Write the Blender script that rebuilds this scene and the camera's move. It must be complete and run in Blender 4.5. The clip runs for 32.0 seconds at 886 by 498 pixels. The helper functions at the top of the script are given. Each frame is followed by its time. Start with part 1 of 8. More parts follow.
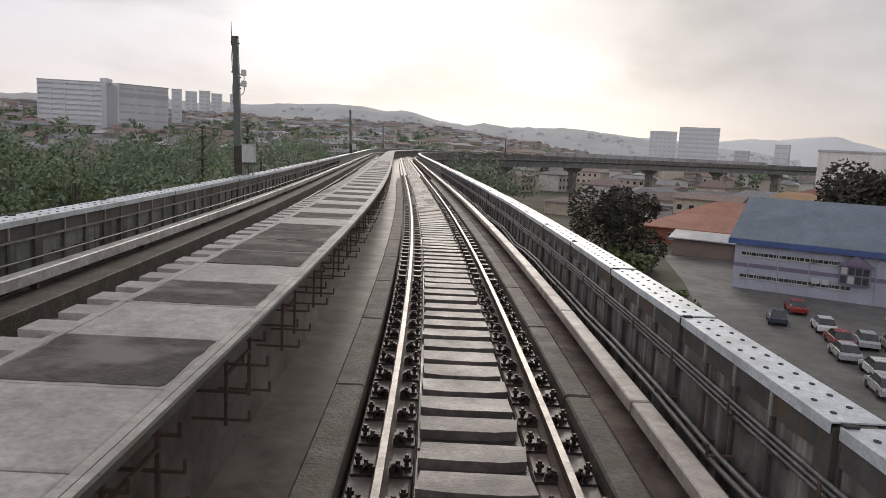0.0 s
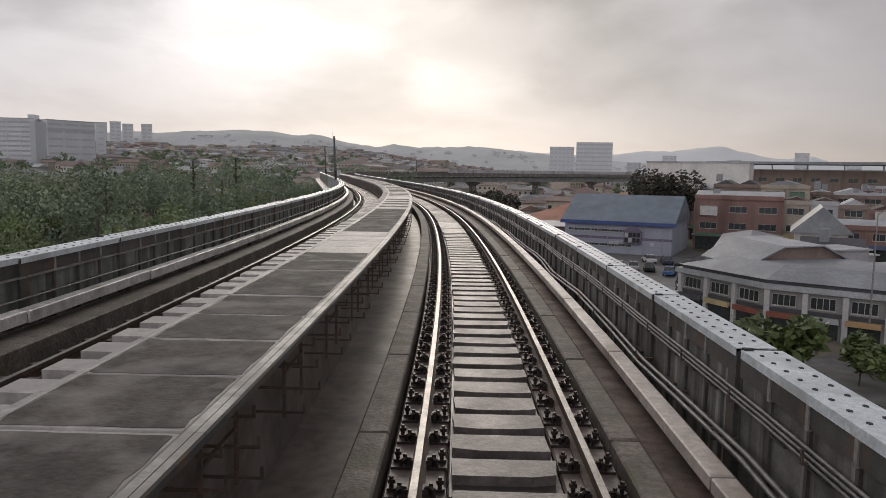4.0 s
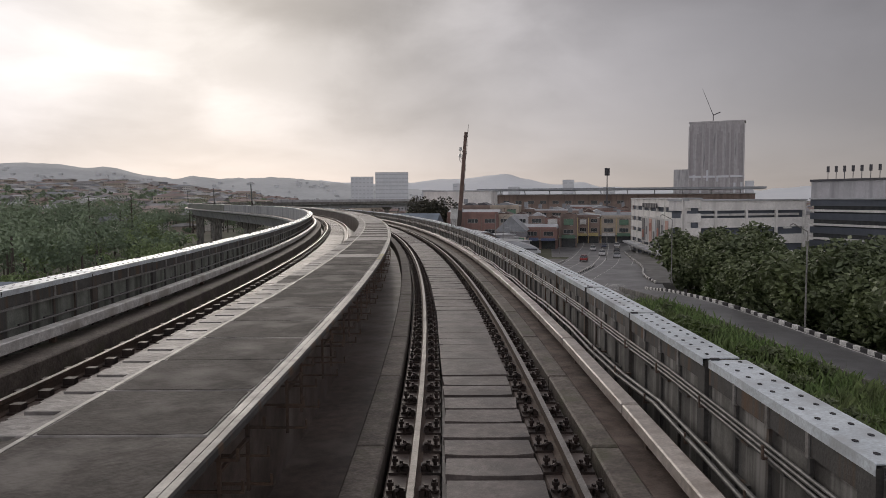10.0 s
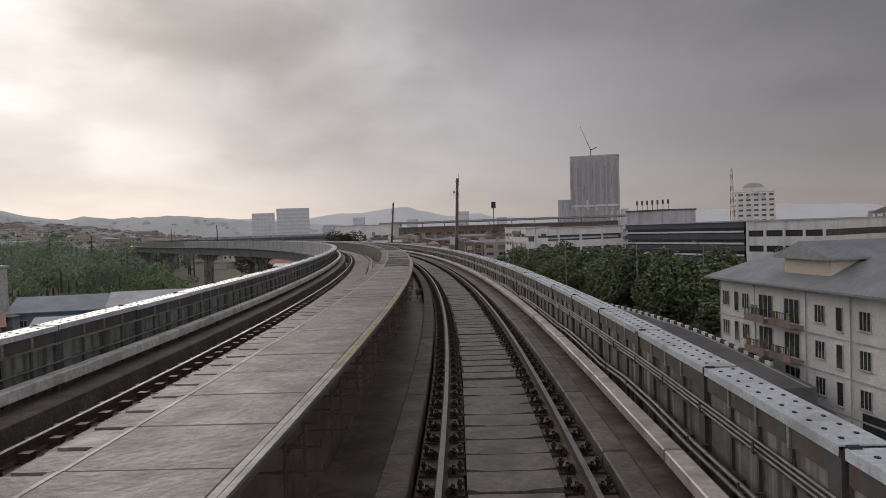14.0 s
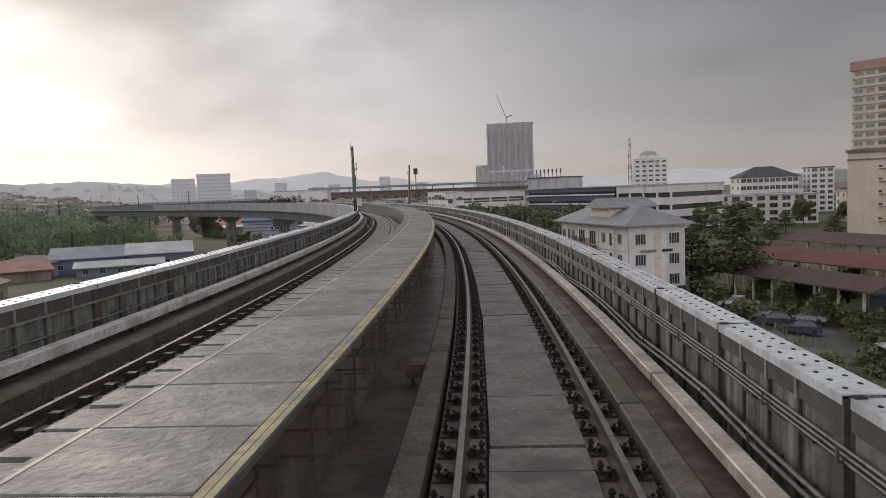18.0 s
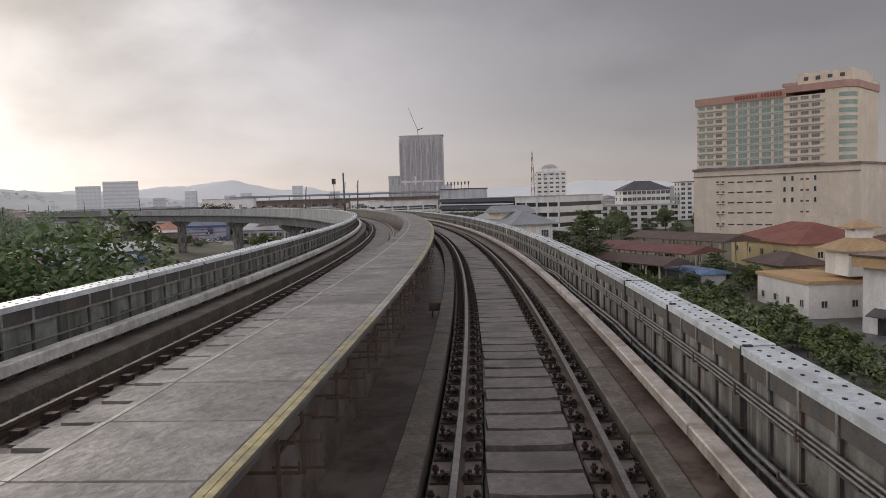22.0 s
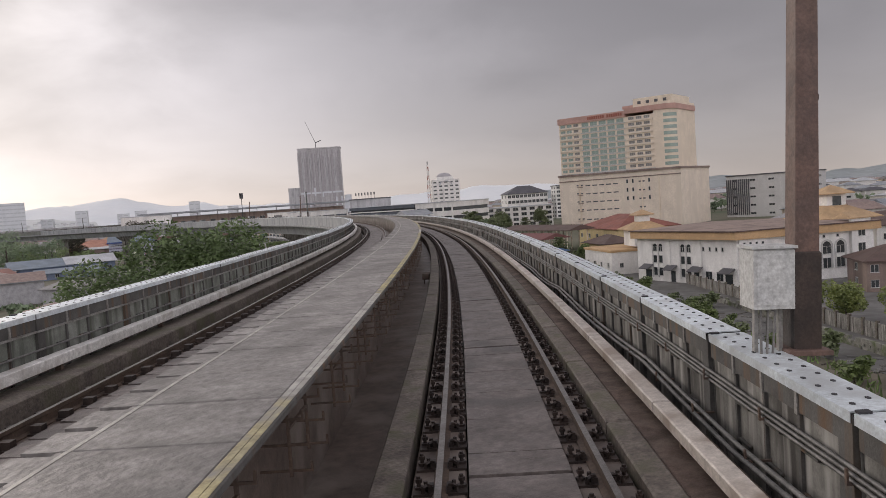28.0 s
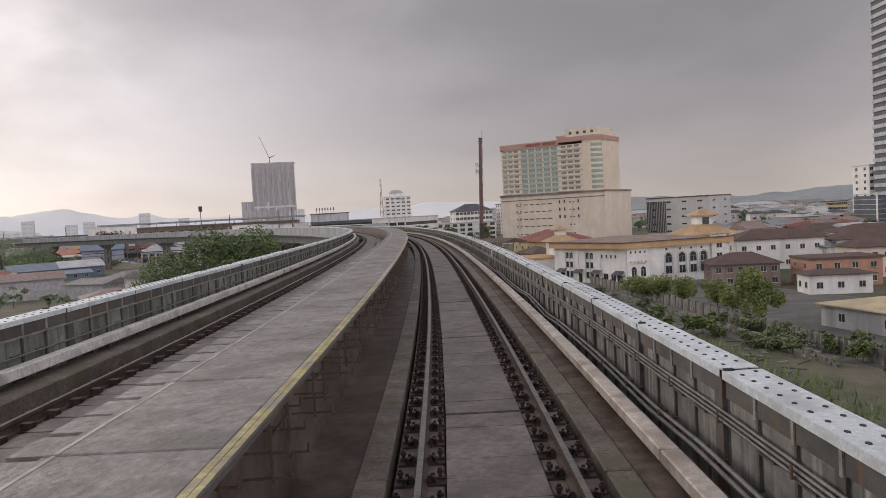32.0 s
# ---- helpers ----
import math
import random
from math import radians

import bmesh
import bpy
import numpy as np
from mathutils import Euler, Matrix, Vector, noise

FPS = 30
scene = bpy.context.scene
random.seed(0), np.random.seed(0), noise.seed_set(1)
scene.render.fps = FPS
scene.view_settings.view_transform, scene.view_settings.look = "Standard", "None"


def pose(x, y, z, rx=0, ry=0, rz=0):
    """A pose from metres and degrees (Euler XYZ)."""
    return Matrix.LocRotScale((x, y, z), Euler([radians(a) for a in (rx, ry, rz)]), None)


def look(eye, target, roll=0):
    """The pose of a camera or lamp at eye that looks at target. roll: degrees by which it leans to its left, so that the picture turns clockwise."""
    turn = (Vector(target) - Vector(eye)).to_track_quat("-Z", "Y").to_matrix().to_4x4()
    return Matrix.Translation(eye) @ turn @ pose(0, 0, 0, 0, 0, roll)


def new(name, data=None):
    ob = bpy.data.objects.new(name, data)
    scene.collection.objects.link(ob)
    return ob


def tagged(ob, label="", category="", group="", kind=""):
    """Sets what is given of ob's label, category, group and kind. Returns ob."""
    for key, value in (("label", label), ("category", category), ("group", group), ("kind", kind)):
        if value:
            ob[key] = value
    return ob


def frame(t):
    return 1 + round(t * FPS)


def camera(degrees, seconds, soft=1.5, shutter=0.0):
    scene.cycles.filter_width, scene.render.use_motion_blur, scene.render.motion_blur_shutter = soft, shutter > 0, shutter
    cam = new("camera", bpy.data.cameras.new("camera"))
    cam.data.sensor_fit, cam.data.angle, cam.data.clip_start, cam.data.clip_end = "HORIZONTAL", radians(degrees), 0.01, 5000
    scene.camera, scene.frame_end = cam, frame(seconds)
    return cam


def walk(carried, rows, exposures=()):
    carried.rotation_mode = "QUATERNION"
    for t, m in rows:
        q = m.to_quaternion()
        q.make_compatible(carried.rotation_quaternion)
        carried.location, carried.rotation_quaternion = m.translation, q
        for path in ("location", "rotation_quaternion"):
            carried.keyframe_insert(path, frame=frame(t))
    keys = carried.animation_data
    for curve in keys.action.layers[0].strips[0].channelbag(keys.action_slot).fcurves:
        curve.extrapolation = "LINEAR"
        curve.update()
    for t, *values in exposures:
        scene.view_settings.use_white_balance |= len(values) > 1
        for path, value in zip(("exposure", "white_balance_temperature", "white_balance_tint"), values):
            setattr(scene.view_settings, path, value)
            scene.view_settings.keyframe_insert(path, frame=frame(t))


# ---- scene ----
cam = camera(61.94, 32.0, soft=0.4)
walk(cam, [
    (0.0, pose(-3.312, 47.820, 2.496, 82.026, -2.858, 8.455)),
    (0.5, pose(-2.473, 41.225, 2.496, 82.372, -2.969, 7.226)),
    (1.0, pose(-1.801, 34.660, 2.496, 82.669, -3.219, 6.498)),
    (1.5, pose(-1.283, 28.102, 2.496, 82.186, -3.533, 5.506)),
    (2.0, pose(-0.892, 21.433, 2.496, 82.431, -2.301, 4.671)),
    (2.5, pose(-0.614, 14.689, 2.496, 82.593, -1.534, 4.131)),
    (3.0, pose(-0.445, 8.013, 2.496, 82.991, -1.314, 3.232)),
    (3.5, pose(-0.378, 1.364, 2.496, 83.390, -1.094, 2.382)),
    (4.0, pose(-0.407, -5.349, 2.496, 83.788, -0.874, 1.522)),
    (4.5, pose(-0.545, -12.218, 2.496, 84.186, -0.654, 0.548)),
    (5.0, pose(-0.813, -19.260, 2.496, 84.239, -0.027, -1.510)),
    (5.5, pose(-1.218, -26.262, 2.496, 84.378, -0.823, -3.577)),
    (6.0, pose(-1.757, -33.178, 2.496, 84.990, -0.329, -4.296)),
    (6.5, pose(-2.428, -40.017, 2.496, 85.051, 0.127, -5.095)),
    (7.0, pose(-3.228, -46.777, 2.496, 85.227, 0.554, -6.372)),
    (7.5, pose(-4.157, -53.463, 2.496, 85.005, 0.556, -7.663)),
    (8.0, pose(-5.243, -60.248, 2.496, 85.338, 0.474, -9.072)),
    (8.5, pose(-6.512, -67.217, 2.496, 85.659, 0.104, -10.235)),
    (9.0, pose(-7.979, -74.339, 2.496, 85.906, 0.034, -11.098)),
    (9.5, pose(-9.661, -81.602, 2.496, 86.009, 0.094, -12.682)),
    (10.0, pose(-11.528, -88.866, 2.496, 86.076, 0.296, -13.764)),
    (10.5, pose(-13.529, -96.017, 2.496, 86.907, 0.784, -14.664)),
    (11.0, pose(-15.624, -103.011, 2.496, 87.283, 0.850, -15.568)),
    (11.5, pose(-17.813, -109.873, 2.496, 87.195, 0.813, -16.914)),
    (12.0, pose(-20.149, -116.717, 2.496, 86.945, 0.664, -18.663)),
    (12.5, pose(-22.662, -123.577, 2.496, 89.153, 1.143, -19.490)),
    (13.0, pose(-25.338, -130.410, 2.496, 90.319, 1.209, -18.990)),
    (13.5, pose(-28.064, -136.963, 2.496, 89.979, 1.806, -19.518)),
    (14.0, pose(-30.834, -143.268, 2.496, 88.461, 1.873, -21.607)),
    (14.5, pose(-33.688, -149.439, 2.496, 86.202, 1.684, -22.521)),
    (15.0, pose(-36.489, -155.208, 2.496, 86.131, 1.683, -23.374)),
    (15.5, pose(-39.230, -160.605, 2.496, 86.059, 1.683, -24.169)),
    (16.0, pose(-41.964, -165.769, 2.496, 85.987, 1.682, -24.928)),
    (16.5, pose(-44.753, -170.829, 2.496, 85.916, 1.682, -25.673)),
    (17.0, pose(-47.645, -175.878, 2.496, 85.709, 1.979, -25.934)),
    (17.5, pose(-50.620, -180.873, 2.496, 85.630, 2.137, -27.350)),
    (18.0, pose(-53.637, -185.747, 2.496, 85.518, 2.130, -27.842)),
    (18.5, pose(-56.676, -190.470, 2.496, 85.688, 2.062, -29.714)),
    (19.0, pose(-59.694, -194.990, 2.496, 85.379, 1.930, -30.111)),
    (19.5, pose(-62.732, -199.385, 2.496, 85.626, 1.509, -30.968)),
    (20.0, pose(-65.755, -203.622, 2.496, 85.771, 1.348, -31.863)),
    (20.5, pose(-68.733, -207.673, 2.496, 85.424, 1.249, -32.206)),
    (21.0, pose(-71.679, -211.569, 2.496, 85.512, 1.492, -33.712)),
    (21.5, pose(-74.635, -215.374, 2.496, 85.646, 1.722, -34.452)),
    (22.0, pose(-77.637, -219.135, 2.496, 86.033, 1.760, -34.752)),
    (22.5, pose(-80.710, -222.883, 2.496, 86.023, 1.905, -34.690)),
    (23.0, pose(-83.807, -226.563, 2.496, 85.478, 2.322, -34.799)),
    (23.5, pose(-86.760, -229.992, 2.496, 84.878, 2.743, -35.446)),
    (24.0, pose(-89.603, -233.226, 2.496, 84.536, 2.675, -35.841)),
    (24.5, pose(-92.372, -236.320, 2.496, 84.508, 3.294, -36.799)),
    (25.0, pose(-95.072, -239.287, 2.496, 84.884, 3.297, -37.355)),
    (25.5, pose(-97.694, -242.127, 2.496, 85.031, 3.830, -38.357)),
    (26.0, pose(-100.261, -244.870, 2.496, 85.067, 3.664, -39.982)),
    (26.5, pose(-102.828, -247.578, 2.496, 85.342, 3.614, -40.817)),
    (27.0, pose(-105.663, -250.534, 2.496, 85.650, 3.721, -41.471)),
    (27.5, pose(-108.769, -253.732, 2.496, 85.958, 3.827, -42.122)),
    (28.0, pose(-112.057, -257.078, 2.496, 86.266, 3.934, -42.743)),
    (28.5, pose(-115.433, -260.479, 2.496, 86.574, 4.041, -43.319)),
    (29.0, pose(-118.828, -263.869, 2.496, 86.853, 3.748, -43.528)),
    (29.5, pose(-122.244, -267.256, 2.496, 86.939, 3.107, -43.905)),
    (30.0, pose(-125.652, -270.608, 2.496, 86.976, 3.069, -44.350)),
    (30.5, pose(-129.050, -273.917, 2.496, 87.218, 3.121, -45.052)),
    (31.0, pose(-132.425, -277.161, 2.496, 87.203, 2.851, -45.627)),
    (31.5, pose(-135.807, -280.364, 2.496, 87.142, 2.868, -46.279)),
    (32.0, pose(-139.237, -283.557, 2.496, 87.289, 3.073, -46.601)),
], exposures=[(0.0, 0.38, 6900, 12), (3.0, 0.2, 6950, 12), (6.0, 0.08, 6950, 12), (9.0, 0.06, 6900, 13), (13.0, -0.02, 6900, 13), (17.0, 0.24, 6950, 13), (19.0, 0.48, 6950, 13), (21.0, 0.45, 6950, 13), (26.0, 0.68, 6950, 14), (32.0, 0.74, 7050, 15)])
KAPPA = [0.00306, 0.00254, 0.00177, 0.00064, 0.00143, 0.00197, 0.00272, 0.00271, 0.00311, 0.00285, 0.00287, 0.00279, 0.00314, 0.00226, 0.00340, 0.00306, 0.00293, 0.00285, 0.00212, 0.00246, 0.00390, 0.00227, 0.00081]
FAR_A, FAR_L, FAR_K, FAR_PHI = 165.0, 20.0, 0.006, 1.047
# ---------------------------------------------------------------- light
world = bpy.data.worlds.new("sky")
scene.world = world
world.use_nodes = True
wn, wl = world.node_tree.nodes, world.node_tree.links
wn.clear()
SUN_AZ, SUN_EL = -3.0, 17.0          # degrees from +y towards +x, and above the horizon


def wnode(kind, **sets):
    n = wn.new(kind)
    for k, v in sets.items():
        n.inputs[k].default_value = v
    return n


def wmath(op, a, b=None, c=None):
    n = wn.new("ShaderNodeMath")
    n.operation = op
    for i, v in enumerate((a, b, c)):
        if v is None:
            continue
        if isinstance(v, (int, float)):
            n.inputs[i].default_value = v
        else:
            wl.new(v, n.inputs[i])
    return n.outputs[0]


sky = wn.new("ShaderNodeTexSky")
sky.sky_type = "NISHITA"
sky.sun_disc = False
sky.sun_elevation, sky.sun_rotation = radians(SUN_EL), radians(SUN_AZ)
tc = wn.new("ShaderNodeTexCoord")
sep = wn.new("ShaderNodeSeparateXYZ")
wl.new(tc.outputs["Generated"], sep.inputs[0])
up = wmath("MAXIMUM", sep.outputs["Z"], 0.0)
inv = wmath("DIVIDE", 1.0, wmath("ADD", up, 0.24))
com = wn.new("ShaderNodeCombineXYZ")
wl.new(wmath("MULTIPLY", sep.outputs["X"], inv), com.inputs[0])
wl.new(wmath("MULTIPLY", sep.outputs["Y"], inv), com.inputs[1])
n1 = wnode("ShaderNodeTexNoise", Scale=0.62, Detail=7.0, Roughness=0.46, Distortion=0.25)
n2 = wnode("ShaderNodeTexNoise", Scale=1.9, Detail=6.0, Roughness=0.52, Distortion=0.4)
wl.new(com.outputs[0], n1.inputs["Vector"])
wl.new(com.outputs[0], n2.inputs["Vector"])
cloud = wmath("ADD", wmath("MULTIPLY", n1.outputs[0], 0.7), wmath("MULTIPLY", n2.outputs[0], 0.3))
# towards the hidden sun the cloud is thin and bright, beside it thick and grey
sx, sy, sz = (math.sin(radians(SUN_AZ)) * math.cos(radians(SUN_EL)), math.cos(radians(SUN_AZ)) * math.cos(radians(SUN_EL)), math.sin(radians(SUN_EL)))
dot = wmath("ADD", wmath("MULTIPLY", sep.outputs["X"], sx), wmath("ADD", wmath("MULTIPLY", sep.outputs["Y"], sy), wmath("MULTIPLY", sep.outputs["Z"], sz)))
toward = wmath("POWER", wmath("MAXIMUM", wmath("MULTIPLY_ADD", dot, 0.5, 0.5), 0.0), 26.0)
# a heavy grey cloud bank stands to the east
ex, ey, ez = math.sin(radians(72)) * math.cos(radians(30)), math.cos(radians(72)) * math.cos(radians(30)), math.sin(radians(30))
dot2 = wmath("ADD", wmath("MULTIPLY", sep.outputs["X"], ex), wmath("ADD", wmath("MULTIPLY", sep.outputs["Y"], ey), wmath("MULTIPLY", sep.outputs["Z"], ez)))
bank = wmath("POWER", wmath("MAXIMUM", wmath("MULTIPLY_ADD", dot2, 0.5, 0.5), 0.0), 4.0)
thick = wn.new("ShaderNodeMapRange")
wl.new(cloud, thick.inputs["Value"])
for k, v in (("From Min", 0.39), ("From Max", 0.60), ("To Min", 1.22), ("To Max", 0.64)):
    thick.inputs[k].default_value = v
thick.interpolation_type = "SMOOTHSTEP"
calm = wmath("MINIMUM", wmath("MULTIPLY_ADD", up, 3.2, 0.22), 1.0)
even = wmath("MULTIPLY_ADD", wmath("SUBTRACT", thick.outputs[0], 0.97), wmath("MULTIPLY", calm, wmath("MULTIPLY_ADD", bank, -0.75, 1.0)), 0.97)
# unseen sky opposite the sun, brightened as fill light for the facades
back_fill = wmath("MAXIMUM", wmath("MULTIPLY_ADD", dot, -0.34, 0.10), 0.0)
level = wmath("MULTIPLY", wmath("ADD", wmath("ADD", wmath("MULTIPLY_ADD", toward, 0.40, 0.57), back_fill), wmath("MULTIPLY", bank, -0.43)), even)
tone = wn.new("ShaderNodeMix")
tone.data_type = "RGBA"
wl.new(toward, tone.inputs["Factor"])
tone.inputs["A"].default_value = (0.94, 0.95, 1.06, 1)
tone.inputs["B"].default_value = (1.0, 1.0, 1.0, 1)
warm = wn.new("ShaderNodeMix")
warm.data_type = "RGBA"
wl.new(wmath("POWER", wmath("SUBTRACT", 1.0, up), 14.0), warm.inputs["Factor"])
wl.new(tone.outputs["Result"], warm.inputs["A"])
warm.inputs["B"].default_value = (1.16, 1.10, 1.08, 1)
# single clouds with ragged edges: direction in degrees, shifted by noise
deg_az = wmath("MULTIPLY", wmath("ARCTAN2", sep.outputs["X"], sep.outputs["Y"]), 57.2958)
deg_el = wmath("MULTIPLY", wmath("ARCSINE", sep.outputs["Z"]), 57.2958)
rag = wnode("ShaderNodeTexNoise", Scale=9.0, Detail=6.0, Roughness=0.6)
rag2 = wnode("ShaderNodeTexNoise", Scale=3.2, Detail=5.0, Roughness=0.55)
wl.new(tc.outputs["Generated"], rag.inputs["Vector"])
wl.new(tc.outputs["Generated"], rag2.inputs["Vector"])
rough_edge = wmath("ADD", wmath("MULTIPLY_ADD", rag.outputs[0], 2.4, -1.2), wmath("MULTIPLY_ADD", rag2.outputs[0], 3.4, -1.7))


def puff(az, el, wide, high, edge=0.35):
    """1 inside an uneven cloud round that direction, 0 outside it."""
    a = wmath("DIVIDE", wmath("SUBTRACT", deg_az, az), wide)
    b = wmath("DIVIDE", wmath("SUBTRACT", deg_el, el), high)
    r = wmath("ADD", wmath("SQRT", wmath("ADD", wmath("MULTIPLY", a, a), wmath("MULTIPLY", b, b))), wmath("MULTIPLY", rough_edge, edge))
    n = wn.new("ShaderNodeMapRange")
    n.interpolation_type = "SMOOTHSTEP"
    wl.new(r, n.inputs["Value"])
    for k, v in (("From Min", 0.45), ("From Max", 1.35), ("To Min", 1.0), ("To Max", 0.0)):
        n.inputs[k].default_value = v
    return n.outputs[0]


for az, el, wide, high, edge, amount in ((5, 15.5, 8.5, 4.2, 0.30, -0.30), (17.5, 13.5, 3.0, 3.4, 0.45, 0.06), (14, 10, 9, 8, 0.3, -0.15), (-15, 11, 11, 6, 0.30, 0.22), (0, 9, 4.5, 4.5, 0.4, 0.10), (11, 8, 6, 3.5, 0.35, -0.12),
                                         (-1, 22, 12, 5, 0.3, -0.18), (34, 15, 15, 6.5, 0.30, -0.10), (-34, 14, 10, 5, 0.35, -0.12), (25, 24, 13, 5, 0.3, -0.10), (48, 7, 16, 3.0, 0.25, -0.10)):
    level = wmath("MULTIPLY", level, wmath("MULTIPLY_ADD", puff(az, el, wide, high, edge), amount, 1.0))
overcast = wn.new("ShaderNodeBackground")
wl.new(warm.outputs["Result"], overcast.inputs["Color"])
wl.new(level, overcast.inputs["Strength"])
clear = wn.new("ShaderNodeBackground")
wl.new(sky.outputs[0], clear.inputs["Color"])
clear.inputs["Strength"].default_value = 0.05
both = wn.new("ShaderNodeMixShader")
both.inputs[0].default_value = 0.93
wl.new(clear.outputs[0], both.inputs[1])
wl.new(overcast.outputs[0], both.inputs[2])
wout = wn.new("ShaderNodeOutputWorld")
wl.new(both.outputs[0], wout.inputs["Surface"])

sun = new("sun", bpy.data.lights.new("sun", "SUN"))
sun.data.energy, sun.data.angle, sun.data.color = 0.6, radians(25), (1.0, 0.95, 0.88)
sun.matrix_world = look((0, 0, 200), (-200 * sx, -200 * sy, 200 - 200 * sz))


# ---------------------------------------------------------------- materials
def material(name, base, other=None, rough=0.7, metal=0.0, scale=1.5, fine=40.0, bump=0.15, vary=0.0, stain=None, stain_scale=0.4, streak=False, spec=0.5, island=False, mottle=0.55, rust=None, grainy=0.35):
    """base and other are mixed by a coarse noise, a fine grain and, with vary, by piece; stain adds patches or running streaks."""
    m = bpy.data.materials.new(name)
    m.use_nodes = True
    nt = m.node_tree
    n, l = nt.nodes, nt.links
    bs = n["Principled BSDF"]
    co = n.new("ShaderNodeTexCoord").outputs["Object"]
    if not island:
        geo = n.new("ShaderNodeNewGeometry").outputs["Position"]
        co = geo

    def noise_(sc, det=4.0, vec=None):
        t = n.new("ShaderNodeTexNoise")
        t.inputs["Scale"].default_value, t.inputs["Detail"].default_value = sc, det
        l.new(vec or co, t.inputs["Vector"])
        return t.outputs[0]

    def mix(fac, a, b, mode="MIX"):
        x = n.new("ShaderNodeMix")
        x.data_type, x.blend_type = "RGBA", mode
        for s, v in (("Factor", fac), ("A", a), ("B", b)):
            if isinstance(v, tuple):
                x.inputs[s].default_value = (*v, 1) if len(v) == 3 else v
            elif isinstance(v, (int, float)):
                x.inputs[s].default_value = v
            else:
                l.new(v, x.inputs[s])
        return x.outputs["Result"]

    def ramp(v, a, b):
        r = n.new("ShaderNodeMapRange")
        l.new(v, r.inputs["Value"])
        r.inputs["From Min"].default_value, r.inputs["From Max"].default_value = a, b
        return r.outputs[0]

    other = other or tuple(c * 0.72 for c in base)
    col = mix(ramp(noise_(scale), 0.35, 0.68), base, other)
    grain = noise_(fine, 3.0)
    col = mix(grainy, col, mix(ramp(grain, 0.3, 0.7), (0.55, 0.55, 0.55), (1.35, 1.35, 1.35)), "MULTIPLY")
    mott = noise_(scale * 6.5, 6.0)
    col = mix(mottle, col, mix(ramp(mott, 0.32, 0.68), (0.62, 0.61, 0.60), (1.28, 1.28, 1.28)), "MULTIPLY")
    if stain:
        vec = None
        if streak:
            mp = n.new("ShaderNodeMapping")
            mp.inputs["Scale"].default_value = (1.0, 1.0, 0.12)
            l.new(co, mp.inputs["Vector"])
            vec = mp.outputs[0]
        col = mix(ramp(noise_(stain_scale, 5.0, vec), 0.5, 0.66), col, stain)
    if rust:
        mp2 = n.new("ShaderNodeMapping")
        mp2.inputs["Scale"].default_value = (1.0, 1.0, 0.07)
        mp2.inputs["Location"].default_value = (31.0, 7.0, 3.0)
        l.new(co, mp2.inputs["Vector"])
        col = mix(ramp(noise_(6.0, 3.0, mp2.outputs[0]), 0.52, 0.70), col, rust)
    if vary:
        if island:
            rnd = n.new("ShaderNodeNewGeometry").outputs["Random Per Island"]
        else:
            rnd = n.new("ShaderNodeObjectInfo").outputs["Random"]
        col = mix(1.0, col, mix(rnd, (1 - vary,) * 3, (1 + vary,) * 3), "MULTIPLY")
    l.new(col, bs.inputs["Base Color"])
    rr = n.new("ShaderNodeMapRange")
    l.new(noise_(scale * 1.7), rr.inputs["Value"])
    rr.inputs["To Min"].default_value, rr.inputs["To Max"].default_value = max(0.04, rough - 0.18), min(1.0, rough + 0.15)
    l.new(rr.outputs[0], bs.inputs["Roughness"])
    bs.inputs["Metallic"].default_value = metal
    bs.inputs["Specular IOR Level"].default_value = spec
    if bump:
        b = n.new("ShaderNodeBump")
        b.inputs["Strength"].default_value, b.inputs["Distance"].default_value = bump, 0.02
        l.new(grain, b.inputs["Height"])
        l.new(b.outputs[0], bs.inputs["Normal"])
    return m


def tint(name, shades, rough=0.8, fine=12.0):
    """One of several colours for each separate island of a joined mesh."""
    m = material(name, (1, 1, 1), (0.85, 0.85, 0.85), rough, fine=fine, scale=0.2, bump=0.05)
    n, l = m.node_tree.nodes, m.node_tree.links
    geo = n.new("ShaderNodeNewGeometry")
    cr = n.new("ShaderNodeValToRGB")
    cr.color_ramp.interpolation = "CONSTANT"
    while len(cr.color_ramp.elements) < len(shades):
        cr.color_ramp.elements.new(0.5)
    for i, c in enumerate(shades):
        cr.color_ramp.elements[i].position, cr.color_ramp.elements[i].color = i / len(shades), (*c, 1)
    l.new(geo.outputs["Random Per Island"], cr.inputs[0])
    mx = n.new("ShaderNodeMix")
    mx.data_type, mx.blend_type = "RGBA", "MULTIPLY"
    mx.inputs["Factor"].default_value = 1.0
    bs = n["Principled BSDF"]
    l.new(bs.inputs["Base Color"].links[0].from_socket, mx.inputs["A"])
    l.new(cr.outputs[0], mx.inputs["B"])
    l.new(mx.outputs["Result"], bs.inputs["Base Color"])
    return m


CONCRETE = material("weathered concrete", (0.205, 0.20, 0.182), (0.105, 0.101, 0.091), 0.75, stain=(0.045, 0.041, 0.036), stain_scale=2.6, streak=True, scale=0.9, rust=(0.33, 0.32, 0.295), mottle=0.8)
MOSSY = material("mossy concrete", (0.25, 0.265, 0.235), (0.17, 0.185, 0.16), 0.75, stain=(0.085, 0.09, 0.07), stain_scale=2.6, streak=True, scale=0.8, rust=(0.075, 0.08, 0.065), mottle=0.7)
COVER_WHITE = material("white third rail cover board", (0.72, 0.71, 0.68), (0.58, 0.57, 0.54), 0.4, stain=(0.40, 0.37, 0.33), stain_scale=1.8, vary=0.1)
CONCRETE_DARK = material("dark-toned concrete", (0.10, 0.098, 0.092), (0.06, 0.058, 0.054), 0.75, scale=0.8, rust=(0.12, 0.075, 0.045))
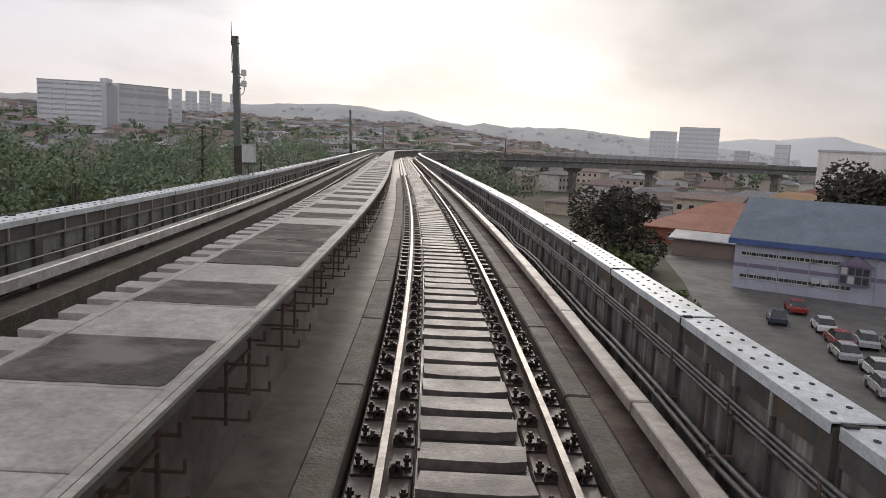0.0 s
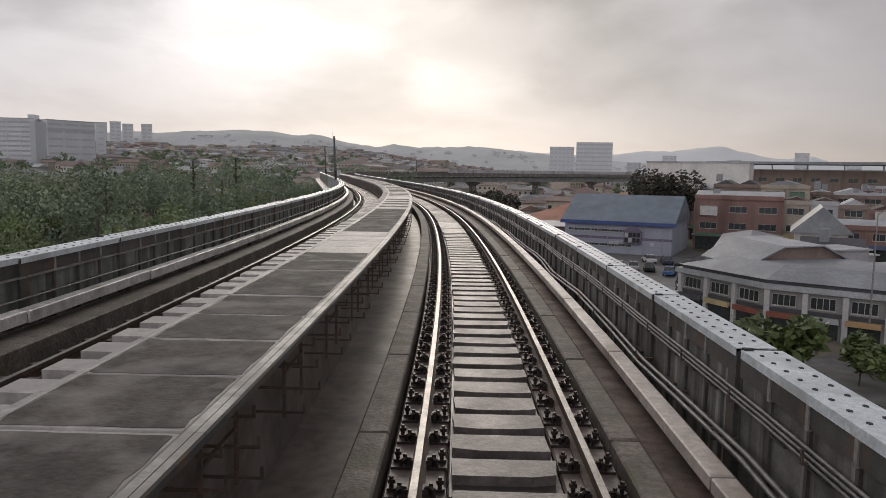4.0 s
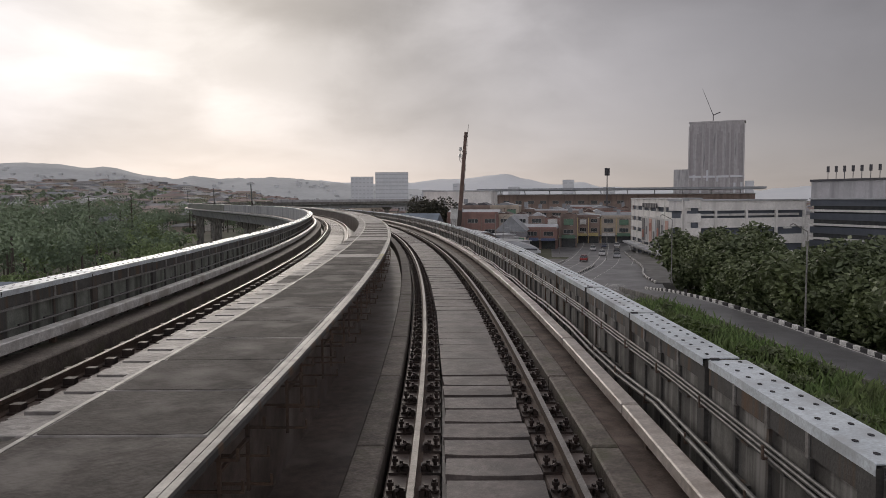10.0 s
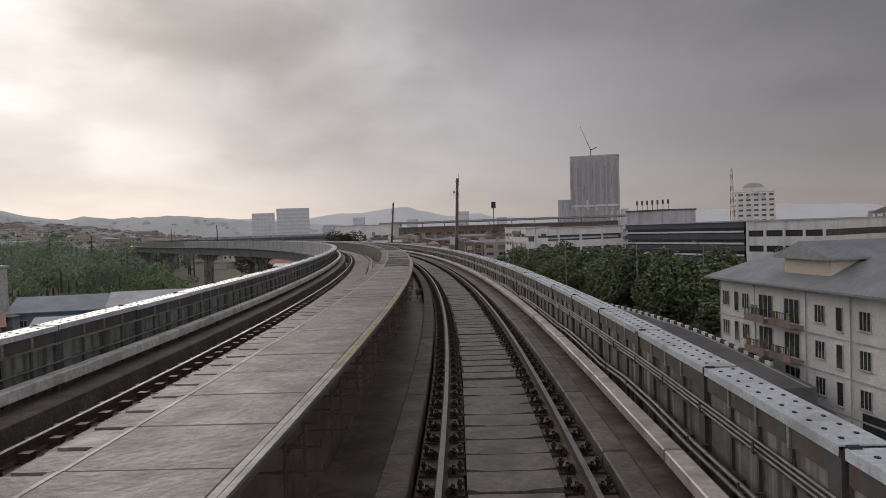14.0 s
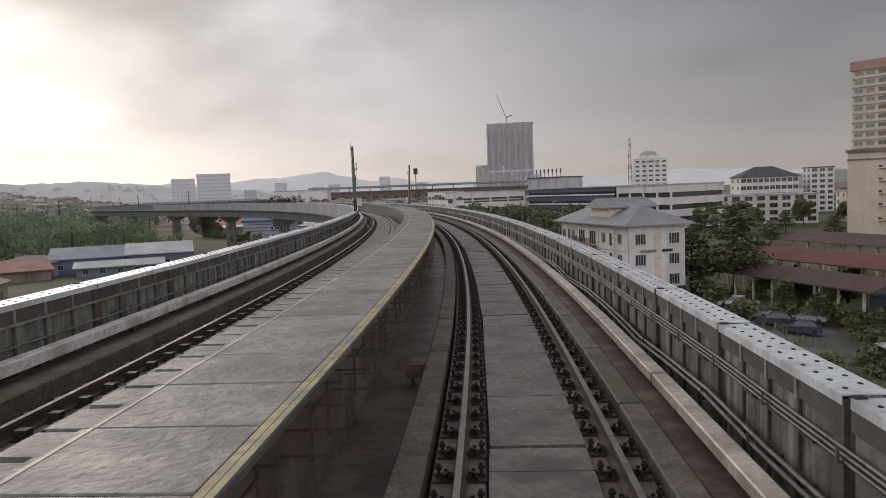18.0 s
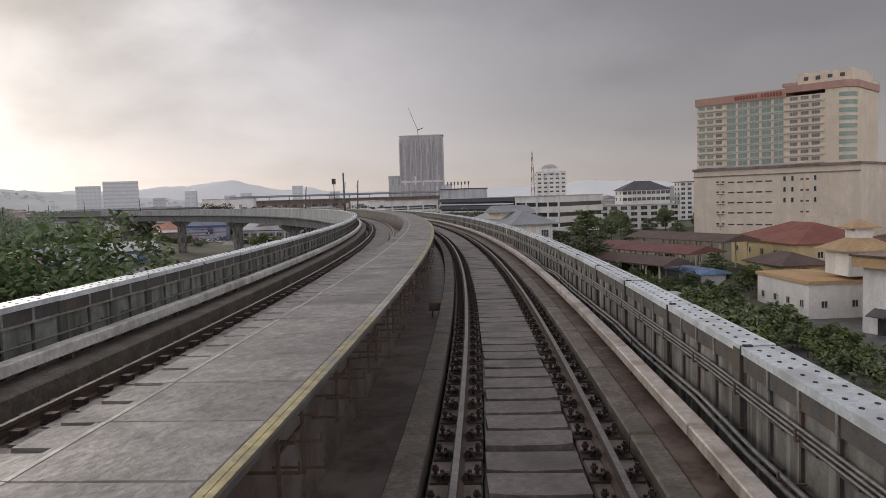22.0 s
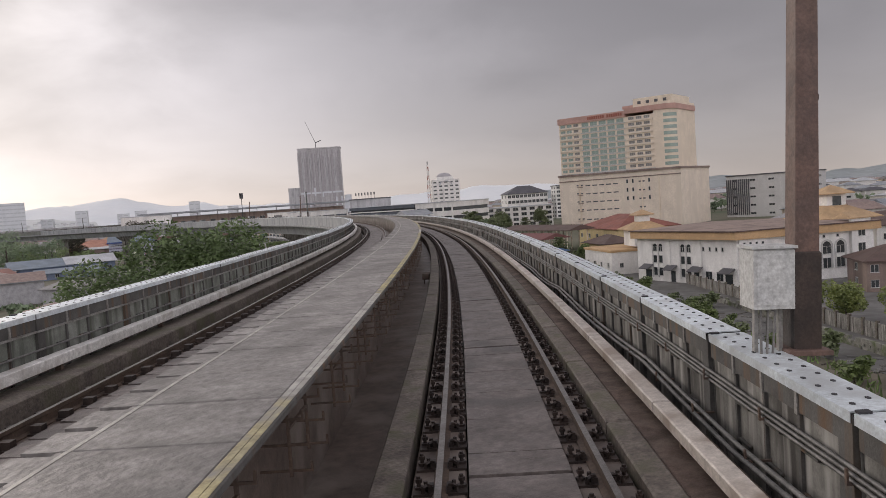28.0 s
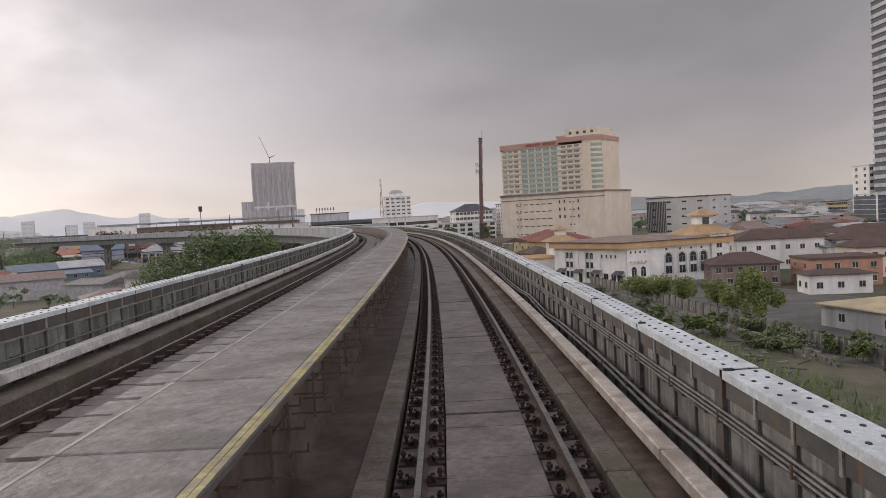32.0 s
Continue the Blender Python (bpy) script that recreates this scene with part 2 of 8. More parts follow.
CHANNEL = material("dull zinc channel", (0.30, 0.30, 0.285), (0.17, 0.16, 0.145), 0.55, scale=4)
DECK = material("damp dark deck concrete", (0.15, 0.115, 0.097), (0.085, 0.065, 0.055), 0.48, stain=(0.19, 0.16, 0.14), stain_scale=1.3, bump=0.12, spec=0.5, mottle=0.85, scale=1.1)
SLAB = material("damp track slab concrete", (0.165, 0.142, 0.130), (0.105, 0.088, 0.080), 0.5, stain=(0.07, 0.06, 0.055), stain_scale=1.6, vary=0.14, bump=0.3, spec=0.5, mottle=0.8)
# wet gap floor, its colour also darkened for the shadow between the bars
SLAB_DARK = material("shade-dark wet recess concrete", (0.05, 0.042, 0.038), (0.03, 0.026, 0.024), 0.4)
BED = material("rusty brown bed concrete", (0.105, 0.074, 0.060), (0.06, 0.043, 0.036), 0.78, stain=(0.15, 0.115, 0.095), stain_scale=1.8, bump=0.5, spec=0.3, mottle=0.85)
KERB = material("kerb concrete", (0.15, 0.128, 0.108), (0.078, 0.064, 0.053), 0.7, stain=(0.085, 0.08, 0.05), stain_scale=2.2, mottle=0.8, bump=0.5, scale=2.0, fine=26, vary=0.2)
WALK = material("walkway concrete", (0.255, 0.242, 0.228), (0.175, 0.165, 0.155), 0.6, spec=0.42, stain=(0.135, 0.127, 0.118), stain_scale=1.6, vary=0.14, bump=0.7, fine=16, mottle=0.75)
# wet slabs: base paler than WALK, standing in for reflected sky
WALK_WET = material("sheen-pale wet walkway concrete", (0.37, 0.35, 0.328), (0.28, 0.263, 0.246), 0.58, spec=0.42, stain=(0.25, 0.236, 0.22), stain_scale=0.9, vary=0.12, bump=0.2, fine=28)
WALK_DARK = material("damp mossy walkway concrete", (0.092, 0.083, 0.073), (0.055, 0.05, 0.044), 0.8, spec=0.2, bump=0.5, fine=28, stain=(0.17, 0.158, 0.142), stain_scale=1.7, vary=0.2, mottle=0.75)
EDGE_WHITE = material("worn pale edge paint", (0.42, 0.41, 0.37), (0.30, 0.29, 0.26), 0.55, stain=(0.22, 0.21, 0.19), stain_scale=2.5)
EDGE_YELLOW = material("worn yellow edge paint", (0.40, 0.345, 0.17), (0.30, 0.27, 0.165), 0.65, stain=(0.22, 0.21, 0.185), stain_scale=3.0, mottle=0.8)
RAIL_TOP = material("bright worn rail head", (0.29, 0.275, 0.26), (0.20, 0.185, 0.175), 0.42, metal=0.85, fine=90, scale=3)
RAIL_SIDE = material("rusty rail web", (0.11, 0.075, 0.055), (0.07, 0.05, 0.04), 0.75, scale=3)
IRON = material("dark rail clip", (0.06, 0.043, 0.036), (0.03, 0.024, 0.022), 0.5, metal=0.35, scale=5)
GALV = material("galvanised sheet", (0.70, 0.765, 0.795), (0.58, 0.64, 0.67), 0.42, metal=0.15, scale=2, vary=0.1, stain=(0.47, 0.50, 0.51), stain_scale=2.2, mottle=0.35)
HOLE = material("dark slot", (0.03, 0.03, 0.035), None, 0.8, bump=0)
COVER = material("pale third rail cover board", (0.52, 0.47, 0.42), (0.42, 0.38, 0.34), 0.45, stain=(0.28, 0.23, 0.19), stain_scale=1.8, vary=0.1)
STEEL = material("rusting steel", (0.13, 0.085, 0.06), (0.08, 0.06, 0.05), 0.7, scale=4)
CABLE = material("grey cable sheath", (0.19, 0.185, 0.175), (0.10, 0.10, 0.095), 0.5, scale=6)
BOX_GREY = material("pale grey painted steel", (0.55, 0.56, 0.54), (0.45, 0.46, 0.45), 0.5, scale=3)
MAST = material("brown painted steel mast", (0.15, 0.09, 0.07), (0.09, 0.058, 0.048), 0.6, scale=3)
MAST_GREY = material("green-grey painted steel mast", (0.12, 0.135, 0.13), (0.085, 0.095, 0.09), 0.6, scale=3)

GROUND = material("scrubby ground", (0.075, 0.085, 0.045), (0.15, 0.13, 0.10), 0.95, scale=0.04, fine=1.5, stain=(0.05, 0.07, 0.03), stain_scale=0.02, bump=0.3)
ASPHALT = material("damp asphalt", (0.115, 0.115, 0.118), (0.085, 0.085, 0.088), 0.45, scale=0.15, fine=25, stain=(0.15, 0.15, 0.152), stain_scale=0.12)
LOT = material("grey parking ground", (0.15, 0.148, 0.142), (0.10, 0.10, 0.095), 0.7, scale=0.1, fine=12, mottle=0.7, stain=(0.085, 0.083, 0.075), stain_scale=0.25)
PAINT = material("road paint", (0.7, 0.7, 0.68), (0.5, 0.5, 0.48), 0.6)
PALECON = material("pale outer concrete", (0.36, 0.375, 0.38), (0.28, 0.295, 0.30), 0.8, scale=0.3, fine=10, mottle=0.25, stain=(0.22, 0.23, 0.235), stain_scale=0.6, streak=True)
# far windows and far walls: haze is mixed into these two colours
HAZE_WIN = material("haze-paled far windows", (0.50, 0.525, 0.55), (0.45, 0.475, 0.50), 0.6, bump=0, mottle=0.05, grainy=0.05)
HAZE_WALL = material("haze-paled far render", (0.64, 0.66, 0.69), (0.57, 0.60, 0.63), 0.9, scale=0.1, fine=2, bump=0, mottle=0.08, grainy=0.06)
LEAF = material("dark green leaves", (0.155, 0.19, 0.085), (0.075, 0.10, 0.052), 0.6, scale=0.16, fine=2, bump=0, vary=0.28, island=True)
LEAF2 = material("fresh green leaves", (0.135, 0.18, 0.055), (0.06, 0.095, 0.034), 0.6, scale=0.16, fine=2, bump=0, vary=0.28, island=True)
# leaf greens of the wood are lightened to paint in the haze over it
WOODLEAF = material("haze-paled green leaves", (0.235, 0.305, 0.19), (0.13, 0.178, 0.112), 0.7, scale=0.075, fine=2, bump=0, vary=0.12, island=True, mottle=0.3)
WOODLEAF2 = material("haze-paled fresh green leaves", (0.255, 0.33, 0.15), (0.148, 0.205, 0.095), 0.7, scale=0.075, fine=2, bump=0, vary=0.12, island=True, mottle=0.3)
LEAF3 = material("brownish green leaves", (0.07, 0.065, 0.042), (0.035, 0.038, 0.026), 0.6, scale=0.16, fine=2, bump=0, vary=0.28, island=True)
CLUMPLEAF = material("full green leaves", (0.125, 0.185, 0.065), (0.062, 0.095, 0.036), 0.6, scale=0.3, fine=3, bump=0, vary=0.2, island=True)
STREETLEAF = material("bright street tree leaves", (0.22, 0.26, 0.075), (0.12, 0.155, 0.05), 0.6, scale=0.4, fine=3, bump=0, vary=0.25, island=True)
BARK = material("grey brown bark", (0.10, 0.085, 0.07), None, 0.9, scale=3)
GRASS = material("tall grass", (0.13, 0.21, 0.065), (0.15, 0.19, 0.075), 0.8, scale=0.3, fine=4, bump=0, vary=0.4, island=True)
GLASS = material("dark window glass", (0.05, 0.058, 0.062), (0.03, 0.036, 0.04), 0.15, bump=0, spec=0.8)
GLASS_GREEN = material("green tinted glass", (0.27, 0.35, 0.30), (0.20, 0.28, 0.24), 0.2, bump=0, spec=0.6)
# window glass lightened in colour for haze at the hotel's distance
GLASS_HAZE = material("haze-paled window glass", (0.22, 0.21, 0.19), (0.16, 0.155, 0.145), 0.3, bump=0)
FRAME_W = material("white window frame", (0.55, 0.55, 0.53), None, 0.5, bump=0)


def wall_paint(name, c, dirt=0.6):
    return material(name, c, tuple(v * 0.86 for v in c), 0.8, scale=0.25, fine=8, stain=tuple(v * dirt for v in c), stain_scale=0.35, streak=True, bump=0.05, mottle=0.18)


WHITE = wall_paint("white painted render", (0.78, 0.77, 0.74), 0.75)
CREAM = wall_paint("cream painted render", (0.75, 0.65, 0.52), 0.86)
CREAM2 = wall_paint("pale cream render", (0.73, 0.64, 0.53), 0.85)
STONE = material("mossy rubble stone", (0.24, 0.235, 0.21), (0.13, 0.13, 0.11), 0.9, scale=1.2, fine=14, stain=(0.10, 0.12, 0.06), stain_scale=0.8, vary=0.25)
PINK = wall_paint("salmon painted band", (0.50, 0.31, 0.26), 0.8)
YELLOW = wall_paint("yellow painted render", (0.62, 0.50, 0.27), 0.75)
OCHRE = wall_paint("ochre parapet paint", (0.52, 0.34, 0.18), 0.8)
GREYWALL = wall_paint("grey render", (0.48, 0.48, 0.49))
PALEGREY = wall_paint("pale grey cladding", (0.56, 0.56, 0.55), 0.85)
SALMON = wall_paint("salmon rendered wall", (0.46, 0.25, 0.18), 0.8)
DARKWALL = wall_paint("dark glass curtain wall", (0.10, 0.115, 0.14), 0.8)
DULLBLUE = wall_paint("dull blue sheet wall", (0.15, 0.19, 0.27), 0.85)
STRIPE = wall_paint("dull purple paint", (0.20, 0.17, 0.24), 0.85)
LILAC = wall_paint("lilac grey metal cladding", (0.40, 0.42, 0.50), 0.85)
BRICKRED = wall_paint("brick red wall", (0.30, 0.10, 0.07), 0.8)
BROWNWALL = wall_paint("weathered brown render", (0.27, 0.205, 0.175), 0.6)
REDBROWN = wall_paint("weathered red brown render", (0.29, 0.175, 0.15), 0.65)
DUSTYCREAM = wall_paint("dusty cream render", (0.46, 0.40, 0.33), 0.65)
DULLGREY = wall_paint("dull grey render", (0.32, 0.315, 0.305), 0.65)
# both tower tones are lightened and brought closer together in place of haze
RAWCON = wall_paint("haze-paled tower concrete", (0.50, 0.49, 0.50), 0.8)
TOWER_DUSK = wall_paint("haze-toned dull grey", (0.41, 0.395, 0.405), 0.85)


def roof_mat(name, c, rough=0.6):
    return material(name, c, tuple(v * 0.75 for v in c), rough, scale=0.3, fine=5, stain=tuple(v * 0.7 for v in c), stain_scale=0.25, mottle=0.3)


R_BLUE = roof_mat("blue grey metal roof", (0.17, 0.22, 0.27), 0.45)
R_GREY = roof_mat("grey metal roof", (0.30, 0.32, 0.34), 0.45)
R_PALE = roof_mat("pale metal roof", (0.50, 0.52, 0.54), 0.45)
R_ORANGE = roof_mat("faded orange tile roof", (0.46, 0.21, 0.14))
R_RED = roof_mat("red brown tile roof", (0.25, 0.085, 0.06))
R_MAROON = roof_mat("weathered maroon metal roof", (0.17, 0.06, 0.055))
R_TENT = roof_mat("faded blue awning sheet", (0.16, 0.27, 0.45), 0.5)
R_BROWN = roof_mat("dark brown tile roof", (0.11, 0.07, 0.058))
R_BRIGHTBLUE = roof_mat("blue metal roof", (0.07, 0.12, 0.32), 0.45)
R_OCHRE = roof_mat("ochre tile roof", (0.50, 0.34, 0.19))
R_SAND = roof_mat("pale sand metal roof", (0.55, 0.47, 0.30))
R_DARK = roof_mat("dark slate roof", (0.09, 0.09, 0.10))


# ---------------------------------------------------------------- helpers
def mesh_ob(name, verts, faces, mats, parent=None, label="", idx=None, smooth=False):
    me = bpy.data.meshes.new(name)
    me.from_pydata(verts, [], faces)
    for m in (mats if isinstance(mats, (list, tuple)) else [mats]):
        me.materials.append(m)
    if idx is not None:
        me.polygons.foreach_set("material_index", idx)
    if smooth:
        me.polygons.foreach_set("use_smooth", [True] * len(me.polygons))
    me.update()
    ob = new(name, me)
    if parent:
        ob.parent = parent
    if label:
        tagged(ob, label)
    return ob


def piece(name, me, m, parent=None):
    ob = new(name, me)
    ob.parent = parent
    ob.matrix_basis = m
    return ob


def holder(name, m, label, category, group="", kind=""):
    ob = new(name)
    ob.empty_display_size = 0.2
    ob.matrix_basis = m
    return tagged(ob, label, category, group, kind)


class Geo:
    """Collects plain solids into one mesh."""

    def __init__(self):
        self.v, self.f, self.i = [], [], []

    def add(self, verts, faces, mi=0):
        b = len(self.v)
        self.v += [tuple(p) for p in verts]
        self.f += [tuple(b + k for k in f) for f in faces]
        self.i += [mi] * len(faces)
        return self

    def box(self, x0, x1, y0, y1, z0, z1, mi=0, bevel=0.0):
        if bevel:
            b = bevel
            p = [(x0 + b, y0 + b), (x1 - b, y0 + b), (x1 - b, y1 - b), (x0 + b, y1 - b)]
            o = [(x0, y0), (x1, y0), (x1, y1), (x0, y1)]
            v = [(x, y, z0) for x, y in o] + [(x, y, z1 - b) for x, y in o] + [(x, y, z1) for x, y in p]
            f = [(3, 2, 1, 0), (8, 9, 10, 11)]
            for k in range(4):
                j = (k + 1) % 4
                f += [(k, j, 4 + j, 4 + k), (4 + k, 4 + j, 8 + j, 8 + k)]
            return self.add(v, f, mi)
        v = [(x, y, z) for z in (z0, z1) for x, y in ((x0, y0), (x1, y0), (x1, y1), (x0, y1))]
        return self.add(v, [(3, 2, 1, 0), (4, 5, 6, 7), (0, 1, 5, 4), (1, 2, 6, 5), (2, 3, 7, 6), (3, 0, 4, 7)], mi)

    def tube(self, a, b, r0, r1=None, n=8, mi=0, caps=True):
        a, b = Vector(a), Vector(b)
        r1 = r0 if r1 is None else r1
        w = (b - a).normalized()
        u = w.orthogonal().normalized()
        t = w.cross(u)
        ring = [(math.cos(k * math.tau / n), math.sin(k * math.tau / n)) for k in range(n)]
        v = [a + (u * c + t * s) * r0 for c, s in ring] + [b + (u * c + t * s) * r1 for c, s in ring]
        f = [(k, (k + 1) % n, n + (k + 1) % n, n + k) for k in range(n)]
        if caps:
            f += [tuple(range(n))[::-1], tuple(range(n, 2 * n))]
        return self.add(v, f, mi)

    def prism(self, outline, z0, z1, mi=0):
        n = len(outline)
        v = [(x, y, z0) for x, y in outline] + [(x, y, z1) for x, y in outline]
        f = [tuple(range(n))[::-1], tuple(range(n, 2 * n))] + [(k, (k + 1) % n, n + (k + 1) % n, n + k) for k in range(n)]
        return self.add(v, f, mi)

    def hip(self, x0, x1, y0, y1, z, rise, over=0.6, mi=0, gable=False, thick=0.18):
        x0, x1, y0, y1 = x0 - over, x1 + over, y0 - over, y1 + over
        if x1 - x0 >= y1 - y0:
            d = 0 if gable else (y1 - y0) / 2
            r = [(x0 + d, (y0 + y1) / 2), (x1 - d, (y0 + y1) / 2)]
            v = [(x0, y0, z), (x1, y0, z), (x1, y1, z), (x0, y1, z), (*r[0], z + rise), (*r[1], z + rise)]
            f = [(0, 1, 5, 4), (1, 2, 5), (2, 3, 4, 5), (3, 0, 4)]
        else:
            d = 0 if gable else (x1 - x0) / 2
            r = [((x0 + x1) / 2, y0 + d), ((x0 + x1) / 2, y1 - d)]
            v = [(x0, y0, z), (x1, y0, z), (x1, y1, z), (x0, y1, z), (*r[0], z + rise), (*r[1], z + rise)]
            f = [(0, 1, 4), (1, 2, 5, 4), (2, 3, 5), (3, 0, 4, 5)]
        self.add(v, f, mi)
        return self.box(x0, x1, y0, y1, z - thick, z - 0.004, mi)

    def mesh(self, name, mats, smooth=False):
        me = bpy.data.meshes.new(name)
        me.from_pydata(self.v, [], self.f)
        for m in (mats if isinstance(mats, (list, tuple)) else [mats]):
            me.materials.append(m)
        me.polygons.foreach_set("material_index", self.i)
        if smooth:
            me.polygons.foreach_set("use_smooth", [True] * len(self.f))
        me.update()
        return me

    def part(self, name, mats, parent=None, label="", smooth=False, m=None):
        ob = new(name, self.mesh(name, mats, smooth))
        ob.parent = parent
        if m is not None:
            ob.matrix_basis = m
        if label:
            tagged(ob, label)
        return ob


# the line of our track: curvature by distance, in 1/m
S0, S1 = -360, 520
table = np.array(KAPPA)
sv = np.arange(S0, S1 + 1.0)
kv = np.interp(sv, np.arange(S0, S0 + 20 * len(table), 20), table)
kv = np.where(sv > 80, np.clip(table[22] * (1 - (sv - 80) / 20), 0, 1), kv)
kv = np.where(sv > FAR_A, np.interp(sv, [FAR_A, FAR_A + FAR_L], [0, -FAR_K]), kv)
turned = np.cumsum(np.where(sv > FAR_A, kv, 0))
kv = np.where(turned < -FAR_PHI, 0.0, kv)
tv = np.concatenate([[0], np.cumsum((kv[1:] + kv[:-1]) / 2)])
tv -= tv[-S0]
xv = np.concatenate([[0], np.cumsum((-np.sin(tv[1:]) - np.sin(tv[:-1])) / 2)])
yv = np.concatenate([[0], np.cumsum((np.cos(tv[1:]) + np.cos(tv[:-1])) / 2)])
xv -= xv[-S0]
yv -= yv[-S0]


def on(s, lat=0.0, z=0.0):
    """World place at distance s along the track, lat metres to its right."""
    a = np.interp(s, sv, tv)
    return (float(np.interp(s, sv, xv) + math.cos(a) * lat), float(np.interp(s, sv, yv) + math.sin(a) * lat), z)


def at(s, lat=0.0, z=0.0, turn=0.0, stretch=1.0):
    a = float(np.interp(s, sv, tv))
    return Matrix.Translation(on(s, lat, z)) @ Matrix.Rotation(a + turn, 4, "Z") @ Matrix.Diagonal((1, stretch, 1, 1))


def aside(s):
    """The far side of the deck draws in a little towards the far end."""
    return float(np.interp(s, [-320, -200, -40, 50], [-0.35, 0.0, 0.0, 0.72]))


def grow(s, lat):
    return 1.0 - float(np.interp(s, sv, kv)) * lat


def sweep(name, profile, mats, s0=S0 + 5, s1=S1 - 5, step=2.0, parent=None, idx=None, smooth=False, left=False):
    """A closed profile of (lat, z) points drawn along the track."""
    ns = int(round((s1 - s0) / step))
    n = len(profile)
    v, f, ii = [], [], []
    for i in range(ns + 1):
        s = s0 + (s1 - s0) * i / ns
        d = aside(s) if left else 0.0
        v += [on(s, a + d, b) for a, b in profile]
    for i in range(ns):
        for k in range(n):
            j = (k + 1) % n
            f.append((i * n + k, (i + 1) * n + k, (i + 1) * n + j, i * n + j))
            ii.append(idx[k] if idx else 0)
    f += [tuple(range(n)), tuple(range(ns * n, ns * n + n))[::-1]]
    ii += [0, 0]
    return mesh_ob(name, v, f, mats, parent, "", ii, smooth)


# ---------------------------------------------------------------- the viaduct
LC, LZ = -4.72, 0.25                 # centre and height of the other track
WL, WR, WZ = -3.03, -1.74, 1.08      # walkway between the tracks
PR_IN, PR_OUT, PR_Z = 2.2, 2.62, 0.85
PL_IN, PL_OUT, PL_Z = -6.72, -7.12, 1.2
N0, N1 = -345.0, 120.0               # the stretch that is passed close by

deck = tagged(sweep("viaduct_deck", [(PL_OUT - 0.3, -0.75), (PL_OUT - 0.3, -0.45), (PR_OUT - 0.1, -0.45), (PR_OUT - 0.1, -0.75), (0.6, -1.2), (0.0, -2.9), (-4.5, -2.9), (-5.1, -1.2)], [DECK, PALECON], idx=[1, 0, 1, 1, 1, 1, 1, 1], step=4.0),
              "damp dark concrete deck of an elevated railway on a box girder", "viaduct", kind="structure")


def rail_profile(c, z):
    return [(c - 0.031, z), (c - 0.031, z - 0.045), (c - 0.012, z - 0.06), (c - 0.012, z - 0.14), (c - 0.07, z - 0.155), (c - 0.07, z - 0.172),
            (c + 0.07, z - 0.172), (c + 0.07, z - 0.155), (c + 0.012, z - 0.14), (c + 0.012, z - 0.06), (c + 0.031, z - 0.045), (c + 0.031, z)]


for c, z in ((-0.7475, 0.0), (0.7475, 0.0), (LC - 0.7475, LZ), (LC + 0.7475, LZ)):
    r = sweep("running_rail", rail_profile(c, z), [RAIL_SIDE, RAIL_TOP], s1=430, step=1.5, idx=[0] * 11 + [1], left=c < -2)
    tagged(r, "steel running rail with bright worn head and rusty web", "rail", "running rails", "structure")

# plinth under each rail and the kerbs beside the track
for a, b, z in ((-1.02, -0.50, -0.175), (0.50, 1.02, -0.175), (LC - 1.02, LC - 0.5, LZ - 0.175), (LC + 0.5, LC + 1.02, LZ - 0.175)):
    tagged(sweep("rail_plinth", [(a, -0.46), (a, z - 0.02), (a + 0.02, z), (b - 0.02, z), (b, z - 0.02), (b, -0.46)], DECK, s1=300, left=a < -3), "dark oily concrete plinth under a rail", "plinth", kind="structure")

# slab blocks between the rails, about 5.9 m long with open joints between them
SLABS = {}


def slab_mesh(kind, n):
    """n sleeper-wide cells: "wide" or "narrow" bars with open gaps, "notched" with wedges let in from both sides, or "plain"."""
    if (kind, n) in SLABS:
        return SLABS[kind, n]
    r = random.Random(n * 7 + len(kind))
    g = Geo()
    L, w = 0.6 * n, 0.485
    y0 = -L / 2
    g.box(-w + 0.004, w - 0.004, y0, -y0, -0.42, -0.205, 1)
    for i in range(n):
        a, b = y0 + 0.6 * i, y0 + 0.6 * (i + 1)
        if kind in ("wide", "narrow"):
            gap = r.uniform(0.17, 0.24) if kind == "wide" else r.uniform(0.07, 0.13)
            e = [r.uniform(0.0, 0.05) for _ in range(6)]
            out = [(-w + e[0], a + gap + e[1]), (-w * 0.4, a + gap - e[2] * 0.4), (w * 0.5, a + gap - e[3] * 0.4), (w - e[4], a + gap + e[5]), (w - e[1], b - 0.01), (-w + e[3], b - 0.004)]
        else:
            p = (0.012 if kind == "plain" else 0.024) if kind == "plain" and r.random() < 0.5 or kind == "notched" and r.random() < 0.7 else 0.0
            d0, d1 = (r.uniform(0.05, 0.11), r.uniform(0.05, 0.11)) if kind == "notched" else (r.uniform(0.01, 0.03), r.uniform(0.01, 0.03))
            k0, k1 = (r.uniform(0.08, 0.42), r.uniform(0.08, 0.42)) if kind == "notched" else (r.uniform(0.03, 0.15), r.uniform(0.03, 0.15))
            out = [(-w, a + d0), (-w + k0 * 0.5, a + d0 * 0.72), (-w + k0, a + p), (w - k1, a + p), (w - k1 * 0.5, a + d1 * 0.72), (w, a + d1), (w, b), (-w, b)]
        g.prism(out, -0.3, -0.115 + r.uniform(-0.004, 0.004), 0)
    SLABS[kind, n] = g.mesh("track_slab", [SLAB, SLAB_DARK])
    return SLABS[kind, n]


